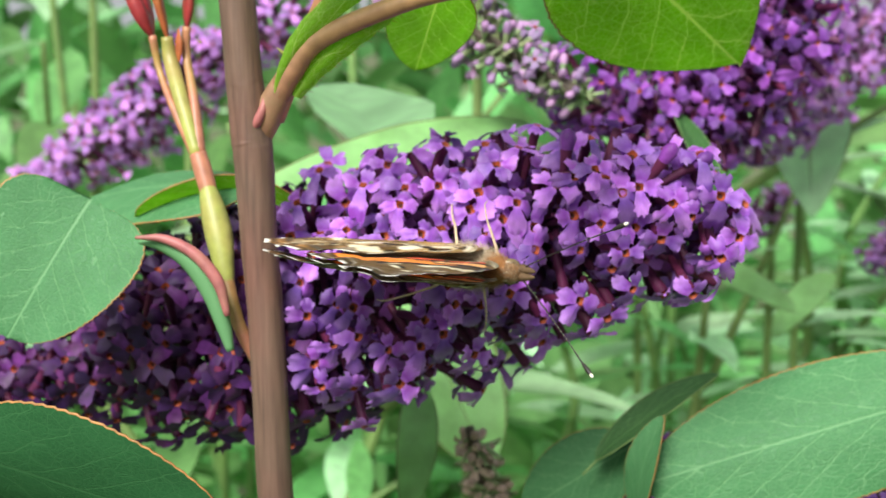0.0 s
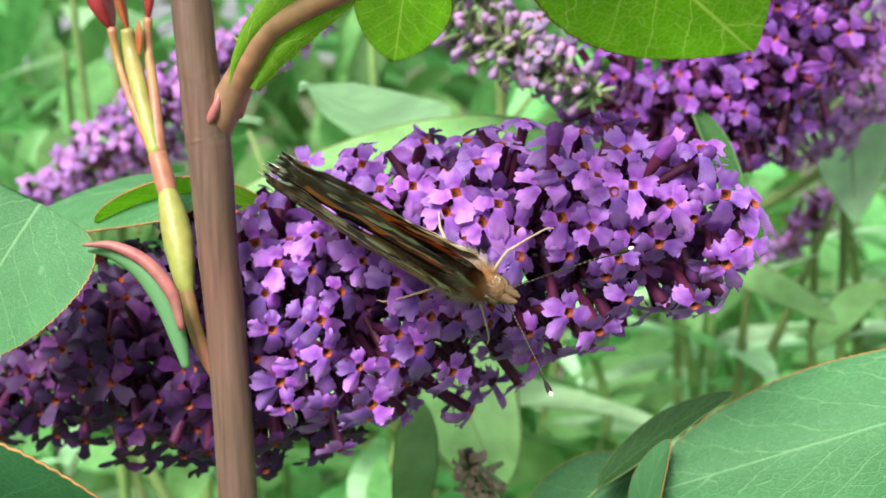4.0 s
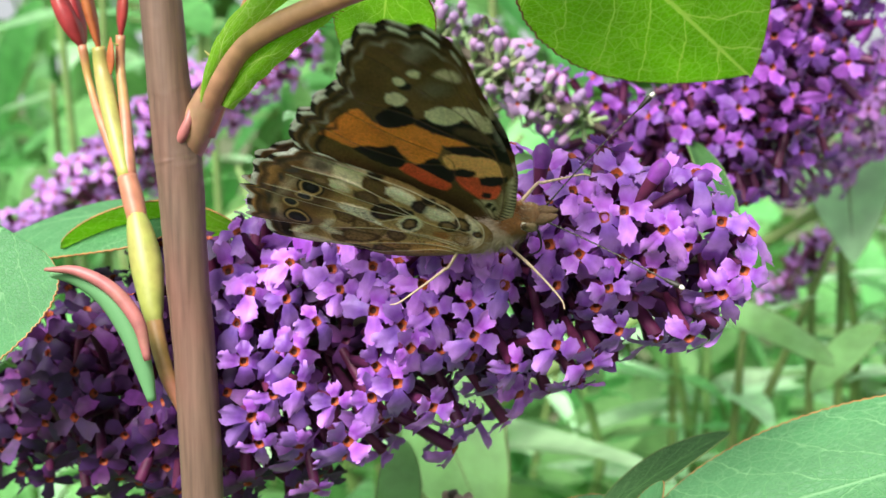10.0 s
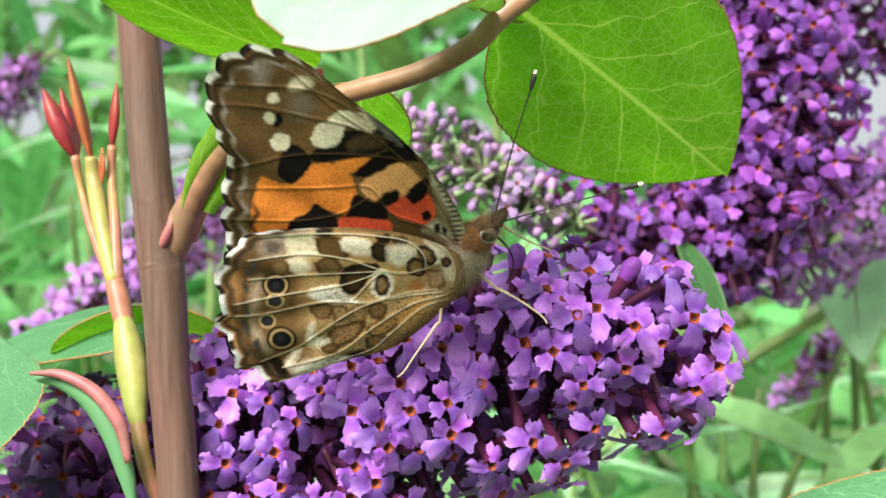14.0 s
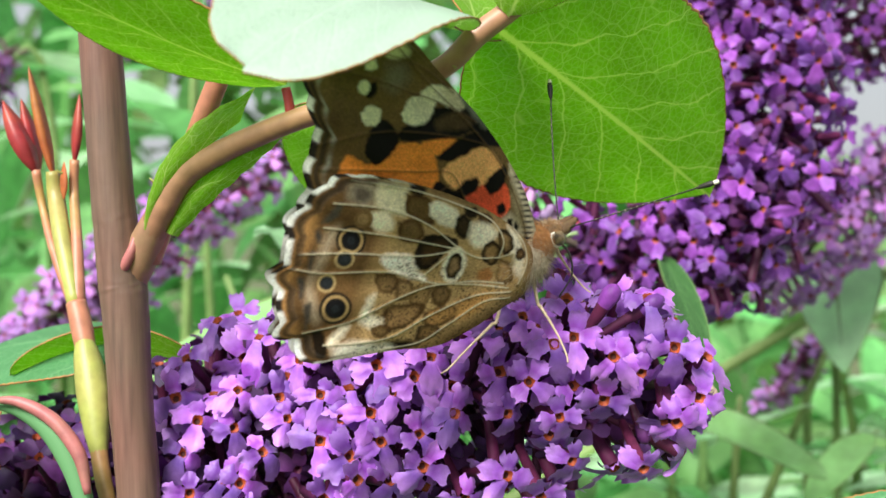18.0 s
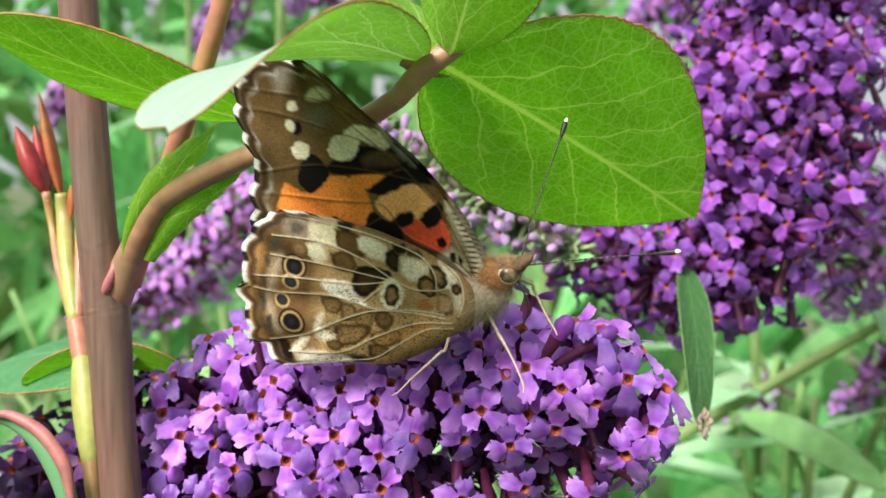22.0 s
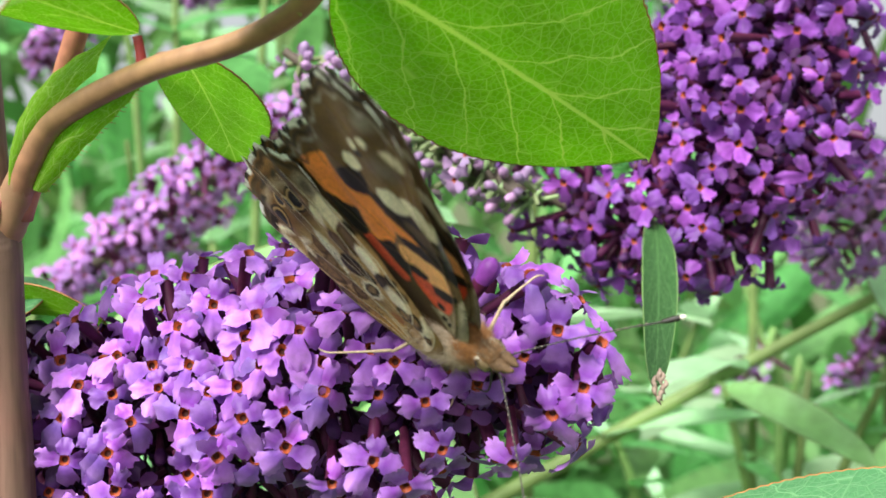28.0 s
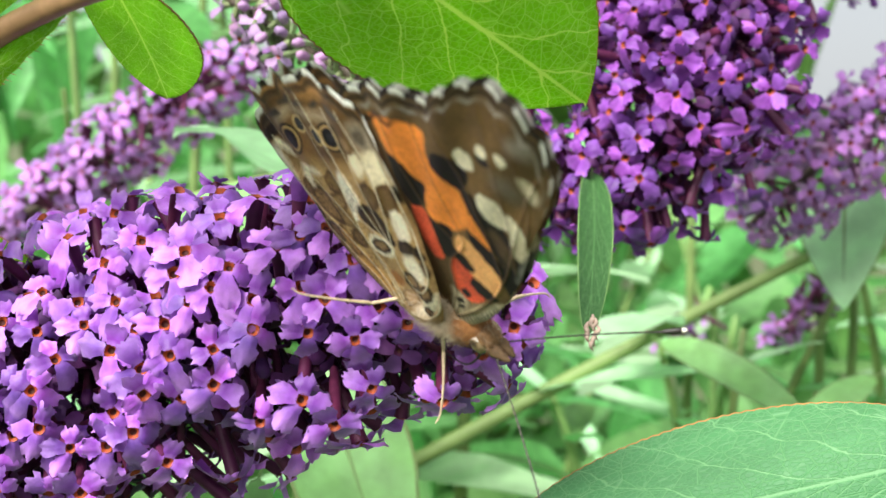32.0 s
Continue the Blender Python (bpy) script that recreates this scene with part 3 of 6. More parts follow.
# ---- rose: stem, shoot, branch and leaves ----
def leaf_material(name, base, vein, back=0.5, rough=0.4, relief=0.35, spec=0.5):
    """Leaf tissue in the leaf's own plane: midrib along v, side veins, and a fine net of veinlets."""
    m = bpy.data.materials.new(name)
    m.use_nodes = True
    n, l = m.node_tree.nodes, m.node_tree.links
    bsdf, out = n["Principled BSDF"], n["Material Output"]
    uv = n.new("ShaderNodeUVMap")
    sep = n.new("ShaderNodeSeparateXYZ")
    l.new(uv.outputs[0], sep.inputs[0])

    def math_(op, a, b=None, c=None):
        k = n.new("ShaderNodeMath")
        k.operation = op
        for i, x in enumerate((a, b, c)):
            if x is None:
                continue
            if isinstance(x, (int, float)):
                k.inputs[i].default_value = x
            else:
                l.new(x, k.inputs[i])
        return k.outputs[0]

    wob = n.new("ShaderNodeTexNoise")
    wob.inputs["Scale"].default_value = 5
    l.new(uv.outputs[0], wob.inputs["Vector"])
    u = math_('ABSOLUTE', sep.outputs[0])
    bent = math_('ADD', sep.outputs[1], math_('MULTIPLY', math_('SUBTRACT', wob.outputs[0], 0.5), 0.10))
    side = math_('FRACT', math_('MULTIPLY', math_('SUBTRACT', bent, math_('MULTIPLY', math_('POWER', u, 0.75), 0.42)), 5.6))
    side_line = math_('SUBTRACT', 1.2, math_('MULTIPLY', math_('ABSOLUTE', math_('SUBTRACT', side, 0.5)), math_('ADD', 26.0, math_('MULTIPLY', u, 30.0))))
    side_line = math_('MAXIMUM', side_line, 0.0)
    rib = math_('MAXIMUM', math_('SUBTRACT', 1.5, math_('MULTIPLY', u, math_('ADD', 44.0, math_('MULTIPLY', sep.outputs[1], 34.0)))), 0.0)
    net = n.new("ShaderNodeTexVoronoi")
    net.feature = 'DISTANCE_TO_EDGE'
    net.inputs["Scale"].default_value = 58
    flat = n.new("ShaderNodeMapping")
    flat.inputs["Scale"].default_value = (0.34, 1, 1)
    l.new(uv.outputs[0], flat.inputs["Vector"])
    l.new(flat.outputs[0], net.inputs["Vector"])
    coarse = n.new("ShaderNodeTexVoronoi")
    coarse.feature = 'DISTANCE_TO_EDGE'
    coarse.inputs["Scale"].default_value = 19
    l.new(flat.outputs[0], coarse.inputs["Vector"])
    fine_line = math_('MAXIMUM', math_('SUBTRACT', 0.42, math_('MULTIPLY', net.outputs["Distance"], 3.4)), 0.0)
    coarse_line = math_('MAXIMUM', math_('SUBTRACT', 0.85, math_('MULTIPLY', coarse.outputs["Distance"], 19.0)), 0.0)
    net_line = math_('MAXIMUM', fine_line, coarse_line)
    lines = math_('MINIMUM', math_('ADD', math_('MAXIMUM', rib, math_('MULTIPLY', side_line, 0.95)), math_('MULTIPLY', net_line, 0.85)), 1.0)
    tone = n.new("ShaderNodeTexNoise")
    tone.inputs["Scale"].default_value, tone.inputs["Detail"].default_value = 3.0, 5
    l.new(uv.outputs[0], tone.inputs["Vector"])
    speck = n.new("ShaderNodeTexNoise")
    speck.inputs["Scale"].default_value, speck.inputs["Detail"].default_value = 90.0, 3
    l.new(flat.outputs[0], speck.inputs["Vector"])
    hsv = n.new("ShaderNodeHueSaturation")
    hsv.inputs["Color"].default_value = (*base, 1)
    l.new(math_('ADD', math_('ADD', 0.5, math_('MULTIPLY', tone.outputs[0], 0.6)), math_('MULTIPLY', speck.outputs[0], 0.4)), hsv.inputs["Value"])
    mix = n.new("ShaderNodeMixRGB")
    l.new(lines, mix.inputs[0])
    l.new(hsv.outputs[0], mix.inputs[1])
    mix.inputs[2].default_value = (*vein, 1)
    l.new(mix.outputs[0], bsdf.inputs["Base Color"])
    bsdf.inputs["Roughness"].default_value = rough
    bsdf.inputs["Specular IOR Level"].default_value = spec
    rel = n.new("ShaderNodeBump")
    rel.inputs["Strength"].default_value, rel.inputs["Distance"].default_value = relief, 0.0003
    l.new(math_('MULTIPLY', lines, -1.0), rel.inputs["Height"])
    l.new(rel.outputs[0], bsdf.inputs["Normal"])
    tr = n.new("ShaderNodeBsdfTranslucent")
    l.new(mix.outputs[0], tr.inputs["Color"])
    mx = n.new("ShaderNodeMixShader")
    mx.inputs[0].default_value = back
    l.new(bsdf.outputs[0], mx.inputs[1])
    l.new(tr.outputs[0], mx.inputs[2])
    l.new(mx.outputs[0], out.inputs["Surface"])
    return m


# bright lime: the glow of light from behind is partly put into the colour
LEAF = leaf_material("rose_leaf_backlit", (0.35, 0.68, 0.04), (0.72, 0.90, 0.30), 0.70)
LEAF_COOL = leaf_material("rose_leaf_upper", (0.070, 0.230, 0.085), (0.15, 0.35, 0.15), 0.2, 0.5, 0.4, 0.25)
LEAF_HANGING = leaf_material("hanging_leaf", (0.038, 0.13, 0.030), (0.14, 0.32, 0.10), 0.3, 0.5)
# darker copy of the rose leaf, with the shade on the low leaf painted in
LEAF_SHADED = leaf_material("rose_leaf_shaded", (0.028, 0.115, 0.040), (0.045, 0.15, 0.055), 0.15, 0.55, 0.14, 0.1)
# pale bluish base colour stands in for bright sky reflected off the blade
LEAF_SKY_SHEEN = leaf_material("rose_leaf_sky_sheen", (0.50, 0.66, 0.54), (0.54, 0.69, 0.58), 0.42, 0.42)
BUD_ORANGE = mat("young_leaf_orange", (0.46, 0.13, 0.045), 0.4, 0.15, 600, through_light=0.25, second=(0.42, 0.22, 0.05), second_scale=150)
FOLD_PINK = mat("fold_pink", (0.42, 0.13, 0.13), 0.5, 0.15, 600, second=(0.20, 0.13, 0.07), second_scale=150)
NODE_RED = mat("node_red", (0.33, 0.20, 0.11), 0.45, 0.12, 400, second=(0.36, 0.13, 0.10), second_scale=220)
LEAF_EDGE = mat("leaf_edge", (0.36, 0.17, 0.05), 0.5, 0.2, 800)


def leaf_mesh(name, base, tip, normal, width, mats, cup=0.1, droop=0.1, teeth=26, shape=(0.55, 1.0), nu=14, nv=40, waver=0.02, seed=1, thick=0.00018, under=0, saw_depth=0.028):
    """A toothed leaf blade from base to tip with the given face normal and full width; thin but solid, with a reddish rim."""
    rng = np.random.default_rng(seed)
    base, tip = Vector(base), Vector(tip)
    long_ = tip - base
    L = long_.length
    fwd = long_.normalized()
    nor = Vector(normal)
    nor = (nor - fwd * nor.dot(fwd)).normalized()
    side = fwd.cross(nor)
    v, uv, f, s = [], [], [], []
    ph = rng.uniform(0, 6.3, 3)
    fine = nv * 2
    for i in range(fine + 1):
        t = i / fine
        half = 0.5 * width * (max(t, 0.0) ** shape[0] * max(1 - t, 0) ** (0.62 * shape[1])) / (0.5 ** shape[0] * 0.5 ** (0.62 * shape[1])) * 0.985
        saw = (t * teeth) % 1.0
        half *= 1 + (saw_depth * saw if 0.06 < t < 0.97 else 0)
        for j in range(nu + 1):
            w = 2 * j / nu - 1
            ww = math.copysign(1 - (1 - abs(w)) ** 2.1, w)
            x = half * ww
            z = cup * width * (abs(ww) ** 1.6) * (half / (0.5 * width)) - droop * L * (2 * t - 1) ** 2
            z += waver * width * math.sin(ph[0] + 7 * t + 2.0 * ww) * abs(ww)
            p = base + fwd * (L * t) + side * x + nor * z
            v.append(p)
            uv.append((x / width * 2, t))
    n1 = len(v)
    for i in range(fine):
        for j in range(nu):
            a = i * (nu + 1) + j
            f.append((a, a + 1, a + nu + 2, a + nu + 1))
            s.append(1 if j in (0, nu - 1) else 0)
    if thick:
        v += [p - nor * thick for p in v]
        uv += uv
        f += [tuple(n1 + q for q in reversed(g)) for g in f]
        s += [under if k == 0 else k for k in s]
        row = nu + 1
        for i in range(fine):
            for j, flip in ((0, 0), (nu, 1)):
                a, b = i * row + j, (i + 1) * row + j
                q = (a, b, n1 + b, n1 + a)
                f.append(q if not flip else q[::-1])
                s.append(1)
    me = mesh_of(name, v, f, mats, s)
    layer = me.uv_layers.new(name="UVMap")
    idx = np.zeros(len(me.loops), int)
    me.loops.foreach_get("vertex_index", idx)
    layer.data.foreach_set("uv", np.array(uv)[idx].ravel())
    return me


def blob_mesh_between(base, tip, width, material):
    """A folded bud-like leaf: a pointed spindle with a crease, from base to tip."""
    way = tip - base
    m = frame_of(way)
    V, F = [], []
    rings, sides = 12, 10
    for i in range(rings + 1):
        t = i / rings
        r = 0.5 * width * math.sin(math.pi * min(1, t * 0.96 + 0.03)) ** 0.8 * (1 - 0.35 * t)
        for k in range(sides):
            a = 2 * math.pi * k / sides
            q = r * (1 + 0.35 * math.cos(2 * a)) * (1 - 0.3 * (k == 0))
            V.append(base + way * t + m.to_3x3() @ Vector((q * math.cos(a), q * 0.7 * math.sin(a), 0)))
    for i in range(rings):
        for k in range(sides):
            a, b = i * sides + k, i * sides + (k + 1) % sides
            F.append((a, b, b + sides, a + sides))
    return mesh_of("young_leaf", V, F, [material])


rose = thing("rose_bush", (-0.022, 0.15, 1.10), "rose stem with a forked branch, reddish shoot and green leaves", "rose plant")
def rose_part(name, me_or_bm, material=None, label="", parent=None):
    if isinstance(me_or_bm, bpy.types.Mesh):
        ob = new(name, me_or_bm)
        ob.parent = rose
        if label:
            ob["label"] = label
    else:
        ob = part(name, me_or_bm, material, rose, label)
    ob.matrix_parent_inverse = Matrix.Translation(-rose.location)
    return ob


rose_part("stem", tube_bm([(-0.0200, 0.150, 0.02, 0.0034), (-0.0212, 0.150, 0.6, 0.0030), (-0.0217, 0.150, 1.05, 0.0026), (-0.0229, 0.150, 1.150, 0.0024), (-0.0239, 0.150, 1.175, 0.0024), (-0.0243, 0.150, 1.1855, 0.0026), (-0.0246, 0.150, 1.1885, 0.0026), (-0.0250, 0.1497, 1.194, 0.0024), (-0.0257, 0.1495, 1.205, 0.0023), (-0.0290, 0.149, 1.27, 0.0021)], 24, 8, wobble=0.012), ROSE_STEM, "brown woody rose stem")
rose_part("node", tube_bm([(-0.0246, 0.1510, 1.1862, 0.0012), (-0.0238, 0.1505, 1.1880, 0.0017), (-0.0226, 0.1498, 1.1902, 0.0019), (-0.0211, 0.1489, 1.1930, 0.0018), (-0.0196, 0.1478, 1.1955, 0.0014)], 20, 6, wobble=0.01), NODE_RED, "swollen joint of the branch")
rose_part("axil", tube_bm([(-0.0239, 0.1482, 1.1893, 0.0004), (-0.0233, 0.1478, 1.1903, 0.0006), (-0.0226, 0.1477, 1.1918, 0.0005), (-0.0224, 0.1480, 1.1932, 0.0002)], 10, 5), FOLD_PINK, "pink ridge in the fork of the stem")
rose_part("branch", tube_bm([(-0.0216, 0.1492, 1.1918, 0.0014), (-0.0206, 0.1486, 1.1936, 0.0016), (-0.0190, 0.1475, 1.1962, 0.0015), (-0.0150, 0.146, 1.2005, 0.0013), (-0.0042, 0.1425, 1.2048, 0.00115), (0.0060, 0.140, 1.2072, 0.0011), (0.0118, 0.139, 1.2098, 0.0011), (0.0151, 0.1388, 1.2128, 0.00115), (0.021, 0.140, 1.2172, 0.0010), (0.032, 0.143, 1.226, 0.0009)], 14, 8), BRANCH, "arching green-brown side branch")
rose_part("side_shoot", tube_bm([(-0.0215, 0.1498, 1.1905, 0.0014), (-0.0178, 0.1485, 1.1985, 0.0012), (-0.0137, 0.1465, 1.2070, 0.00115), (-0.0085, 0.144, 1.2180, 0.0011), (0.0, 0.140, 1.240, 0.001)], 12, 6), SHOOT_RED, "straight pinkish shoot")
for x, y, z, s in ((-0.0196, 0.1485, 1.1985, 1), (0.0128, 0.1383, 1.2095, 0.5), (-0.0300, 0.1475, 1.20, 0.4)):
    rose_part("thorn", tube_bm([(x, y, z, 0.0004 * s), (x - 0.0005 * s, y - 0.0002, z + 0.0003 * s, 0.00025 * s), (x - 0.0011 * s, y - 0.0004, z + 0.0009 * s, 0.00004)], 6, 3), SHOOT_GREEN, "small pale thorn")

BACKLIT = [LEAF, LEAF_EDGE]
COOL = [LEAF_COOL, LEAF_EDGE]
def leaf(base, tip, normal, width, mats, label, **more):
    base, tip = Vector(base), Vector(tip)
    return rose_part("leaf", leaf_mesh("leaf", base, tip, normal, width, mats, **more), label=label)

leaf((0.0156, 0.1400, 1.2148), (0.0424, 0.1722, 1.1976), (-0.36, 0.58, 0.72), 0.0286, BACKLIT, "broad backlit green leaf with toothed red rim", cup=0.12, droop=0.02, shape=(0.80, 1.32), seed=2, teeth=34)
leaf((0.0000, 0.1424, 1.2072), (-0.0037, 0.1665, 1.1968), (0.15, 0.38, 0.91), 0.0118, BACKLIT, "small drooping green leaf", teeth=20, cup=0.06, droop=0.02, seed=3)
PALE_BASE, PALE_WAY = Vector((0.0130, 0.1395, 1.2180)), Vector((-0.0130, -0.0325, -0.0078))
pale_leaf = new("leaf", leaf_mesh("leaf", (0, 0, 0), PALE_WAY, (-0.08, -0.20, 0.975), 0.0165, [LEAF_SKY_SHEEN, LEAF_EDGE, LEAF], cup=0.05, droop=0.12, seed=4, teeth=22, under=2, shape=(0.5, 0.6)))
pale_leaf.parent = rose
pale_leaf["label"] = "leaf with sky sheen painted pale on its upper side, lime underside"
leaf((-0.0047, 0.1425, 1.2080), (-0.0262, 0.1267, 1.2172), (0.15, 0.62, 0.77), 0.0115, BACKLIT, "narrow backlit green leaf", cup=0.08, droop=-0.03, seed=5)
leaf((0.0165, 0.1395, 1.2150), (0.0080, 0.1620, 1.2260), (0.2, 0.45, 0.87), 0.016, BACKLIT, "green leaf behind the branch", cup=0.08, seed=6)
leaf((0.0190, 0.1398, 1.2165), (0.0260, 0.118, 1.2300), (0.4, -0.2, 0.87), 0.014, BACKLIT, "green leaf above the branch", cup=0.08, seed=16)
rose_part("leaf_stalk", tube_bm([(-0.0042, 0.1425, 1.2050, 0.0006), (-0.0044, 0.1425, 1.2068, 0.0005), (-0.0047, 0.1425, 1.2082, 0.0005)], 8, 3), BUD_RED, "red leaf stalk")
rose_part("leaf_stalk", tube_bm([(0.0150, 0.1390, 1.2120, 0.0007), (0.0142, 0.1394, 1.2132, 0.0006), (0.0129, 0.1390, 1.2139, 0.0005)], 8, 3), BRANCH)
rose_part("leaf_stalk", tube_bm([(0.0002, 0.1415, 1.2060, 0.0006), (0.0001, 0.1422, 1.2068, 0.0005), (-0.0002, 0.1440, 1.2070, 0.0004)], 8, 3), BRANCH)
# leafy wings along the foot of the branch
def branch_wing(inner, outer, fringe, label):
    """A thin green blade that runs along the branch, from its inner line to its outer one, with fine red hairs on the rim."""
    n_, m_ = 24, 5
    p, q = smooth_line(inner, 12), smooth_line(outer, 12)
    pick = lambda line, t: Vector(line[min(len(line) - 1, int(t * (len(line) - 1) + 0.5))])
    V, F, uv = [], [], []
    for layer in (0, 1):
        for i in range(n_ + 1):
            t = i / n_
            for j in range(m_ + 1):
                w = j / m_
                o = pick(p, t).lerp(pick(q, t), w)
                V.append(o + Vector((0, -0.0006 * math.sin(w * 3.1) + 0.00015 * layer, 0.00012 * math.sin(t * 40) * w)))
                uv.append((0.12 + 0.5 * w, 0.15 + 0.35 * t))
    step, half = m_ + 1, (n_ + 1) * (m_ + 1)
    for i in range(n_):
        for j in range(m_):
            c = i * step + j
            F.append((c, c + 1, c + step + 1, c + step))
            F.append((half + c, half + c + step, half + c + step + 1, half + c + 1))
    me = mesh_of("leafy_wing", V, F, [LEAF])
    layer = me.uv_layers.new(name="UVMap")
    idx = np.zeros(len(me.loops), int)
    me.loops.foreach_get("vertex_index", idx)
    layer.data.foreach_set("uv", np.array(uv)[idx].ravel())
    wing = rose_part("leafy_wing", me, label=label)
    hairs = bmesh.new()
    for k in range(fringe):
        c = pick(q, (k + 0.5) / fringe)
        way = (c - pick(p, (k + 0.5) / fringe)).normalized()
        long_ = 0.00035 + 0.0003 * ((k * 7) % 5) / 5
        tube_bm([(*c, 0.00005), (*(c + way * long_ + Vector((0.0001, 0, 0.0001))), 0.00002)], 4, 1, hairs)
    if fringe:
        ob = part("fringe", hairs, BUD_RED, wing, "fine red hairs on the rim")
    return wing


branch_wing([(-0.0205, 0.1478, 1.1935), (-0.0192, 0.1470, 1.1960), (-0.0174, 0.1460, 1.1988), (-0.0150, 0.1452, 1.2012), (-0.0122, 0.1445, 1.2034), (-0.0098, 0.1440, 1.2050)],
            [(-0.0212, 0.1472, 1.1940), (-0.0203, 0.1462, 1.1972), (-0.0186, 0.1455, 1.2008), (-0.0158, 0.1450, 1.2040), (-0.0126, 0.1446, 1.2062), (-0.0082, 0.1442, 1.2084)], 0, "green leafy wing on the branch, ending in a point")
branch_wing([(-0.0190, 0.1480, 1.1935), (-0.0172, 0.1474, 1.1968), (-0.0145, 0.1464, 1.1996), (-0.0110, 0.1452, 1.2016), (-0.0075, 0.1440, 1.2032), (-0.0046, 0.1430, 1.2042)],
            [(-0.0178, 0.1484, 1.1930), (-0.0150, 0.1478, 1.1958), (-0.0120, 0.1468, 1.1982), (-0.0088, 0.1456, 1.2006), (-0.0062, 0.1444, 1.2026), (-0.0044, 0.1432, 1.2040)], 22, "green leafy wing with a red fringe under the branch")

# young red-tipped shoot
rose_part("shoot", tube_bm([(-0.0248, 0.1508, 1.1585, 0.0009), (-0.0270, 0.1512, 1.1630, 0.0009), (-0.0288, 0.1535, 1.1680, 0.0010), (-0.0300, 0.1556, 1.1735, 0.0010)], 14, 8), SHOOT_RED, "pinkish young shoot")
rose_part("sheath", tube_bm([(-0.0287, 0.1533, 1.1675, 0.0008), (-0.0294, 0.1545, 1.1705, 0.0014), (-0.0303, 0.1562, 1.1745, 0.0019), (-0.0314, 0.1576, 1.1785, 0.0016), (-0.0322, 0.1585, 1.1812, 0.0009)], 14, 8), SHOOT_GREEN, "swollen olive-green sheath")
rose_part("shoot", tube_bm([(-0.0314, 0.1576, 1.1785, 0.0011), (-0.0325, 0.159, 1.1820, 0.0013), (-0.0335, 0.160, 1.1850, 0.0012)], 14, 8), SHOOT_RED, "pinkish young shoot")
for rows, m, name in (([(-0.0335, 0.16, 1.1844, 0.0009), (-0.0373, 0.1634, 1.1909, 0.0006), (-0.04, 0.1669, 1.1963, 0.0005), (-0.0408, 0.167, 1.201, 0.0006)], SHOOT_RED, "leaf_stalk"),
                      ([(-0.0335, 0.16, 1.1844, 0.001), (-0.0363, 0.1635, 1.1923, 0.0011), (-0.0383, 0.1671, 1.1973, 0.0011), (-0.0388, 0.1672, 1.2008, 0.0008)], SHOOT_GREEN, "leaf_stalk"),
                      ([(-0.0332, 0.16, 1.1844, 0.0009), (-0.0346, 0.1637, 1.1923, 0.0007), (-0.0361, 0.1672, 1.198, 0.0006), (-0.036, 0.1674, 1.2022, 0.0006)], SHOOT_RED, "leaf_stalk")):
    rose_part(name, tube_bm(rows, 10, 6), m)
for base, tip, w, m in (((-0.0407, 0.167, 1.2006), (-0.0448, 0.1671, 1.2097), 0.0044, BUD_RED),
                        ((-0.0411, 0.169, 1.2011), (-0.0433, 0.1692, 1.21), 0.003, BUD_RED),
                        ((-0.0386, 0.1671, 1.2001), (-0.0416, 0.1675, 1.214), 0.0024, BUD_ORANGE),
                        ((-0.036, 0.1674, 1.2018), (-0.0353, 0.1678, 1.2104), 0.0027, BUD_RED),
                        ((-0.037, 0.1661, 1.1973), (-0.0369, 0.1663, 1.202), 0.0012, BUD_ORANGE)):
    rose_part("young_leaf", blob_mesh_between(Vector(base), Vector(tip), w, m), label="folded red young leaf")
rose_part("bract", tube_bm([(-0.0393, 0.1494, 1.1746, 0.0003), (-0.036, 0.1493, 1.1742, 0.001), (-0.0326, 0.1489, 1.1722, 0.0014), (-0.03, 0.1482, 1.1683, 0.0013), (-0.0284, 0.1475, 1.164, 0.001), (-0.0275, 0.1469, 1.1607, 0.0005)], 12, 6), LEAF_COOL, "curved green bract")
rose_part("bract", tube_bm([(-0.0394, 0.148, 1.1754, 0.0002), (-0.0356, 0.1479, 1.1752, 0.0006), (-0.0317, 0.1476, 1.1732, 0.0008), (-0.0288, 0.147, 1.1697, 0.0008), (-0.0276, 0.1462, 1.1655, 0.0004)], 10, 6), FOLD_PINK, "pink fold of the bract")

leaf((-0.0468, 0.1540, 1.1798), (-0.0565, 0.1470, 1.1625), (0.15, -0.80, 0.58), 0.0210, COOL, "smooth blue-green leaf with toothed rim", cup=0.07, droop=0.03, shape=(0.24, 0.85), seed=10, teeth=30)
leaf((-0.0280, 0.1640, 1.1812), (-0.0550, 0.1757, 1.1775), (-0.10, -0.42, 0.90), 0.0150, COOL, "folded green leaf, paler above", cup=-0.12, droop=0.05, seed=11)
leaf((-0.0200, 0.1670, 1.1790), (-0.0440, 0.1660, 1.1780), (0.10, 0.50, 0.86), 0.0100, BACKLIT, "green underside of a folded leaf", cup=0.1, seed=12)
leaf((-0.0560, 0.1250, 1.1560), (-0.0215, 0.1180, 1.1470), (0.10, -0.85, -0.45), 0.0200, [LEAF_SHADED, LEAF_EDGE], "green leaf low beside the stem, painted dark for shade", cup=-0.08, droop=-0.02, seed=13)
LARGE_LEAF = tagged(new("large_leaf"), "large smooth blue-green leaf with toothed rim", "leaf")
blade = new("blade", leaf_mesh("blade", (0.0780, 0.1570, 1.1545), (0.0285, 0.1600, 1.1375), (-0.12, -0.85, 0.50), 0.0205, COOL, cup=-0.12, droop=0.02, seed=14, teeth=40, shape=(0.6, 1.0)))
blade.parent = LARGE_LEAF
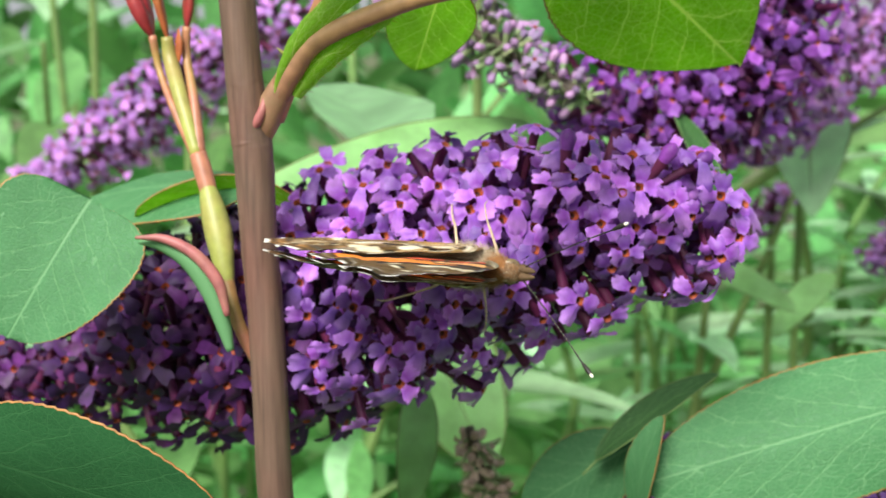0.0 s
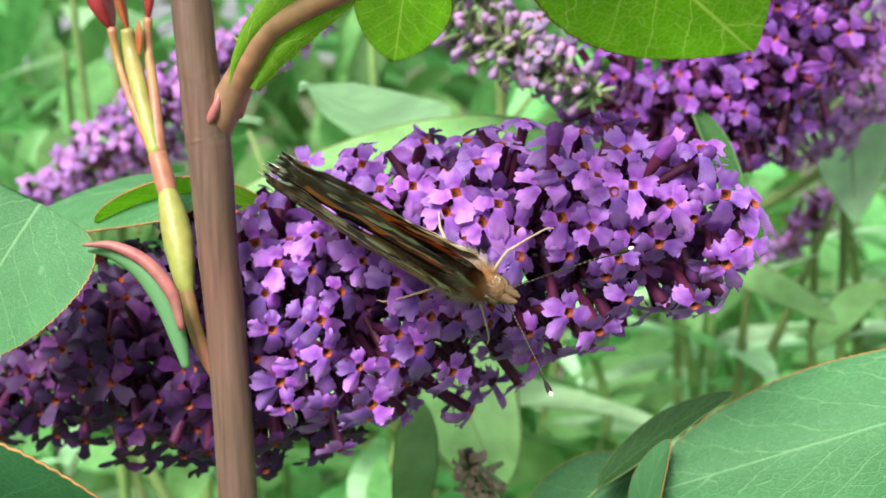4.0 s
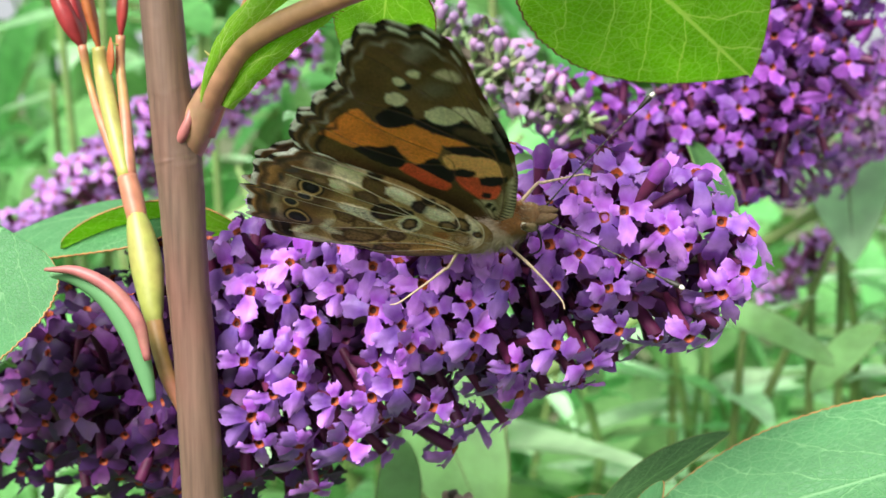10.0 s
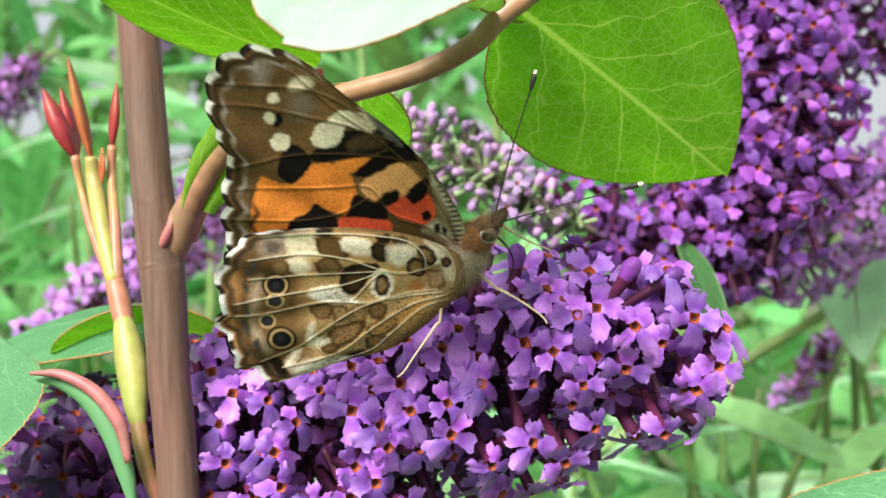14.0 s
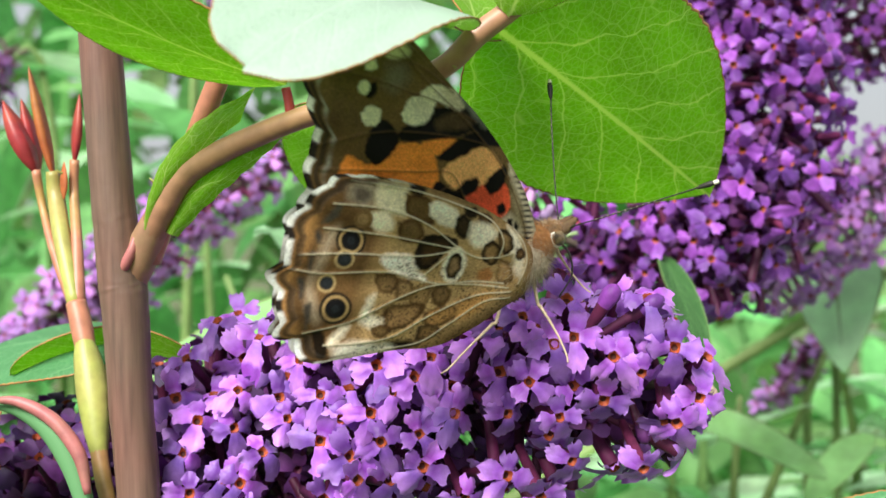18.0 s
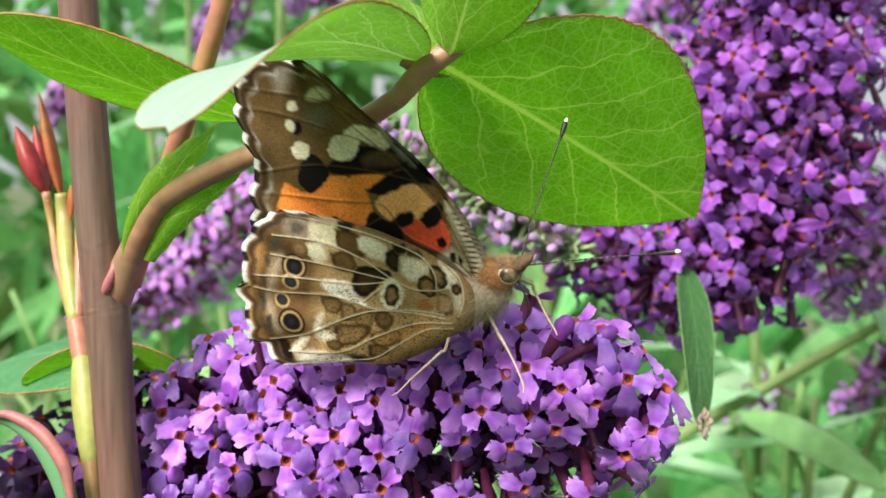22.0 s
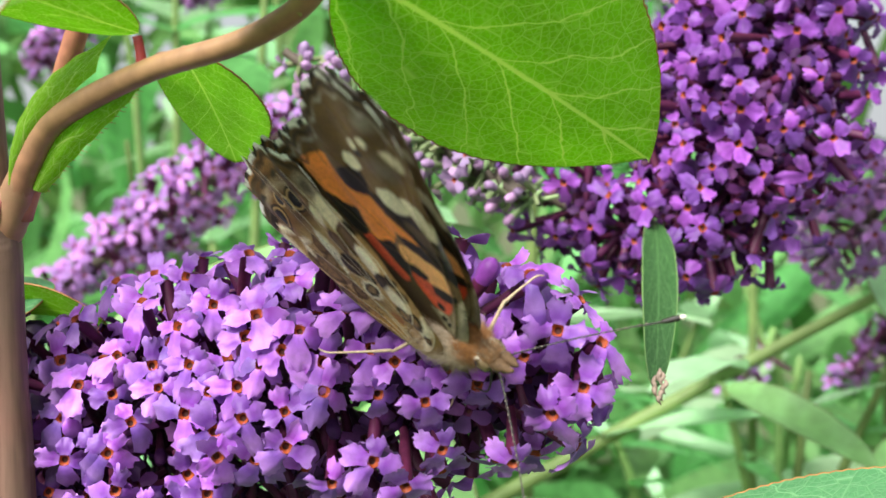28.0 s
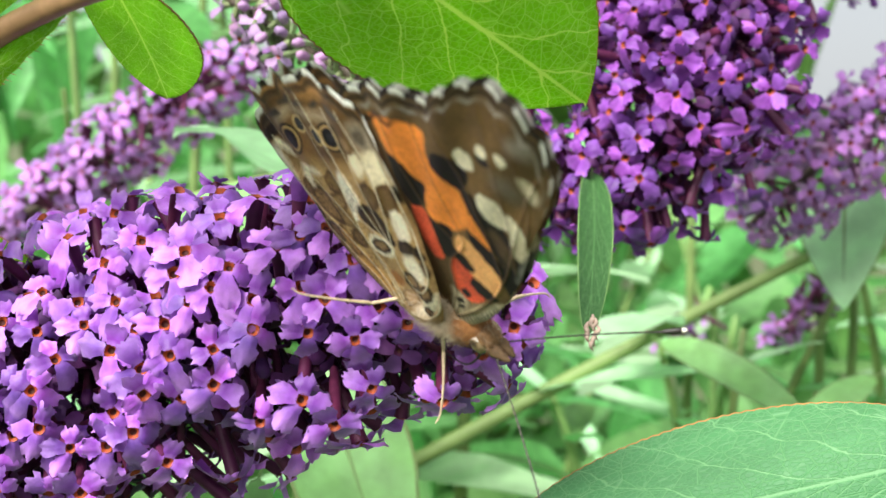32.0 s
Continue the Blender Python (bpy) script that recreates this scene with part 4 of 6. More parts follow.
part("leaf_stalk", tube_bm([(0.0775, 0.157, 1.1543, 0.0006), (0.086, 0.157, 1.154, 0.0007), (0.107, 0.160, 1.143, 0.0009)], 8, 5), BRANCH, LARGE_LEAF)
leaf((0.0290, 0.1700, 1.1400), (0.0120, 0.1720, 1.1280), (0.1, -0.8, 0.5), 0.0130, COOL, "dark drooping leaf below the flowers", cup=-0.1, seed=15)
leaf((0.0270, 0.1600, 1.1320), (0.0300, 0.1590, 1.1480), (-0.8, -0.5, 0.2), 0.0060, COOL, "upright leaf seen on edge", cup=0.1, seed=17)


# ---- butterfly ----
def inside(uv, poly):
    """Signed distance (negative inside) of points to a closed soft polygon, all in millimetres."""
    p = smooth_line(list(poly) + [poly[0]], 4)[:, :2]
    a, b = p[:-1], p[1:]
    best = np.full(len(uv), 1e9)
    odd = np.zeros(len(uv), bool)
    for (x0, y0), (x1, y1) in zip(a, b):
        dx, dy = x1 - x0, y1 - y0
        t = np.clip(((uv[:, 0] - x0) * dx + (uv[:, 1] - y0) * dy) / (dx * dx + dy * dy + 1e-9), 0, 1)
        best = np.minimum(best, np.hypot(uv[:, 0] - x0 - t * dx, uv[:, 1] - y0 - t * dy))
        if dy:
            odd ^= ((y0 > uv[:, 1]) != (y1 > uv[:, 1])) & (uv[:, 0] < x0 + (uv[:, 1] - y0) * dx / dy)
    return np.where(odd, -best, best)


def dab(c, uv, colour, poly, soft):
    """Scales of one colour in a patch with a feathered edge."""
    p = np.array(poly)
    pick = np.where((uv[:, 0] > p[:, 0].min() - 1.5) & (uv[:, 0] < p[:, 0].max() + 1.5) & (uv[:, 1] > p[:, 1].min() - 1.5) & (uv[:, 1] < p[:, 1].max() + 1.5))[0]
    if not len(pick):
        return
    ragged = 0.10 * grain(uv[pick] * 2.2, 7) + 0.05 * grain(uv[pick] * 7, 8)
    d = inside(uv[pick], poly) + ragged
    w = np.clip(0.5 - d / (2 * soft), 0, 1)[:, None]
    c[pick] = c[pick] * (1 - w) + np.array(colour) * w


def grain(p, seed):
    """Smooth random tone, about -1 to 1."""
    rng = np.random.default_rng(seed)
    table = rng.uniform(-1, 1, (64, 64))
    i = np.floor(p).astype(int)
    f = p - i
    f = f * f * (3 - 2 * f)
    x, y = i[:, 0] % 64, i[:, 1] % 64
    x1, y1 = (x + 1) % 64, (y + 1) % 64
    return (table[x, y] * (1 - f[:, 0]) + table[x1, y] * f[:, 0]) * (1 - f[:, 1]) + (table[x, y1] * (1 - f[:, 0]) + table[x1, y1] * f[:, 0]) * f[:, 1]


def along_lines(uv, lines, width):
    w = np.zeros(len(uv))
    for line in lines:
        p = smooth_line(line, 5)
        for (x0, y0), (x1, y1) in zip(p[:-1], p[1:]):
            dx, dy = x1 - x0, y1 - y0
            t = np.clip(((uv[:, 0] - x0) * dx + (uv[:, 1] - y0) * dy) / (dx * dx + dy * dy + 1e-9), 0, 1)
            w = np.maximum(w, np.clip(1.5 - np.hypot(uv[:, 0] - x0 - t * dx, uv[:, 1] - y0 - t * dy) / width, 0, 1))
    return w[:, None]


FORE_OUTLINE = [(-0.2, -1.5), (0.6, -0.6), (0.3, 0.8), (-0.8, 3.3), (-2.4, 6), (-4.3, 8.4), (-6.2, 10.5), (-8.5, 12.7), (-11.3, 14.9), (-13.5, 16.7), (-15.9, 18.8), (-18, 20.2), (-20.3, 20.8), (-22.3, 20.8), (-23.8, 20.2), (-24.8, 19.3), (-25.5, 17.6), (-25.8, 15.8), (-25.4, 14.1), (-24.8, 12.2), (-24, 10.2), (-23.8, 8.8), (-24.4, 7.4), (-24.2, 5), (-24.5, 3), (-24.1, 1.2), (-22.9, -1), (-15.7, -2.9), (-7.1, -3.2), (-2, -2.5)]
HIND_OUTLINE = [(-0.1, -2.6), (-1.1, -0.1), (-4, 1.5), (-7.7, 2.5), (-10.8, 2.8), (-14.7, 2.9), (-18, 2.7), (-21, 2.1), (-22.8, 1.3), (-23.9, -0.1), (-24.8, -1.9), (-25.4, -4), (-24.8, -6), (-25, -7.6), (-25.4, -8.7), (-24.3, -10.4), (-23.7, -12), (-23.4, -13.9), (-21.5, -14.2), (-20.5, -15.4), (-19.6, -15.8), (-17.7, -15.2), (-14.2, -13.9), (-10.8, -12.7), (-7.3, -11.5), (-4.2, -8.9), (-2, -6.4), (-0.3, -4.6)]
HIND_EYES = [(-19, -10.2, 1), (-19.6, -3.7, 0.92), (-19.7, -5.5, 0.55), (-20.5, -8.1, 0.52), (-19.2, -1.5, 0.6)]
HIND_VEINS = [
    [(-4.4, -1.7), (-6.6, -2.2), (-8.9, -1.8), (-12.4, -0.5), (-15.7, -0), (-19, -0.2), (-22.4, -0.8)],
    [(-4.4, -1.7), (-4.8, 0.2), (-6.8, 1.7), (-10.8, 2.2), (-15.8, 2.3), (-21.2, 1.6)],
    [(-8.9, -1.9), (-12.3, -2.1), (-15.7, -2.3), (-19, -2.7), (-22.4, -3.2)],
    [(-9.2, -2), (-10.6, -2.7), (-12.8, -3.5), (-16.2, -4.2), (-20.1, -5), (-24, -6.1)],
    [(-8.9, -2.1), (-10, -3), (-11.1, -4.5), (-11.6, -5.2)],
    [(-3.1, -4), (-6.5, -4.6), (-9.9, -5.6), (-14.5, -5.6), (-17.8, -6.3), (-21.2, -7.3), (-24.3, -7.6)],
    [(-2.5, -4.3), (-6.5, -4.9), (-10.4, -5.9), (-13.8, -8.2), (-17.2, -11.2), (-21.2, -13.2)],
    [(-2.1, -4.6), (-5.8, -5.9), (-9.8, -8.9), (-13.1, -11.9), (-18.9, -13.9)],
    [(-1.9, -5.2), (-4.6, -6.2), (-7.4, -9.2), (-9.6, -11.6), (-13.1, -13.2)],
    [(-3.9, 1.5), (-2.2, 0.2), (-1.4, -1.7), (-1.6, -3.6)],
    [(-4.4, -1.7), (-3.2, -0.9)],
]
FORE_VEINS = [
    [(-0.5, -0.7), (-4.6, 2.6), (-8.1, 4.1), (-10.4, 7), (-13.7, 7), (-18, 6.9), (-23.4, 6.7)],
    [(-10.4, 5.9), (-13.6, 4), (-18, 3.4), (-24, 3.4)],
    [(-0.6, -0.4), (-2.4, 3.6), (-5.5, 8.3), (-9.6, 12), (-14, 15.2), (-18.2, 18.9)],
    [(-7.3, 10), (-10.6, 10.5), (-14.9, 10.7), (-19.1, 10.3), (-23.9, 8.8)],
    [(-8.5, 12), (-12.8, 13.6), (-16, 14.3), (-20.2, 15.3), (-25.4, 15.6)],
    [(-11.3, 14.5), (-15, 16.6), (-19.2, 17.5), (-24.8, 17.6)],
    [(-0.4, -0.7), (-2.6, 1.7), (-7.5, 3.5)],
]


def paint_fore(c, uv):
    dab(c, uv, (0.82, 0.25, 0.04), [(-21.9, 1.6), (-22, 4.5), (-21.5, 6.8), (-20.8, 8.1), (-18.8, 7.5), (-17, 9), (-15.3, 9.7), (-13.2, 9.4), (-11.9, 7.6), (-11.6, 5.5), (-12.4, 4), (-14.4, 4.5), (-15.8, 4.7), (-17.3, 3.2), (-18.8, 2.1)], 0.12)
    dab(c, uv, (0.82, 0.25, 0.04), [(-13.8, 9.8), (-11.1, 10.4), (-10.3, 9.8), (-12.2, 8.6)], 0.12)
    dab(c, uv, (0.76, 0.10, 0.04), [(-13.6, 2.2), (-13.2, 3.7), (-10.8, 3.7), (-8.2, 3.2), (-8.2, 1.7), (-10.8, 1.6)], 0.12)
    dab(c, uv, (0.86, 0.41, 0.15), [(-11.5, 7.2), (-10.5, 8.3), (-9.2, 9.3), (-7, 9.6), (-5.2, 8), (-5.6, 6.7), (-7.1, 5.9), (-8.4, 5.3), (-10.1, 5.6), (-11, 6.3)], 0.12)
    dab(c, uv, (0.76, 0.10, 0.04), [(-8.8, 4.7), (-7.1, 6), (-4.9, 6.4), (-3.9, 5.4), (-3.6, 3.7), (-4.6, 2.8), (-6.4, 3.2), (-7.8, 3.9)], 0.12)
    dab(c, uv, (0.006, 0.0045, 0.004), [(-12.2, 8.4), (-11.3, 9.4), (-9.9, 10.5), (-8.4, 11.1), (-6.8, 10.8), (-5.5, 9.8), (-7.7, 9.8), (-9.5, 8.7), (-11, 8.1)], 0.12)
    dab(c, uv, (0.006, 0.0045, 0.004), [(-16.6, 10.3), (-15, 11.8), (-13.4, 13), (-11.2, 13.3), (-10.3, 14.3), (-8.5, 13.2), (-6.5, 11.2), (-5.6, 9.9), (-8.4, 11.1), (-10.6, 10.4), (-13.2, 10.1), (-15.4, 9.7)], 0.12)
    dab(c, uv, (0.075, 0.045, 0.02), [(-12.8, 11.9), (-10.7, 12.9), (-9, 12.2), (-9.3, 11.4), (-11.1, 11.1), (-12.5, 11)], 0.3)
    dab(c, uv, (0.006, 0.0045, 0.004), [(-19.5, 8.5), (-19.2, 10.2), (-18.3, 11.6), (-16.9, 11.1), (-16.2, 9.9), (-16.7, 8.6), (-18.2, 7.4)], 0.12)
    dab(c, uv, (0.006, 0.0045, 0.004), [(-18.6, 2.1), (-18, 3.5), (-16.4, 4.3), (-15.8, 5.2), (-14.6, 4.5), (-13.5, 3.6), (-13.6, 2.3), (-16.3, 1.7)], 0.12)
    dab(c, uv, (0.006, 0.0045, 0.004), [(-12.6, 3.8), (-12.2, 5.6), (-11.4, 6.3), (-10.4, 5.5), (-9.1, 5.2), (-8.4, 4.2), (-8.7, 3.4), (-10.8, 3.7)], 0.12)
    dab(c, uv, (0.006, 0.0045, 0.004), [(-9.7, 5.4), (-8.8, 6.4), (-7.6, 6.7), (-7.3, 5.8), (-8.4, 4.9)], 0.12)
    dab(c, uv, (0.006, 0.0045, 0.004), [(-6.8, 6), (-6, 7.2), (-4.9, 8), (-4.4, 7.3), (-4.9, 5.7), (-5.9, 5.2)], 0.12)
    dab(c, uv, (0.006, 0.0045, 0.004), [(-5, 4), (-4.4, 4.3), (-4, 3.8), (-4.2, 3.2), (-4.8, 3.2)], 0.12)
    dab(c, uv, (0.72, 0.65, 0.47), [(-16.3, 12.2), (-15.7, 13.6), (-14.6, 13.9), (-13.2, 13), (-13.4, 12.1), (-14.3, 11.4), (-15.8, 11.5)], 0.12)
    dab(c, uv, (0.72, 0.65, 0.47), [(-14.4, 14.4), (-13.4, 15.1), (-12.3, 15), (-11.1, 14), (-11.4, 13.3), (-12.6, 13.4)], 0.12)
    dab(c, uv, (0.70, 0.62, 0.44), [(-15.2, 13.2), (-14.6, 14.2), (-13.6, 14.9), (-12.8, 14.0), (-13.2, 12.9), (-14.2, 12.3)], 0.14)
    dab(c, uv, (0.66, 0.56, 0.38), [(-12.6, 14.6), (-11.6, 14.9), (-10.3, 14.0), (-10.0, 13.2), (-11.0, 13.0), (-12.0, 13.6)], 0.2)
    dab(c, uv, (0.72, 0.65, 0.47), [(-20.1, 12), (-19.7, 12.6), (-18.8, 12.7), (-18.2, 12.3), (-18.4, 11.3), (-19.2, 10.9), (-19.8, 11.2)], 0.12)
    dab(c, uv, (0.006, 0.0045, 0.004), [(-19.8, 14.8), (-19.2, 14.9), (-19, 14), (-19.4, 13.4), (-19.9, 13.6)], 0.12)
    dab(c, uv, (0.72, 0.65, 0.47), [(-20.8, 14.3), (-20.5, 14.8), (-19.9, 14.9), (-19.6, 14.2), (-19.9, 13.7), (-20.5, 13.8)], 0.12)
    dab(c, uv, (0.72, 0.65, 0.47), [(-20.4, 16.3), (-20.1, 16.8), (-19.6, 16.9), (-19.3, 16.3), (-19.6, 15.9), (-20.2, 15.9)], 0.12)
    dab(c, uv, (0.55, 0.47, 0.32), [(-18.5, 17.5), (-17.7, 18.4), (-16.6, 18.4), (-16.1, 17.7), (-17, 17.2), (-18.1, 17.1)], 0.25)
    dab(c, uv, (0.2, 0.17, 0.13), [(-22, 19.4), (-21.3, 20.1), (-20.2, 19.7), (-20.4, 18.1), (-21.3, 17.6), (-21.8, 18.3)], 0.6)
    dab(c, uv, (0.17, 0.13, 0.09), [(-18.2, 16.4), (-16.6, 16.7), (-16, 15.4), (-17.3, 14.3), (-18.4, 14.9)], 0.7)
    dab(c, uv, (0.2, 0.19, 0.16), [(-10.7, 14.5), (-9.1, 13.4), (-7.4, 11.6), (-8.3, 12), (-9.9, 13.4)], 0.3)
    dab(c, uv, (0.55, 0.47, 0.32), [(-4.3, 8.2), (-2.2, 5.7), (-0.6, 2.9), (0.6, 0.2), (0.4, -1.4), (-1, -0.7), (-1.3, 1.8), (-2.5, 4.5), (-3.9, 6.7)], 0.25)
    dab(c, uv, (0.3, 0.24, 0.13), [(-3.9, 6.6), (-2.4, 4.2), (-1.2, 1.1), (-1, -0.7), (-1.9, 0.5), (-2.8, 3), (-3.5, 4.8)], 0.3)
    dab(c, uv, (0.55, 0.47, 0.32), [(-3.4, 3.4), (-2, 1.7), (-1.6, 0.2), (-3.4, 1.5), (-4.6, 2.2)], 0.4)
    dab(c, uv, (0.006, 0.0045, 0.004), [(-3.5, 2.8), (-3.1, 2.7), (-3, 1.8), (-3.5, 2)], 0.12)
    dab(c, uv, (0.006, 0.0045, 0.004), [(-2.6, 2.5), (-2.2, 2.1), (-2.3, 1.5), (-2.7, 1.9)], 0.12)


def paint_hind(c, uv):
    dab(c, uv, (0.252, 0.16, 0.067), [(-16.3, 2.5), (-6.9, 2.2), (-1.6, -0.1), (-0.7, -3.9), (-5.1, -8.5), (-9.6, -11.9), (-15.4, -13.9), (-17, -8.6), (-16.8, -2.8), (-18, 1.5)], 1)
    dab(c, uv, (0.252, 0.125, 0.041), [(-24.6, -2.2), (-23.4, -1.5), (-23.3, -4.7), (-23.6, -8.6), (-23, -11.2), (-21.2, -13.9), (-23, -13.9), (-24.4, -10.6), (-25.2, -8.6), (-24.6, -6)], 0.5)
    dab(c, uv, (0.222, 0.172, 0.116), [(-22, -3.5), (-21.1, -2.8), (-21.4, -6), (-21.7, -8.6), (-20.1, -11.6), (-21, -11.6), (-22.2, -9.2)], 0.6)
    dab(c, uv, (0.2, 0.162, 0.116), [(-21.4, 1), (-20.4, 1.7), (-18.8, 1.8), (-18.8, 0), (-21, -0.2)], 0.5)
    dab(c, uv, (0.096, 0.073, 0.052), [(-20.8, 0.8), (-20.2, 1.3), (-19.1, 1), (-19.3, 0.2), (-20.5, 0)], 0.35)
    dab(c, uv, (0.42, 0.361, 0.244), [(-18.8, 2.2), (-15.8, 2.5), (-15.8, 1.6), (-15, 0.1), (-16.6, -0.3), (-18.4, 0.1)], 0.3)
    dab(c, uv, (0.454, 0.386, 0.269), [(-18.6, -0.6), (-17.1, -0.3), (-16.1, -1.3), (-16.4, -2), (-18.1, -2)], 0.25)
    dab(c, uv, (0.074, 0.036, 0.01), [(-20.1, -1.3), (-19.5, -0.8), (-18.6, -0.9), (-18.3, -1.7), (-19, -2.2), (-19.9, -1.9)], 0.16)
    dab(c, uv, (0.126, 0.073, 0.029), [(-19.8, -1.4), (-19.4, -1.1), (-18.8, -1.2), (-18.7, -1.6), (-19.1, -1.9), (-19.6, -1.8)], 0.22)
    dab(c, uv, (0.074, 0.036, 0.01), [(-15.8, 1.8), (-13.6, 2.1), (-12.8, 1), (-12.2, -0.2), (-13.5, -0.3), (-15.4, 0.1)], 0.16)
    dab(c, uv, (0.111, 0.063, 0.02), [(-15.2, 1.5), (-13.6, 1.7), (-13.2, 0.9), (-12.7, 0.1), (-13.6, 0), (-15, 0.3)], 0.22)
    dab(c, uv, (0.016, 0.009, 0.004), [(-15.7, 2.8), (-14.1, 2.9), (-14.2, 2.1), (-15.5, 2)], 0.2)
    dab(c, uv, (0.47, 0.412, 0.311), [(-13.4, 1.5), (-12.4, 2), (-10.4, 1.5), (-9.9, 0.2), (-11, -0.1), (-12.8, 0.4)], 0.18)
    dab(c, uv, (0.074, 0.036, 0.01), [(-15.8, -0.9), (-14.6, -0.3), (-13.5, -0.5), (-12.9, -1.5), (-13.4, -2.4), (-15.2, -2.4)], 0.16)
    dab(c, uv, (0.126, 0.073, 0.026), [(-15.3, -1), (-14.5, -0.6), (-13.7, -0.8), (-13.3, -1.4), (-13.7, -2.1), (-14.9, -2.1)], 0.22)
    dab(c, uv, (0.016, 0.009, 0.004), [(-10.2, 0.9), (-9.5, 1.4), (-8.6, 0.9), (-8.4, -0.3), (-9, -0.8), (-9.9, -0.3)], 0.16)
    dab(c, uv, (0.052, 0.03, 0.012), [(-9.8, 0.6), (-9.4, 1), (-8.9, 0.7), (-8.8, -0.1), (-9.1, -0.4), (-9.6, -0.1)], 0.22)
    dab(c, uv, (0.016, 0.009, 0.004), [(-9.7, 2.1), (-8.4, 2.3), (-8.3, 1.4), (-9.3, 1.2)], 0.15)
    dab(c, uv, (0.016, 0.009, 0.004), [(-8.1, 1.9), (-7.1, 2), (-6.5, 1.6), (-6.9, 0.9), (-7.8, 1.2)], 0.16)
    dab(c, uv, (0.089, 0.046, 0.017), [(-7.8, 1.8), (-7.2, 1.8), (-6.8, 1.6), (-7, 1.2), (-7.6, 1.3)], 0.22)
    dab(c, uv, (0.47, 0.412, 0.311), [(-8.6, 0.8), (-7.4, 1.2), (-5.6, 0.8), (-5.8, -0.2), (-6.6, -1.2), (-7.6, -1.2), (-8.3, -0.6)], 0.3)
    dab(c, uv, (0.47, 0.412, 0.311), [(-4.6, 1.5), (-2.9, 0.6), (-1.7, -1.4), (-1.6, -2.9), (-2.3, -2.7), (-2.9, -1.3), (-3.7, -0.8)], 0.3)
    dab(c, uv, (0.016, 0.009, 0.004), [(-6.4, -0.8), (-5.6, -0.2), (-4.6, -0.8), (-4.4, -2), (-5, -2.7), (-6.2, -2.1)], 0.12)
    dab(c, uv, (0.192, 0.112, 0.043), [(-6.1, -1), (-5.5, -0.6), (-4.9, -1), (-4.8, -1.8), (-5.1, -2.3), (-5.9, -1.8)], 0.22)
    dab(c, uv, (0.016, 0.009, 0.004), [(-5.6, 1.1), (-4.3, 1), (-3.4, -0.3), (-3.7, -1.3), (-4.5, -0.9), (-5.2, -0.2)], 0.12)
    dab(c, uv, (0.207, 0.125, 0.052), [(-5.2, 0.7), (-4.4, 0.6), (-3.8, -0.2), (-3.9, -0.9), (-4.5, -0.6), (-5, -0.1)], 0.22)
    dab(c, uv, (0.016, 0.009, 0.004), [(-3, -0.4), (-2.3, -0.1), (-1.8, -0.8), (-2.2, -1.4), (-2.8, -1.1)], 0.12)
    dab(c, uv, (0.148, 0.079, 0.029), [(-2.7, -0.6), (-2.3, -0.4), (-2.1, -0.8), (-2.3, -1.1), (-2.6, -1)], 0.22)
    dab(c, uv, (0.111, 0.063, 0.02), [(-4.2, -1.8), (-2.8, -2), (-2.3, -3.4), (-3, -4.1), (-4, -3.7)], 0.16)
    dab(c, uv, (0.244, 0.145, 0.058), [(-4, -2.2), (-3, -2.3), (-2.6, -3.3), (-3.1, -3.8), (-3.8, -3.5)], 0.22)
    dab(c, uv, (0.266, 0.112, 0.035), [(-6.1, -3.5), (-5.1, -2.9), (-4.4, -3.6), (-4.9, -4.4), (-5.8, -4.2)], 0.22)
    dab(c, uv, (0.016, 0.009, 0.004), [(-13.2, -2.6), (-12.8, -1.5), (-11.2, -1), (-9.7, -1), (-9.2, -1.5), (-10, -2.2), (-10.6, -3.5), (-11.4, -4.6), (-12.4, -4.7), (-13.1, -3.8)], 0.12)
    dab(c, uv, (0.063, 0.033, 0.01), [(-12.5, -2.5), (-11, -1.6), (-10.2, -1.8), (-11.3, -3.6), (-12.1, -4)], 0.3)
    dab(c, uv, (0.47, 0.412, 0.311), [(-10, -3.5), (-9.7, -2.2), (-8.9, -1.7), (-8, -2.2), (-7.6, -3.6), (-8, -4.9), (-9, -5.2), (-9.8, -4.6)], 0.16)
    dab(c, uv, (0.016, 0.009, 0.004), [(-9.6, -3.6), (-9.4, -2.6), (-8.9, -2.2), (-8.2, -2.6), (-8, -3.6), (-8.2, -4.5), (-8.9, -4.8), (-9.4, -4.4)], 0.12)
    dab(c, uv, (0.178, 0.109, 0.049), [(-9.3, -3.7), (-9.2, -2.9), (-8.6, -2.8), (-8.3, -3.7), (-8.7, -4.4), (-9.2, -4.2)], 0.16)
    dab(c, uv, (0.504, 0.437, 0.361), [(-16.5, -4.4), (-15.6, -3.9), (-13.4, -3.6), (-12.9, -4.4), (-11.5, -5.2), (-11.3, -5.7), (-13.9, -5.7), (-15.8, -5.3)], 0.22)
    dab(c, uv, (0.074, 0.036, 0.01), [(-16.2, -6.1), (-14.9, -5.7), (-13.8, -6.1), (-14, -7.4), (-15.2, -7.6), (-16, -7)], 0.16)
    dab(c, uv, (0.155, 0.092, 0.035), [(-15.8, -6.3), (-14.9, -6), (-14.1, -6.2), (-14.3, -7.2), (-15.2, -7.4), (-15.7, -6.9)], 0.22)
    dab(c, uv, (0.074, 0.036, 0.01), [(-14, -6.1), (-12.7, -6), (-12, -6.8), (-12.7, -7.9), (-13.7, -7.9)], 0.16)
    dab(c, uv, (0.192, 0.119, 0.049), [(-13.7, -6.3), (-12.8, -6.2), (-12.3, -6.9), (-12.8, -7.6), (-13.5, -7.6)], 0.22)
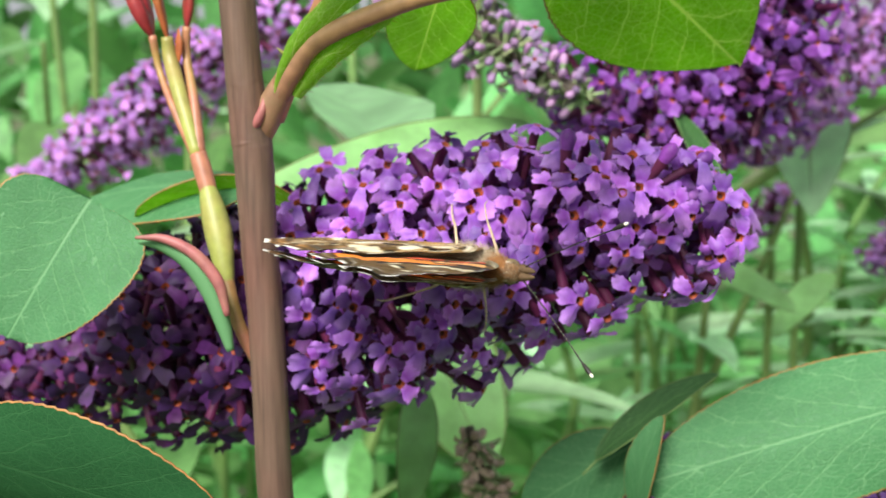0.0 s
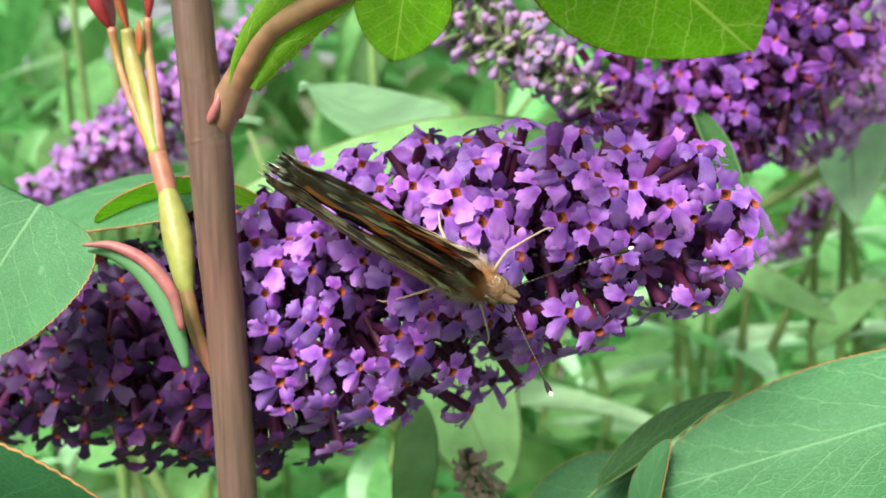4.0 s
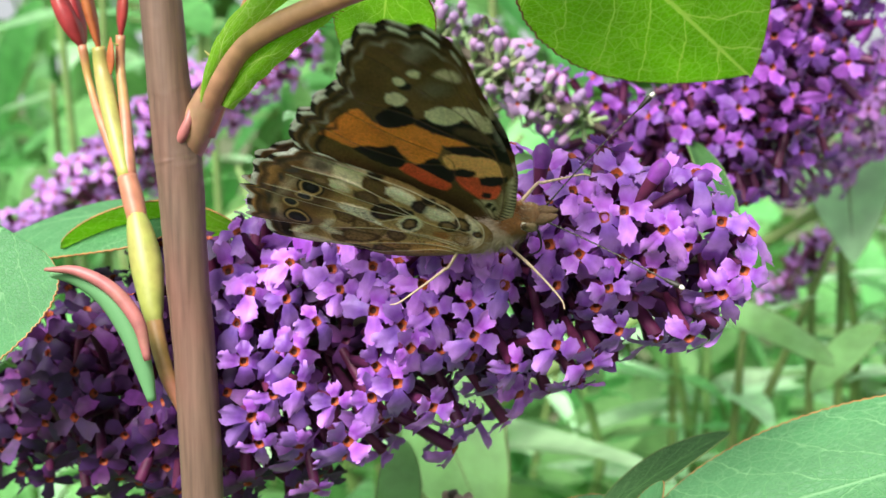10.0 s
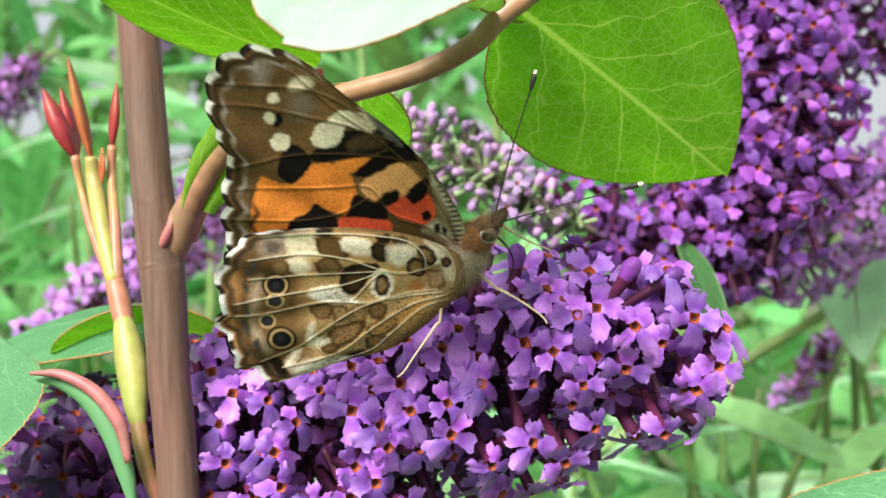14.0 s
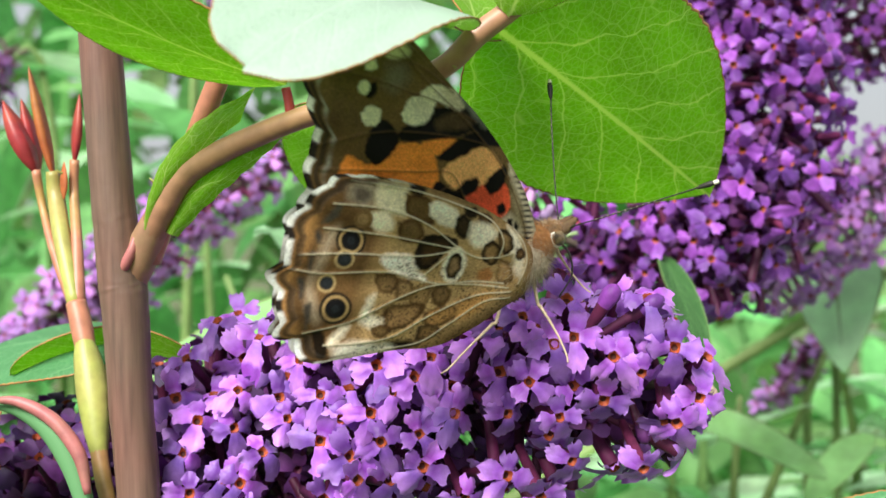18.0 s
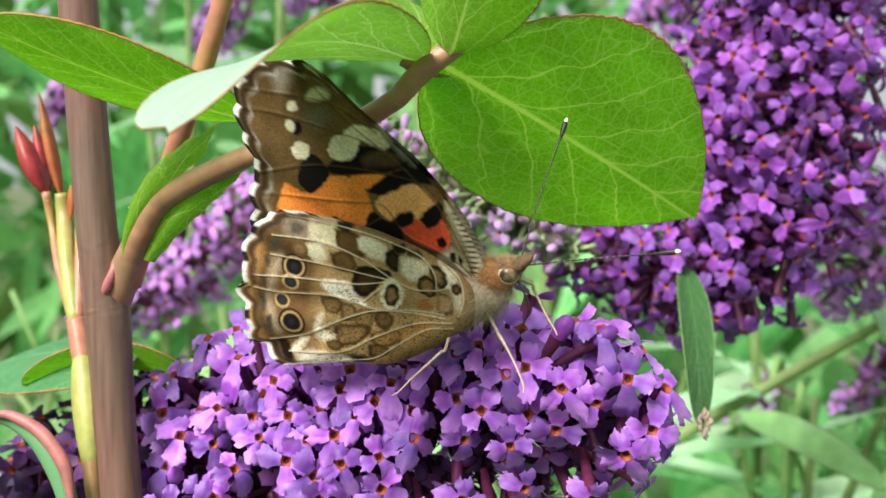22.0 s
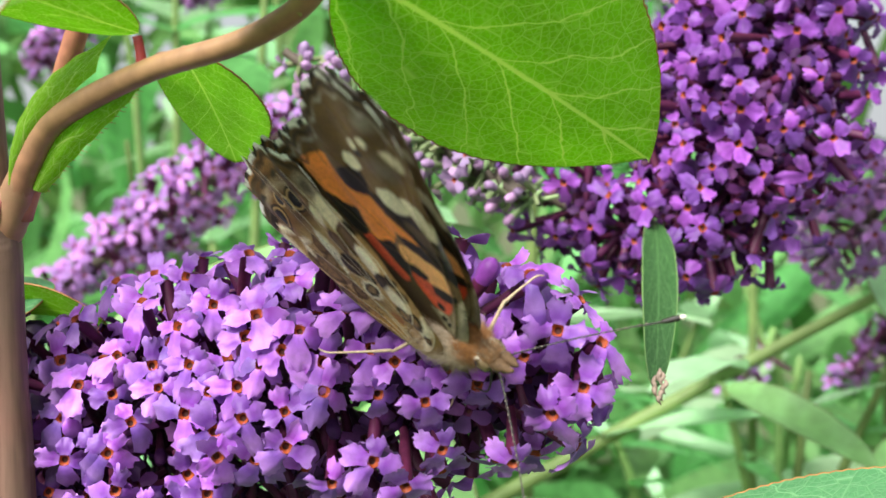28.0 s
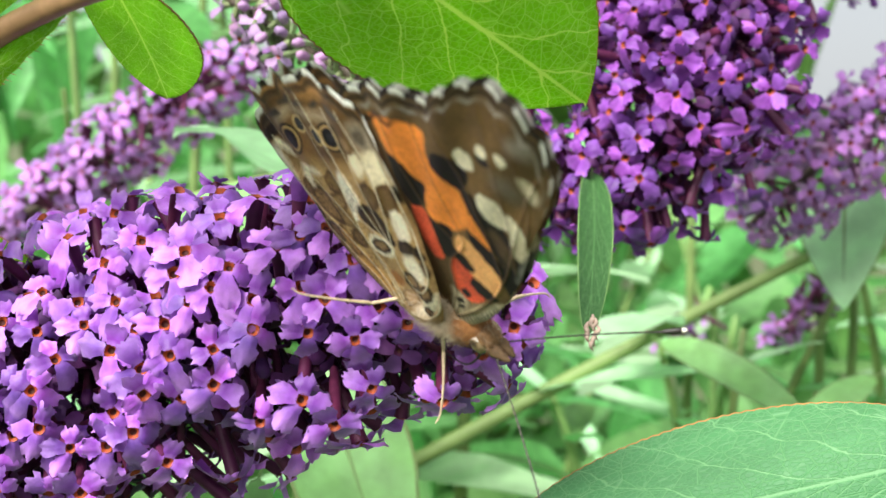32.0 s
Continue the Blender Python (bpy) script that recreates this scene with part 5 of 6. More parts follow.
    dab(c, uv, (0.111, 0.063, 0.02), [(-12.4, -6.7), (-11, -5.9), (-10.2, -6.6), (-10.7, -8), (-12, -8.3)], 0.16)
    dab(c, uv, (0.2, 0.119, 0.046), [(-12.1, -6.8), (-11.1, -6.2), (-10.5, -6.7), (-10.8, -7.8), (-11.8, -8)], 0.22)
    dab(c, uv, (0.074, 0.036, 0.01), [(-14.4, -9), (-12.7, -8.3), (-10.4, -7.8), (-10.9, -9.6), (-12.6, -11), (-14, -10.7)], 0.16)
    dab(c, uv, (0.207, 0.119, 0.046), [(-13.9, -9.1), (-12.6, -8.6), (-10.9, -8.2), (-11.3, -9.6), (-12.6, -10.6), (-13.6, -10.4)], 0.22)
    dab(c, uv, (0.074, 0.036, 0.01), [(-10.3, -6.2), (-9.2, -5.5), (-8.2, -6.2), (-8.5, -7.5), (-9.8, -7.6)], 0.16)
    dab(c, uv, (0.148, 0.086, 0.032), [(-10, -6.3), (-9.2, -5.8), (-8.5, -6.3), (-8.7, -7.2), (-9.6, -7.3)], 0.22)
    dab(c, uv, (0.074, 0.036, 0.01), [(-10.3, -8.6), (-8.6, -7.6), (-7, -7.4), (-7.2, -8.7), (-8.8, -9.9), (-10.1, -9.5)], 0.16)
    dab(c, uv, (0.252, 0.132, 0.043), [(-10, -8.6), (-8.6, -7.8), (-7.4, -7.6), (-7.5, -8.6), (-8.8, -9.6), (-9.8, -9.3)], 0.22)
    dab(c, uv, (0.016, 0.009, 0.004), [(-10.3, -10.1), (-9, -9.7), (-8, -9.9), (-8.7, -11.1), (-10, -11.4)], 0.16)
    dab(c, uv, (0.148, 0.083, 0.029), [(-10, -10.2), (-9.1, -9.9), (-8.3, -10), (-8.8, -10.9), (-9.8, -11.1)], 0.22)
    dab(c, uv, (0.266, 0.139, 0.043), [(-7.3, -6.8), (-5.3, -5.4), (-3.8, -4.9), (-4.3, -6.6), (-5.8, -8.3), (-7, -8.3)], 0.4)
    dab(c, uv, (0.47, 0.412, 0.311), [(-16.3, -8.6), (-15.7, -8), (-15.5, -9.9), (-14.1, -10.2), (-14.3, -11.2), (-15.7, -11.2), (-16.4, -10.6)], 0.3)
    dab(c, uv, (0.47, 0.412, 0.302), [(-17.8, -11.9), (-17, -11.5), (-17.3, -12.6), (-18.4, -13.9), (-18.6, -13.2)], 0.3)
    dab(c, uv, (0.074, 0.036, 0.01), [(-14.9, -11.2), (-14.1, -10.7), (-13, -11.1), (-13.7, -12), (-14.6, -11.9)], 0.16)
    dab(c, uv, (0.148, 0.086, 0.032), [(-14.6, -11.3), (-14.1, -10.9), (-13.4, -11.2), (-13.8, -11.8), (-14.4, -11.7)], 0.22)
    dab(c, uv, (0.016, 0.009, 0.004), [(-13.1, -12.4), (-11.5, -11.9), (-9.6, -11.6), (-10.2, -12.3), (-12.2, -13)], 0.28)
    dab(c, uv, (0.437, 0.395, 0.319), [(-18, -13.9), (-15.4, -12.7), (-11.9, -12.7), (-14.2, -13.9), (-17.2, -15)], 0.5)
    dab(c, uv, (0.067, 0.056, 0.041), [(-22.7, -2.8), (-22.1, -1.1), (-21.7, -0.6), (-21.5, -1.3), (-21.9, -2.5)], 0.2)
    dab(c, uv, (0.056, 0.046, 0.035), [(-23, -3.7), (-22.7, -3.5), (-22.4, -4.2), (-22.6, -4.7)], 0.2)
    dab(c, uv, (0.056, 0.046, 0.035), [(-23, -5.8), (-22.7, -5.5), (-22.4, -6.8), (-22.6, -7.3)], 0.2)
    dab(c, uv, (0.056, 0.046, 0.035), [(-23.2, -8.3), (-22.6, -8.1), (-22.3, -9.5), (-22.5, -10)], 0.2)
    dab(c, uv, (0.056, 0.046, 0.035), [(-22, -10.6), (-21.4, -10.3), (-21, -12.3), (-21.2, -12.8)], 0.2)
    dab(c, uv, (0.016, 0.009, 0.004), [(-20.4, -12.8), (-19.5, -12.6), (-18.6, -13.9), (-18.4, -15), (-19.3, -15), (-20, -13.8)], 0.15)



def wing_mesh(name, outline, kind, around, rings, bulge, mats):
    """A thin wing in the x-z plane with its scale pattern on it. Numbers in millimetres."""
    edge = smooth_line(list(outline) + [outline[0]], 24)
    step = np.r_[0, np.cumsum(np.linalg.norm(np.diff(edge, axis=0), axis=1))]
    s = np.linspace(0, step[-1], around, endpoint=False)
    edge = np.stack([np.interp(s, step, edge[:, 0]), np.interp(s, step, edge[:, 1])], 1)
    far = np.clip((-edge[:, 0] - 15) / 6, 0, 1)
    base = np.array([-1.0, -0.6]) if kind == "fore" else np.array([-2.5, -2.2])
    dirs = edge - base
    reach = 1 + far * 0.022 * np.abs(np.sin(s * math.pi / 2.9))
    r = (np.linspace(0, 1, rings) ** 0.75)
    uv = base + dirs[None] * reach[None, :, None] * r[:, None, None]
    rr = np.broadcast_to(r[:, None], uv.shape[:2]).ravel()
    ss = np.broadcast_to(s[None], uv.shape[:2]).ravel()
    ff = np.broadcast_to(far[None], uv.shape[:2]).ravel()
    length = np.broadcast_to(np.linalg.norm(dirs, axis=1)[None], uv.shape[:2]).ravel()
    uv = uv.reshape(-1, 2)
    tone = 1 + 0.16 * grain(uv * 0.8, 1) + 0.14 * grain(uv * 5, 2) + 0.10 * grain(uv * 13, 3)
    if kind == "fore":
        c = np.array([0.125, 0.072, 0.025]) * np.ones((len(uv), 1))
        c *= (1 + 0.25 * np.clip(grain(uv * 0.35, 4), -1, 1))[:, None]
        paint_fore(c, uv)
        veins, vein_tone = FORE_VEINS, np.array([0.10, 0.055, 0.022])
        w = along_lines(uv, FORE_VEINS, 0.09) * 0.55
        c = c * (1 - w) + vein_tone * w
        for k in range(13):
            t = k / 12
            a = np.array([-3.0 + 2.0 * t + 0.5 * math.sin(t * 3), 7.0 - 6.6 * t])
            d = np.hypot((uv[:, 0] - a[0]) * 0.8, (uv[:, 1] - a[1]) * 4.2)
            bw = np.clip(1.3 - d / 0.62, 0, 1)[:, None]
            c = c * (1 - bw) + np.array([0.02, 0.02, 0.022]) * bw
        rim = (1 - rr) * length
        sub = np.clip(1.2 - np.abs(rim - 1.9) / 0.35, 0, 1) * ff * (0.6 + 0.4 * np.sin(ss * 2.2))
        c = c * (1 - 0.55 * sub[:, None]) + np.array([0.42, 0.40, 0.36]) * 0.55 * sub[:, None]
        sub = np.clip(1.2 - np.abs(rim - 3.0) / 0.4, 0, 1) * ff * np.clip((8 - uv[:, 1]) / 4, 0, 1)
        c = c * (1 - 0.85 * sub[:, None]) + np.array([0.014, 0.010, 0.008]) * 0.85 * sub[:, None]
    else:
        c = np.array([0.115, 0.060, 0.021]) * np.ones((len(uv), 1))
        c *= (1 + 0.3 * grain(uv * 0.5, 4))[:, None]
        paint_hind(c, uv)
        for n, (x, y, size) in enumerate(HIND_EYES):
            d = np.hypot(uv[:, 0] - x, uv[:, 1] - y)
            rings_ = ((1.55, (0.02, 0.014, 0.01)), (1.30, (0.25, 0.16, 0.065)), (1.0, (0.012, 0.011, 0.012)), (0.42, (0.022, 0.024, 0.028))) if n < 2 else \
                ((1.75, (0.28, 0.19, 0.085)), (1.25, (0.03, 0.03, 0.032)), (0.6, (0.035, 0.040, 0.046))) if n < 4 else ((1.5, (0.14, 0.08, 0.03)), (0.9, (0.20, 0.12, 0.05)))
            for reach_, tint in rings_:
                w = np.clip(0.5 - (d - reach_ * size) / 0.16, 0, 1)[:, None]
                c = c * (1 - w) + np.array(tint) * w
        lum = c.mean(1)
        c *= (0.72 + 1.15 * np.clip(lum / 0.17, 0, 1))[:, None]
        speck = np.clip(grain(uv * 6.5, 11) * 2.6 - 0.6, 0, 1) * np.clip((-uv[:, 1] - 2) / 3, 0.25, 1) * np.clip((uv[:, 0] + 17) / 2, 0, 1)
        c = c * (1 - 0.75 * speck[:, None]) + np.array([0.06, 0.035, 0.015]) * 0.75 * speck[:, None]
        w = along_lines(uv, HIND_VEINS, 0.075) * 0.75
        c = c * (1 - w) + np.array([0.74, 0.64, 0.46]) * w
        rim = (1 - rr) * length
        sub = np.clip(1.2 - np.abs(rim - 1.5) / 0.25, 0, 1) * ff
        c = c * (1 - 0.5 * sub[:, None]) + np.array([0.06, 0.05, 0.04]) * 0.5 * sub[:, None]
    rim = (1 - rr) * length
    white = np.clip(2.2 - rim / 0.34, 0, 1) * ff
    check = np.clip(0.5 + 2.5 * np.sin(ss * math.pi / 1.45 * (1.0 if kind == "fore" else 0.8)) + (0.0 if kind == "fore" else 1.4), 0, 1)
    dark = np.clip(1.3 - np.abs(rim - 1.15) / 0.36, 0, 1) * ff
    c = c * (1 - 0.8 * dark[:, None]) + np.array([0.02, 0.015, 0.01]) * 0.8 * dark[:, None]
    tint = np.array([0.88, 0.86, 0.80]) * check[:, None] + np.array([0.02, 0.015, 0.012]) * (1 - check[:, None])
    c = c * (1 - white[:, None]) + tint * white[:, None]
    c = np.clip(c * tone[:, None], 0.003, 0.9)
    depth = bulge * np.sin(np.clip(rr, 0, 1) * math.pi) + 0.10 * grain(uv * 0.45, 21) * rr - 0.07 * (along_lines(uv, HIND_VEINS if kind == "hind" else FORE_VEINS, 0.16)[:, 0])
    depth += 0.22 * far_wave(uv) * rr
    v = np.stack([uv[:, 0], depth, uv[:, 1]], 1) * 0.001
    idx = np.arange(rings * around).reshape(rings, around)
    a, b = idx[:-1], idx[1:]
    f = np.stack([a, np.roll(a, -1, 1), np.roll(b, -1, 1), b], -1).reshape(-1, 4)
    me = bpy.data.meshes.new(name)
    me.vertices.add(len(v))
    me.vertices.foreach_set("co", v.ravel())
    me.loops.add(f.size)
    me.loops.foreach_set("vertex_index", f.ravel())
    me.polygons.add(len(f))
    me.polygons.foreach_set("loop_start", np.arange(0, f.size, 4))
    me.polygons.foreach_set("use_smooth", np.ones(len(f), bool))
    me.update(calc_edges=True)
    for m in mats:
        me.materials.append(m)
    layer = me.color_attributes.new("scales", 'FLOAT_COLOR', 'POINT')
    layer.data.foreach_set("color", np.c_[c, np.ones(len(c))].ravel())
    return me


def far_wave(uv):
    return np.sin(np.arctan2(uv[:, 1] + 2, uv[:, 0] + 1) * 26) * np.clip((-uv[:, 0] - 8) / 12, 0, 1)


def wing_material():
    m = bpy.data.materials.new("wing_scales")
    m.use_nodes = True
    n, l = m.node_tree.nodes, m.node_tree.links
    bsdf, out = n["Principled BSDF"], n["Material Output"]
    tone = n.new("ShaderNodeAttribute")
    tone.attribute_name = "scales"
    co = n.new("ShaderNodeTexCoord")
    dust = n.new("ShaderNodeTexNoise")
    dust.inputs["Scale"].default_value = 6000
    l.new(co.outputs["Object"], dust.inputs["Vector"])
    rng_ = n.new("ShaderNodeMapRange")
    rng_.inputs[3].default_value, rng_.inputs[4].default_value = 0.55, 1.45
    l.new(dust.outputs[0], rng_.inputs[0])
    mul = n.new("ShaderNodeVectorMath")
    mul.operation = 'SCALE'
    l.new(tone.outputs["Color"], mul.inputs[0])
    l.new(rng_.outputs[0], mul.inputs["Scale"])
    l.new(mul.outputs[0], bsdf.inputs["Base Color"])
    bsdf.inputs["Roughness"].default_value = 0.62
    bsdf.inputs["Specular IOR Level"].default_value = 0.12
    bsdf.inputs["Sheen Weight"].default_value = 0.06
    bsdf.inputs["Sheen Roughness"].default_value = 0.4
    bsdf.inputs["Sheen Tint"].default_value = (1.0, 0.94, 0.82, 1)
    rel = n.new("ShaderNodeBump")
    rel.inputs["Strength"].default_value, rel.inputs["Distance"].default_value = 0.3, 0.00004
    l.new(dust.outputs[0], rel.inputs["Height"])
    l.new(rel.outputs[0], bsdf.inputs["Normal"])
    tr = n.new("ShaderNodeBsdfTranslucent")
    l.new(mul.outputs[0], tr.inputs["Color"])
    mx = n.new("ShaderNodeMixShader")
    mx.inputs[0].default_value = 0.12
    l.new(bsdf.outputs[0], mx.inputs[1])
    l.new(tr.outputs[0], mx.inputs[2])
    l.new(mx.outputs[0], out.inputs["Surface"])
    return m


WING = wing_material()
FUR_BROWN = mat("fur_brown", (0.20, 0.105, 0.042), 0.8, 0.25, 3000, sheen=0.04, random=0.3)
FUR_PALE = mat("fur_pale", (0.58, 0.47, 0.34), 0.8, 0.2, 3000, sheen=0.05, random=0.25)
HORN = mat("antenna_dark", (0.02, 0.016, 0.013), 0.5, 0.2, 3000)
HORN_BAND = mat("antenna_band", (0.20, 0.17, 0.13), 0.6, 0.1, 3000)
HORN_TIP = mat("antenna_tip", (0.85, 0.80, 0.66), 0.6, 0.1, 3000)
LEG = mat("leg_cream", (0.60, 0.45, 0.30), 0.55, 0.15, 2500)
EYE_BUG = mat("eye_brown", (0.24, 0.17, 0.09), 0.2, 0.2, 2600, second=(0.03, 0.02, 0.012), second_scale=1100, second_mix=0.9)
EYE_RIM = mat("eye_rim", (0.70, 0.64, 0.54), 0.7, 0.15, 2500)
FUR_RUST = mat("fur_rust", (0.40, 0.175, 0.055), 0.8, 0.2, 3000, sheen=0.04, random=0.25)
PALP = mat("palp_brown", (0.13, 0.075, 0.035), 0.8, 0.2, 3000)

BODY_WAY = Vector((0.79, 0, 0.61)).normalized()


def blob_bm(centre, way, long_, thick, wide, rings=14, sides=18, rough=0.05, seed=2, taper=0.0):
    """An egg-shaped body part along way, in millimetres."""
    bm = bmesh.new()
    m = frame_of(way)
    rng = np.random.default_rng(seed)
    grid = []
    for i in range(1, rings):
        t = math.pi * i / rings
        ring = []
        for k in range(sides):
            a = 2 * math.pi * k / sides
            q = float(1 + rough * rng.normal())
            r = math.sin(t) * (1 + taper * math.cos(t)) * q
            p = m @ Vector((r * wide * math.cos(a), r * thick * math.sin(a), -long_ * math.cos(t)))
            ring.append(bm.verts.new((Vector(centre) + p) * 0.001))
        grid.append(ring)
    for a, b in zip(grid, grid[1:]):
        for k in range(sides):
            bm.faces.new((a[k], a[(k + 1) % sides], b[(k + 1) % sides], b[k]))
    for ring, end, flip in ((grid[0], -1, True), (grid[-1], 1, False)):
        tip = bm.verts.new((Vector(centre) + m @ Vector((0, 0, end * long_))) * 0.001)
        for k in range(sides):
            f = (ring[k], ring[(k + 1) % sides], tip)
            bm.faces.new(f[::-1] if flip else f)
    return bm


def hair_mesh(name, centre, way, long_, thick, wide, count, length, mats, seed, lean=(-0.6, 0, -0.2), bare=2.0):
    """Fine hairs standing off an egg-shaped body part."""
    rng = np.random.default_rng(seed)
    m = frame_of(way)
    V, F, S = [], [], []
    for _ in range(count):
        z, a = rng.uniform(-0.95, 0.95), rng.uniform(0, 2 * math.pi)
        r = math.sqrt(1 - z * z)
        if abs(r * math.cos(a)) > bare:
            continue
        n = m @ Vector((r * math.cos(a), r * math.sin(a), z))
        p = Vector(centre) + m @ Vector((wide * r * math.cos(a), thick * r * math.sin(a), long_ * z)) * 0.96
        d = (n + Vector(lean) * 0.9 + Vector(rng.normal(0, 0.3, 3))).normalized()
        side = d.orthogonal().normalized() * 0.012
        up = d.cross(side)
        ln = float(length * rng.uniform(0.6, 1.3))
        b = len(V)
        bend = Vector((-0.15, 0, -0.25)) * ln
        V += [(p + side) * 0.001, (p - side * 0.5 + up * 0.9) * 0.001, (p - side * 0.5 - up * 0.9) * 0.001, (p + d * ln + bend) * 0.001]
        F += [(b, b + 1, b + 3), (b + 1, b + 2, b + 3), (b + 2, b, b + 3)]
        S += [int(rng.integers(len(mats)))] * 3
    return mesh_of(name, V, F, mats, S)


butterfly = thing("butterfly", (0, 0, 0), "brown, orange and cream butterfly with closed wings on the flowers", "butterfly")


def body_part(name, data, material=None, label="", parent=None, kind=""):
    if isinstance(data, bpy.types.Mesh):
        ob = new(name, data)
        ob.parent = parent or butterfly
        if label:
            ob["label"] = label
    else:
        ob = part(name, data, material, parent or butterfly, label)
    if kind:
        ob["kind"] = kind
    return ob


fore_right = body_part("forewing", wing_mesh("forewing", FORE_OUTLINE, "fore", 520, 170, -0.25, [WING]), label="orange, black and white patterned forewing")
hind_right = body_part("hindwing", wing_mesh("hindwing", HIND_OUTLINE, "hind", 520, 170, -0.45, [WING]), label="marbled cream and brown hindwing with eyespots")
fore_left = body_part("forewing", wing_mesh("forewing", FORE_OUTLINE, "fore", 260, 70, 0.25, [WING]))
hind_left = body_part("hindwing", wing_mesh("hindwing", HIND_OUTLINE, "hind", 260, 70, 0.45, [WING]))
thorax = body_part("thorax", blob_bm((-0.9, 0, -2.3), BODY_WAY, 4.1, 2.6, 2.35, seed=4), FUR_PALE, "furry tan thorax")
body_part("fur", hair_mesh("fur", (-0.9, 0, -2.3), BODY_WAY, 4.2, 2.65, 2.4, 5600, 1.3, [FUR_PALE, FUR_PALE, FUR_PALE, FUR_BROWN], 5), parent=thorax, kind="stuff")
collar = body_part("collar", blob_bm((0.7, 0, 0.2), BODY_WAY, 2.0, 2.0, 1.65, seed=8), FUR_RUST, "rusty orange collar behind the head")
body_part("fur", hair_mesh("fur", (0.7, 0, 0.2), BODY_WAY, 2.1, 2.05, 1.7, 3600, 0.8, [FUR_RUST, FUR_RUST, FUR_BROWN], 15), parent=collar, kind="stuff")
abdomen = body_part("abdomen", blob_bm((-6.6, 0, -6.4), BODY_WAY, 5.2, 1.35, 1.5, seed=6, taper=-0.2), FUR_PALE, "pale furry abdomen between the wings")
body_part("fur", hair_mesh("fur", (-6.6, 0, -6.4), BODY_WAY, 5.2, 1.35, 1.5, 2600, 0.9, [FUR_PALE, FUR_PALE, FUR_BROWN], 25), parent=abdomen, kind="stuff")
head = body_part("head", blob_bm((2.0, 0, 1.55), BODY_WAY, 1.45, 1.45, 1.3, seed=7), FUR_BROWN, "furry brown head")
body_part("fur", hair_mesh("fur", (2.0, 0, 1.55), BODY_WAY, 1.45, 1.45, 1.3, 2200, 0.6, [FUR_RUST, FUR_BROWN, FUR_PALE], 9, (-0.4, 0, 0.1), 0.72), parent=head, kind="stuff")
for side in (-1, 1):
    body_part("eye_rim", blob_bm((2.18, 0.98 * side, 1.38), (0.1, side, 0.1), 0.45, 0.92, 1.08, 8, 16, 0.0), EYE_RIM, "whitish rim under the eye", head)
    body_part("eye", blob_bm((2.25, 1.06 * side, 1.50), (0.1, side, 0.1), 0.55, 0.80, 0.98, 10, 16, 0.0), EYE_BUG, "dark speckled compound eye", head)
    palp = body_part("palp", tube_bm([(0.0022, 0.0004 * side, 0.0016, 0.00055), (0.0030, 0.00045 * side, 0.0025, 0.00062), (0.0037, 0.0004 * side, 0.0033, 0.00042), (0.0041, 0.0003 * side, 0.0039, 0.00014)], 8, 4, wobble=0.1), PALP, "short furry brown palp", head)
    body_part("fur", hair_mesh("fur", (2.95, 0.42 * side, 2.45), Vector((0.66, 0, 0.75)), 1.2, 0.5, 0.5, 260, 0.4, [FUR_BROWN, HORN, FUR_BROWN], 31 + side, (0.3, 0, 0.4)), parent=palp, kind="stuff")
body_part("proboscis", tube_bm([(0.0027, -0.0003, 0.0012, 0.00014), (0.0040, -0.0012, 0.0004, 0.00012), (0.0050, -0.0016, -0.0016, 0.0001), (0.0046, -0.0014, -0.0042, 0.00009)], 6, 6), HORN, "thin dark feeding tube", head)


def limb(name, joint, rows, material, label, thin=1.0):
    """A leg or antenna that starts at its joint and points along its own z."""
    ob = part(name, tube_bm([(x * 0.001, y * 0.001, z * 0.001, r * 0.001 * thin) for x, y, z, r in rows], 7, 5), material, butterfly, label)
    ob.location = Vector(joint) * 0.001
    return ob


def antenna(side):
    ob = limb("antenna", (3.0, 0.5 * side, 2.5), [(0, 0, 0, 0.09), (0.2, 0, 5, 0.075), (0.15, 0, 10, 0.075), (0, 0, 13.6, 0.09), (0, 0, 14.2, 0.2), (0, 0, 15.2, 0.30), (0, 0, 15.7, 0.24)], HORN, "thin dark clubbed antenna")
    tip = part("tip", blob_bm((0, 0, 15.85), (0, 0, 1), 0.36, 0.22, 0.22, 8, 10, 0), HORN_TIP, ob, "cream antenna tip")
    for k in range(20):
        z = 1.0 + k * 0.62
        ring = part("band", tube_bm([(0.00015, 0, z * 0.001 - 0.00007, 0.000085), (0.00015, 0, z * 0.001 + 0.00007, 0.000085)], 6, 1), HORN_BAND, ob)
    return ob


antenna_right, antenna_left = antenna(-1), antenna(1)
LEG_ROWS = [(0, 0, 0, 0.34), (0.5, -0.7, 1.6, 0.30), (1.1, -1.3, 4.0, 0.24), (1.0, -1.1, 4.6, 0.26), (0.7, -0.6, 6.6, 0.19), (0.35, -0.2, 8.6, 0.16), (0, 0, 10.4, 0.14), (-0.5, 0, 11.2, 0.10)]
leg_rear = limb("leg", (-2.6, -1.2, -3.6), LEG_ROWS, LEG, "jointed cream leg", 0.68)
leg_mid = limb("leg", (0.2, -1.4, -1.6), [(x, y, z * 0.92, r) for x, y, z, r in LEG_ROWS], LEG, "jointed cream leg", 0.68)
leg_front = limb("leg", (1.2, 1.4, 0.0), [(x, -y, z * 0.75, r) for x, y, z, r in LEG_ROWS], LEG, "jointed cream leg", 0.68)
leg_far = limb("leg", (-2.6, 1.2, -3.6), [(x, -y, z * 0.9, r) for x, y, z, r in LEG_ROWS], LEG, "jointed cream leg", 0.68)


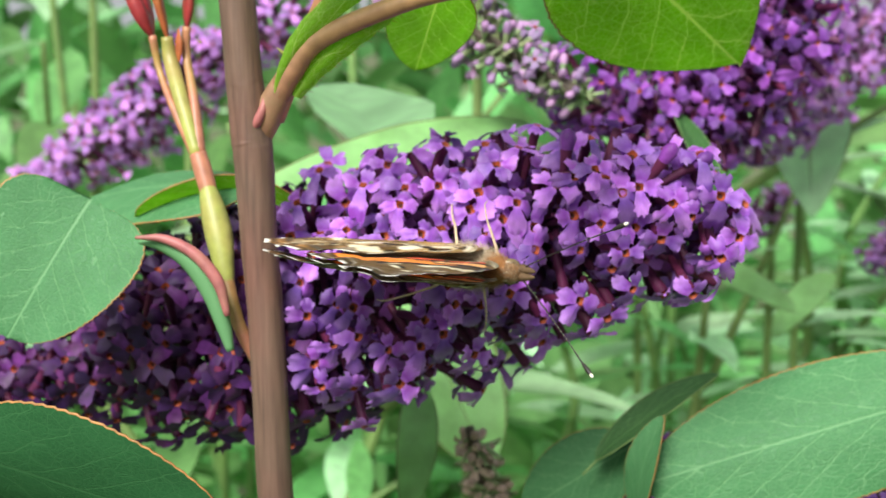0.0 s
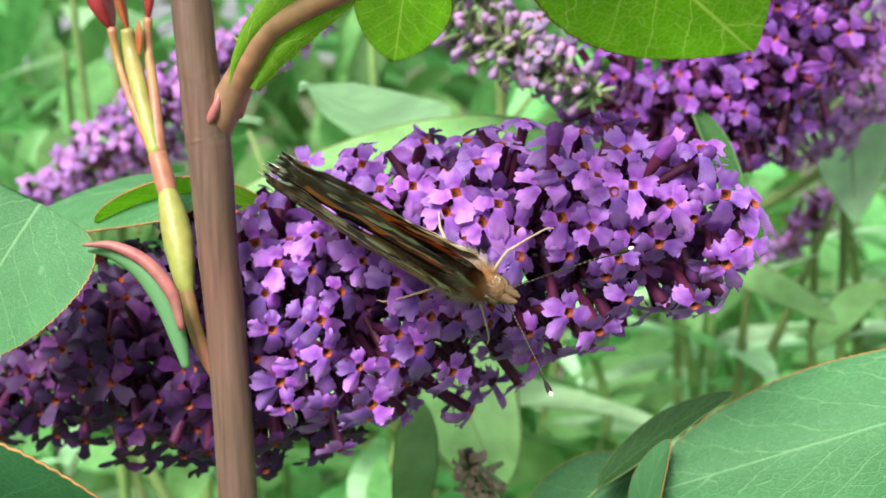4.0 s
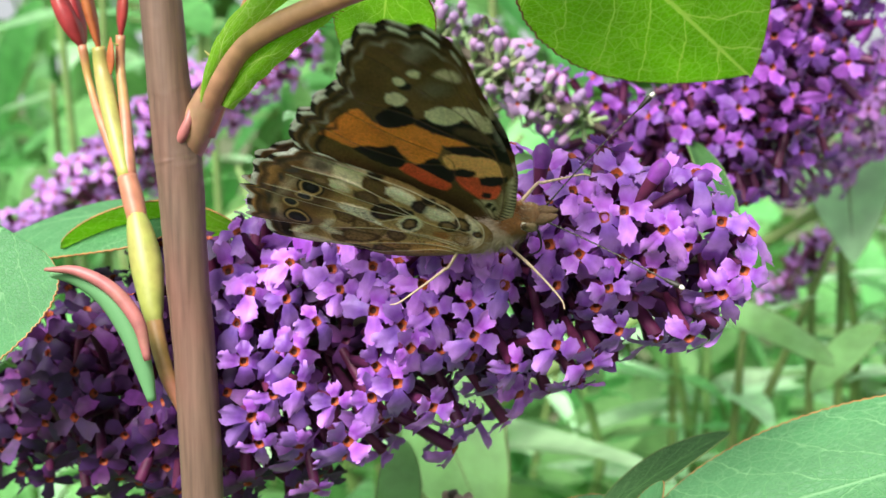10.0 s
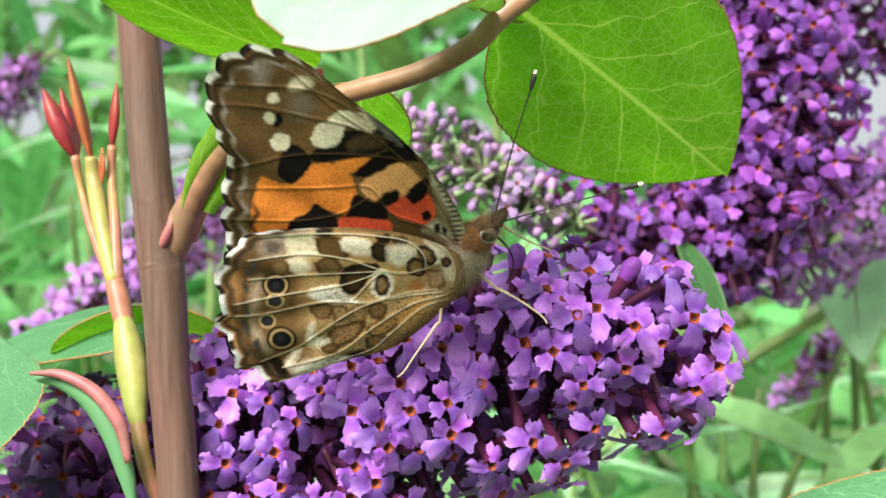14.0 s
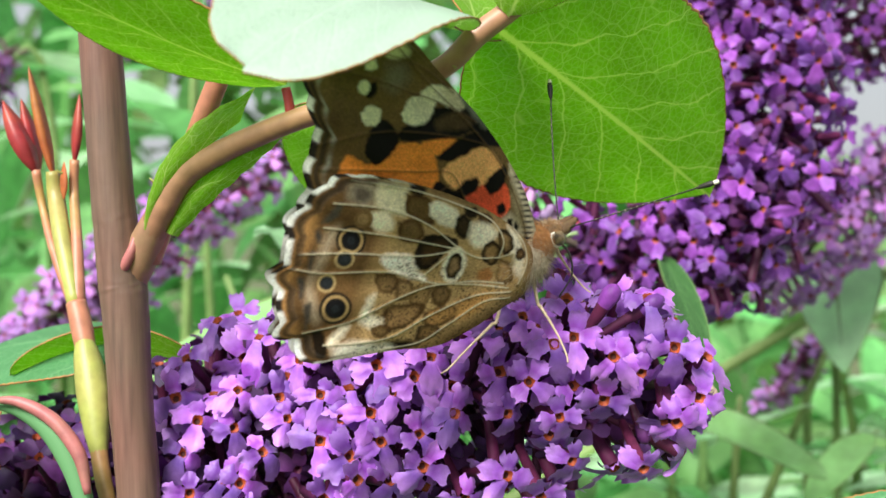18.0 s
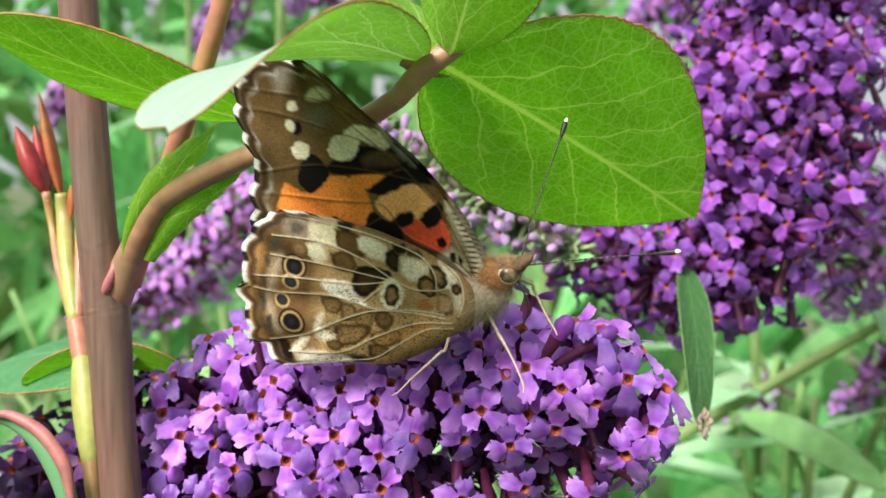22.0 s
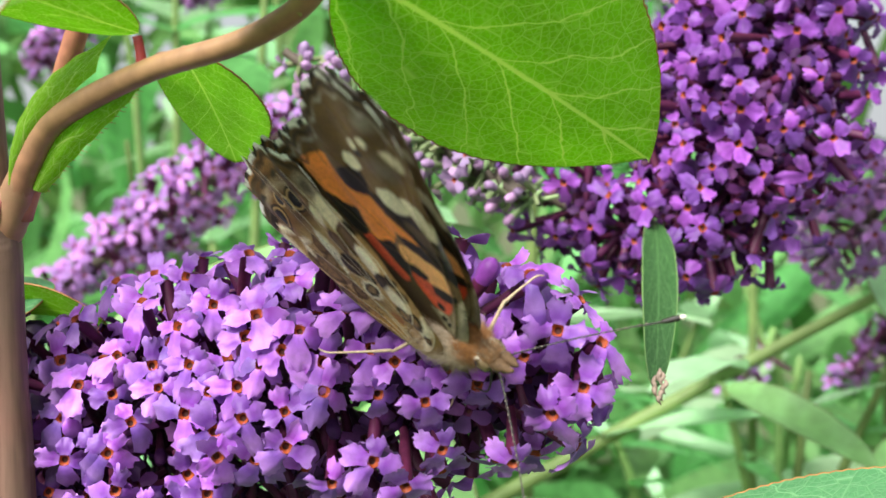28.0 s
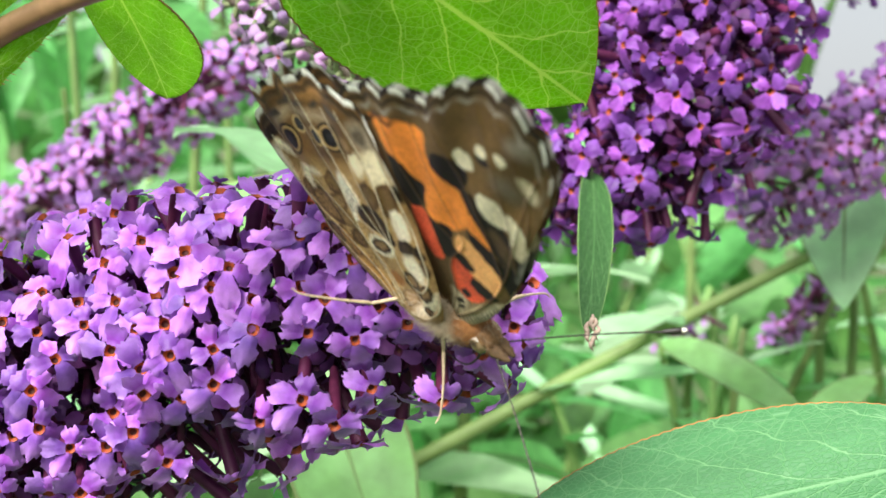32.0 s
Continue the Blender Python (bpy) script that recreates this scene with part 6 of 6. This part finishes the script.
# ---- garden behind ----
def lance_leaf(seed, length=0.07, width=0.017, segs=8):
    """A long pointed leaf, folded along its midrib and drooping; grows along y from the origin."""
    rng = np.random.default_rng(seed)
    V, F = [], []
    droop, fold, side = rng.uniform(0.05, 0.35), rng.uniform(0.1, 0.4), rng.normal(0, 0.06)
    for i in range(segs + 1):
        t = i / segs
        half = 0.5 * width * math.sin(math.pi * (0.06 + 0.94 * t) ** 0.8) ** 0.85
        for w in (-1, -0.5, 0, 0.5, 1):
            V.append((w * half + side * length * t * t, length * t, fold * half * abs(w) - droop * length * t * t + 0.05 * width * math.sin(9 * t + w)))
    for i in range(segs):
        for j in range(4):
            a = i * 5 + j
            F.append((a, a + 1, a + 6, a + 5))
    return np.array(V), F


LANCE = [mesh_of("leaf", *lance_leaf(200 + k), [WEED]) for k in range(8)]
LANCE_PALE = [mesh_of("leaf", *lance_leaf(200 + k, 0.08, 0.024), [WEED_PALE]) for k in range(5)]


def spray(base, tip, leaves, size, seed, label="leafy green garden stem, soft in the distance", pale=False, bend=0.03):
    """A stem with pairs of pointed leaves."""
    rng = np.random.default_rng(seed)
    b, t = Vector(base), Vector(tip)
    top = thing("garden_plant", b, label, "plant", "garden plants behind the flowers")
    mid = (b + t) / 2 + Vector(rng.normal(0, bend, 3))
    line = smooth_line([(*b, 0.0022), (*mid, 0.0018), (*t, 0.0008)], 8)
    stem = part("stem", tube_bm([tuple(q) for q in line[::3]], 7, 3), WEED_STEM, top)
    stem.matrix_parent_inverse = Matrix.Translation(-b)
    for k in range(leaves):
        s = 0.12 + 0.88 * (k // 2 + 1) / (leaves // 2 + 1)
        q = line[int(s * (len(line) - 1))]
        out = Vector((math.cos(k * math.pi + (k // 2) * 1.57 + rng.normal(0, 0.3)), math.sin(k * math.pi + (k // 2) * 1.57 + rng.normal(0, 0.3)), rng.uniform(-0.1, 0.6))).normalized()
        side = out.cross(Vector((0, 0, 1))).normalized()
        up = side.cross(out)
        m = Matrix((side, out, up)).transposed().to_4x4()
        ob = new("leaf", (LANCE_PALE if pale else LANCE)[rng.integers(5)])
        ob.parent = top
        ob.matrix_parent_inverse = Matrix.Translation(-b)
        ob.matrix_basis = Matrix.Translation(Vector(q[:3])) @ m @ Matrix.Scale(float(size * rng.uniform(0.6, 1.2)), 4)
    return top


rng_g = np.random.default_rng(77)
for k in range(34):
    x, y = rng_g.uniform(-0.26, 0.34), rng_g.uniform(0.30, 0.62)
    z1 = rng_g.uniform(1.02, 1.20) if k % 3 else rng_g.uniform(1.18, 1.30)
    x = x * (y / 0.45)
    if x > 0.13 * y / 0.45:
        z1 = min(z1, 1.165)
    spray((x + rng_g.normal(0, 0.05), y + 0.04, z1 - rng_g.uniform(0.16, 0.3)), (x, y, z1), 12, rng_g.uniform(0.6, 1.15), 300 + k, pale=k % 2 == 0)
# chosen stems and leaves that stand out behind the flowers
for k, (x, y, z) in enumerate(((0.085, 0.36, 1.150), (0.118, 0.40, 1.168), (0.150, 0.37, 1.158), (0.060, 0.38, 1.145), (0.175, 0.43, 1.172), (0.030, 0.36, 1.128), (0.135, 0.34, 1.128))):
    spray((x + 0.02 * math.sin(k * 2.3), y + 0.03, z - 0.12), (x, y, z), 14, 0.42 + 0.05 * (k % 3), 420 + k, pale=k % 2 == 0, bend=0.012)
spray((-0.02, 0.32, 1.096), (0.150, 0.360, 1.189), 6, 0.6, 401, pale=True, bend=0.001)
spray((0.05, 0.36, 1.0), (0.115, 0.365, 1.165), 6, 0.5, 405, bend=0.004)
spray((-0.10, 0.42, 1.0), (-0.078, 0.40, 1.32), 4, 0.8, 402, bend=0.003)
spray((-0.14, 0.45, 1.0), (-0.125, 0.43, 1.32), 6, 0.8, 403, bend=0.003)
spray((0.008, 0.36, 1.05), (0.010, 0.35, 1.26), 4, 0.7, 404, bend=0.003)


def broad_leaf(base, tip, normal, width, label, material, shape=(0.55, 1.0)):
    top = tagged(new("long_leaf"), label, "leaf")
    top.location = base
    b, t = Vector(base), Vector(tip)
    seed = int(abs(base[0]) * 1e5) % 97
    blade_ = new("blade", leaf_mesh("blade", (0, 0, 0), t - b, normal, width, [material, WEED_STEM], cup=0.12, droop=0.05, teeth=3, nu=8, nv=14, seed=seed, shape=shape))
    blade_.parent = top
    n = Vector(normal).normalized()
    L = (t - b).length
    rows = [((t - b) * k - n * (0.05 * L * (2 * k - 1) ** 2 + 0.0002), 0.028 * width * (1 - 0.7 * k)) for k in (-0.12, 0.0, 0.25, 0.5, 0.75, 0.95)]
    part("midrib", tube_bm([(*p, r) for p, r in rows], 6, 3), WEED_STEM, top)
    return top


broad_leaf((-0.040, 0.200, 1.171), (0.018, 0.222, 1.187), (0.0, -0.5, 0.86), 0.014, "long green leaf behind the flower head", WEED_VEINED)
hanging = broad_leaf((0.0439, 0.2180, 1.1892), (0.0447, 0.1795, 1.1708), (0.25, -0.6, 0.7), 0.0050, "narrow hanging green leaf with a withered tip", LEAF_HANGING, (0.45, 0.80))
for k in range(7):
    u, w = k / 6, math.sin(k * 2.6)
    x, y, z = 0.0008 + 0.0005 * w, -0.0383 - 0.0004 * u, -0.0180 - 0.0026 * u
    part("withered_tip", tube_bm([(x, y, z + 0.0005, 0.00012), (x + 0.0003 * w, y, z, 0.0003), (x - 0.0002, y - 0.0002, z - 0.0006, 0.00028), (x + 0.0002, y, z - 0.0013, 0.00006)], 6, 3, wobble=0.2, seed=k), WITHERED, hanging, "pale brown withered shred")
broad_leaf((0.1030, 0.3330, 1.1800), (0.1015, 0.3180, 1.1530), (-0.3, -0.85, 0.5), 0.0185, "pale hanging leaf beside the flowers", WEED_PALE, (0.16, 1.35))
broad_leaf((0.060, 0.31, 1.146), (0.090, 0.29, 1.134), (-0.2, -0.5, 0.9), 0.010, "green leaf low in the garden", WEED_VEINED)
broad_leaf((0.112, 0.33, 1.136), (0.090, 0.31, 1.122), (-0.2, -0.5, 0.9), 0.010, "green leaf low in the garden", WEED_VEINED)
broad_leaf((-0.010, 0.26, 1.150), (0.010, 0.24, 1.110), (0.1, -0.8, 0.5), 0.024, "hanging green leaf under the flowers", WEED_VEINED)
broad_leaf((-0.004, 0.205, 1.140), (-0.006, 0.196, 1.118), (0.4, -0.8, 0.3), 0.008, "pale twisted leaf hanging below the flowers", WEED_VEINED)


narrow = broad_leaf((0.022, 0.165, 1.14), (0.041, 0.17, 1.152), (-0.5, -0.3, 0.8), 0.0062, "long narrow green leaf, folded, beside the large leaf", LEAF_HANGING)


def thicket(name, count, box, size, seed, material, label, keep=None):
    """A mass of leaves that nobody could count, with stems between."""
    rng = np.random.default_rng(seed)
    kinds = [lance_leaf(500 + k, 0.075, 0.02, 5) for k in range(6)]
    V, F, n = [], [], 0
    for _ in range(count):
        p = np.array([rng.uniform(*box[0]), rng.uniform(*box[1]), rng.uniform(*box[2])])
        p[:2] += rng.normal(0, 0.04, 2) + 0.10 * np.sin(p[1::-1] * 5.3 + p[2] * 2)
        if keep and not keep(p):
            continue
        v, f = kinds[rng.integers(6)]
        q = Euler((rng.normal(-0.3, 0.6), rng.normal(0, 0.5), rng.uniform(0, 6.28))).to_matrix()
        V.append(v * size * rng.uniform(0.6, 1.4) @ np.array(q).T + p)
        F += [tuple(i + n for i in g) for g in f]
        n += len(v)
    return tagged(new(name, mesh_of(name, np.vstack(V), F, [material])), label, "foliage", kind="stuff")


def clear_of_sky(p):
    """The hedge falls away on the right, where white sky shows."""
    top = 1.20 + 0.30 * p[1] if p[0] < 0.13 * p[1] else 1.17 + 0.03 * p[1]
    return p[2] < top + 0.02 * math.sin(p[0] * 31) * p[1]


thicket("garden_foliage", 4400, ((-0.7, 0.9), (0.62, 1.1), (0.03, 1.5)), 1.1, 7, WEED, "green garden leaves, out of focus", clear_of_sky)
thicket("garden_foliage", 3400, ((-1.6, 1.8), (1.1, 2.2), (0.04, 1.9)), 2.2, 8, WEED_DARK, "dense dark green hedge foliage", clear_of_sky)
thicket("low_foliage", 4200, ((-0.9, 1.1), (0.25, 1.2), (0.03, 1.06)), 1.3, 9, WEED, "low leafy undergrowth below the flowers")
# added foliage behind the camera, never in view; it only dims light from there
thicket("garden_foliage", 1600, ((-1.6, 1.6), (-1.8, -0.5), (0.03, 1.2)), 2.2, 10, WEED_DARK, "unseen bushes added behind the camera to hold back light")

# ground
ground_me = mesh_of("ground", [(-400, -400, 0), (400, -400, 0), (400, 400, 0), (-400, 400, 0)], [(0, 1, 2, 3)], [SOIL])
tagged(new("ground", ground_me), "green garden ground", kind="structure")


# ---- what moves ----
BODY = [
    (0, 0.0056, 0.1396, 1.1729, 86.5, 9, 28.4),
    (1, 0.0059, 0.1390, 1.1730, 85, 24.9, 10.5),
    (2, 0.0058, 0.1390, 1.1718, 89, 27.9, 12),
    (3, 0.0069, 0.1391, 1.1723, 85.5, 30.1, 11.2),
    (3.5, 0.0069, 0.1393, 1.1718, 85, 32.5, 12.5),
    (5.5, 0.00772, 0.14049, 1.17792, 67.8, 17.4, 11.9),
    (6, 0.00624, 0.14066, 1.17878, 65.2, 16.8, 12),
    (6.5, 0.00699, 0.1404, 1.18065, 57.7, 12.9, 14.4),
    (7, 0.00665, 0.14034, 1.18072, 57.7, 12.4, 15),
    (7.5, 0.00589, 0.14058, 1.18085, 57.6, 11.9, 13),
    (8, 0.00606, 0.14051, 1.18043, 58.8, 15.5, 13.4),
    (8.5, 0.00824, 0.14018, 1.17861, 60.5, 14.8, 17),
    (9, 0.0087, 0.14016, 1.17931, 62.4, 15.2, 18.2),
    (9.5, 0.01015, 0.14024, 1.18274, 57.6, 15.9, 18.7),
    (10, 0.01176, 0.1402, 1.18206, 59.2, 18.2, 18),
    (10.5, 0.0131, 0.14025, 1.18314, 50.3, 25.1, 16.2),
    (11, 0.01317, 0.14044, 1.18380, 48, 17.1, 11.9),
    (11.5, 0.01138, 0.14047, 1.18733, 35.5, 5.1, 9.7),
    (12, 0.01107, 0.14049, 1.18821, 33, 2.9, 11.6),
    (12.5, 0.01162, 0.14032, 1.18831, 29.1, 5.1, 18.2),
    (13, 0.01074, 0.14044, 1.18835, 28.9, 1.2, 20.7),
    (13.5, 0.01065, 0.14065, 1.18912, 27.8, -0.8, 17.6),
    (15.5, 0.01338, 0.14107, 1.18998, 24.2, 1.9, 10.9),
    (16, 0.01605, 0.14146, 1.19069, 19.6, 5.1, 13),
    (16.5, 0.01773, 0.14171, 1.19221, 14.8, 8.8, 23.9),
    (17, 0.01959, 0.14103, 1.19215, 12.1, 13.4, 31.3),
    (17.5, 0.01999, 0.14091, 1.192, 14.3, 14.4, 32.8),
    (18, 0.01988, 0.14077, 1.19206, 15, 14, 33.9),
    (18.5, 0.01875, 0.14072, 1.1941, 12.1, 4.9, 35.1),
    (19, 0.02101, 0.1401, 1.19286, 18.6, 14.6, 42.4),
    (19.5, 0.021, 0.14016, 1.19307, 17.8, 15.3, 43),
    (20, 0.02115, 0.14083, 1.19312, 15.7, 14.4, 41.5),
    (20.5, 0.02056, 0.14135, 1.1932, 20, 7.7, 13.6),
    (21, 0.01954, 0.14108, 1.19321, 17.9, 6.1, 3),
    (21.5, 0.0217, 0.14076, 1.19152, 15.1, 17.5, 4.2),
    (22, 0.02102, 0.14051, 1.19206, 21.2, 14.7, 1.8),
    (22.5, 0.02243, 0.1403, 1.19177, 23.6, 17.8, -0.4),
    (23, 0.02421, 0.14041, 1.19079, 24.5, 24.1, -3.7),
    (23.5, 0.02659, 0.14061, 1.18883, 27, 26.4, 9.4),
    (24, 0.02658, 0.14075, 1.18919, 27.6, 23.4, 9.7),
    (24.5, 0.02705, 0.14065, 1.18873, 28.2, 25.4, 10.5),
    (25, 0.02743, 0.14043, 1.18966, 32.6, 26, 3),
    (25.5, 0.02677, 0.14014, 1.18904, 38.1, 29.3, -0.4),
    (27.5, 0.02716, 0.14089, 1.18542, 56.1, 42.2, 9.9),
    (28, 0.02752, 0.14056, 1.18079, 71.4, 45.7, 17.9),
    (28.5, 0.0301, 0.14038, 1.17947, 75.1, 49.5, 27),
    (29, 0.03012, 0.14041, 1.17937, 75.4, 48.6, 28.2),
    (29.5, 0.02931, 0.14043, 1.1805, 75.2, 47, 25.3),
    (30, 0.03231, 0.14106, 1.18124, 74.3, 50.3, 24.8),
    (30.5, 0.03242, 0.14105, 1.18153, 71.6, 50.5, 22.9),
    (31, 0.0325, 0.14068, 1.18118, 72.6, 51, 23.8),
    (31.5, 0.03449, 0.13978, 1.17889, 90, 53.2, 45.8),
    (32, 0.0338, 0.13958, 1.17775, 94.6, 54, 49.5),
]
ANTENNA_RIGHT = [
    (0, 0.19, -0.61, 0.769),
    (1, 0.2, -0.46, 0.86),
    (3, 0.454, -0.532, 0.715),
    (3.5, 0.25, -0.4, 0.88),
    (6, 0.64, -0.674, 0.368),
    (8, 0.642, -0.7, 0.314),
    (9, 0.719, -0.473, 0.508),
    (13, 0.767, -0.467, 0.441),
    (15.5, 0.755, -0.354, 0.552),
    (19, 0.338, -0.725, 0.599),
    (20.5, 0.883, -0.185, 0.432),
    (23, 0.903, -0.113, 0.414),
    (24, 0.843, -0.273, 0.463),
    (25.5, 0.877, -0.172, 0.45),
    (27.5, 0.783, -0.551, 0.288),
    (28.5, 0.552, -0.696, 0.459),
    (30, 0.706, -0.526, 0.474),
    (32, 0.579, -0.53, 0.62),
]
ANTENNA_LEFT = [
    (0, 0.27, 0.43, 0.862),
    (1, 0.318, 0.547, 0.775),
    (3, 0.362, 0.579, 0.731),
    (3.5, 0.349, 0.498, 0.794),
    (6, 0.4, 0.808, 0.432),
    (9, 0.363, 0.686, 0.63),
    (13, 0.337, 0.465, 0.818),
    (15.5, 0.184, 0.452, 0.873),
    (19, -0.136, 0.543, 0.829),
    (23, 0.14, 0.66, 0.739),
    (24, 0.217, 0.602, 0.769),
    (25.5, 0.331, 0.592, 0.735),
    (27.5, 0.46, 0.765, 0.451),
    (28.5, 0.436, 0.613, 0.658),
    (30, 0.358, 0.731, 0.581),
    (32, 0.322, 0.683, 0.655),
]
LEG_REAR = [
    (0, -0.532, -0.438, -0.724),
    (1, -0.493, -0.527, -0.693),
    (3, -0.37, -0.487, -0.791),
    (3.5, -0.293, -0.476, -0.829),
    (6, -0.364, -0.771, -0.523),
    (8, -0.386, -0.834, -0.394),
    (11, -0.345, -0.449, -0.824),
    (15.5, -0.4, -0.3, -0.86),
    (17, -0.275, -0.106, -0.956),
    (19, -0.301, -0.087, -0.95),
    (23, -0.3, -0.5, -0.8),
    (25, -0.359, -0.71, -0.606),
    (28, -0.413, -0.598, -0.687),
    (31, -0.378, -0.821, -0.428),
    (32, -0.48, -0.714, -0.51),
]
LEG_MID = [
    (0, 0.485, -0.656, -0.578),
    (1, 0.487, -0.489, -0.723),
    (3, 0.474, -0.33, -0.816),
    (3.5, 0.557, -0.306, -0.772),
    (6, 0.803, -0.581, -0.132),
    (8, 0.703, -0.621, -0.346),
    (11, 0.896, -0.444, 0.01),
    (15.5, 0.6, -0.55, -0.6),
    (17, 0.507, -0.503, -0.7),
    (19, 0.323, -0.566, -0.759),
    (23, 0.7, -0.35, -0.62),
    (25, 0.619, -0.219, -0.755),
    (28, 0.534, -0.113, -0.838),
    (31, 0.329, -0.352, -0.876),
    (32, 0.883, -0.418, -0.212),
]
LEG_FRONT = [
    (0, -0.002, 0.809, -0.588),
    (1, 0.468, 0.841, 0.272),
    (3, 0.37, 0.891, 0.263),
    (3.5, 0.301, 0.916, 0.265),
    (6, 0.574, 0.679, 0.458),
    (9, 0.519, 0.617, 0.591),
    (12, 0.999, -0.007, 0.048),
    (24, 0.856, -0.146, -0.496),
    (27.5, 0.689, 0.725, -0.007),
    (28, -0.02, 1, -0.018),
    (30, -0.169, 0.931, -0.323),
    (32, 0.433, 0.901, -0.015),
]
LEG_FAR = [(0, 0.249, 0.651, -0.717), (1, -0.23, 0.651, -0.724), (3, -0.349, 0.568, -0.745), (6, -0.15, 0.60, -0.78), (32, -0.1, 0.60, -0.79)]
LEAF_SWAY = [(0, 0, 0), (3.5, 0, 0.003), (6, 0, 0.0018), (10, 0, 0.0020), (11.5, 0.0005, 0.0048), (13, 0.001, 0.0048), (24, 0.004, 0.0080), (28, 0.005, 0.0090), (32, 0.006, 0.0100)]
PALE_ROLL = [(0, -24), (12, -26), (17, -26), (19, -25), (20, -22), (20.5, -19), (21, -12), (21.5, 0), (22, 14), (22.5, 24), (23, 30), (24, 31), (28, 28), (32, 28)]
FORE_SWING = [(0, 0), (9.4, 0), (10, -8), (10.5, -12), (11, -12), (11.4, -3), (11.8, 0), (15.5, 0), (16, 2), (16.5, 8), (17, 12), (20, 12), (20.5, 4), (21.5, 8), (23, 9), (25.5, 7), (27.5, 3), (28.5, -2), (31, -1), (32, -2)]


def pointed(ob, rows):
    """Rows for a limb whose own z points along each given way, from first to last moment."""
    rows = [(0, *rows[0][1:])] + [r for r in rows if r[0] > 0]
    rows += [(32, *rows[-1][1:])] if rows[-1][0] < 32 else []
    return [(t, Matrix.Translation(ob.location) @ frame_of((x, y, z))) for t, x, y, z in rows]


def motions():
    walk(butterfly, [(t, pose(*row)) for t, *row in BODY])
    for ob, way, gap in ((fore_right, 1, -0.85), (fore_left, 1, 0.85)):
        walk(ob, [(t, pose(0, gap * 0.001, 0, 0, -a * way, SPREAD * (-1 if gap > 0 else 1))) for t, a in FORE_SWING])
    walk(pale_leaf, [(t, Matrix.Translation(PALE_BASE - rose.location) @ Matrix.Rotation(radians(a), 4, PALE_WAY)) for t, a in PALE_ROLL])
    walk(LARGE_LEAF, [(t, pose(x, 0, z)) for t, x, z in LEAF_SWAY])
    for ob, rows in ((antenna_right, ANTENNA_RIGHT), (antenna_left, ANTENNA_LEFT), (leg_rear, LEG_REAR), (leg_mid, LEG_MID), (leg_front, LEG_FRONT), (leg_far, LEG_FAR)):
        walk(ob, pointed(ob, rows))


SPREAD = -1.4
hind_right.location.y, hind_left.location.y = -0.0023, 0.0023
hind_right.rotation_euler.z, hind_left.rotation_euler.z = radians(-4.0), radians(4.0)
motions()
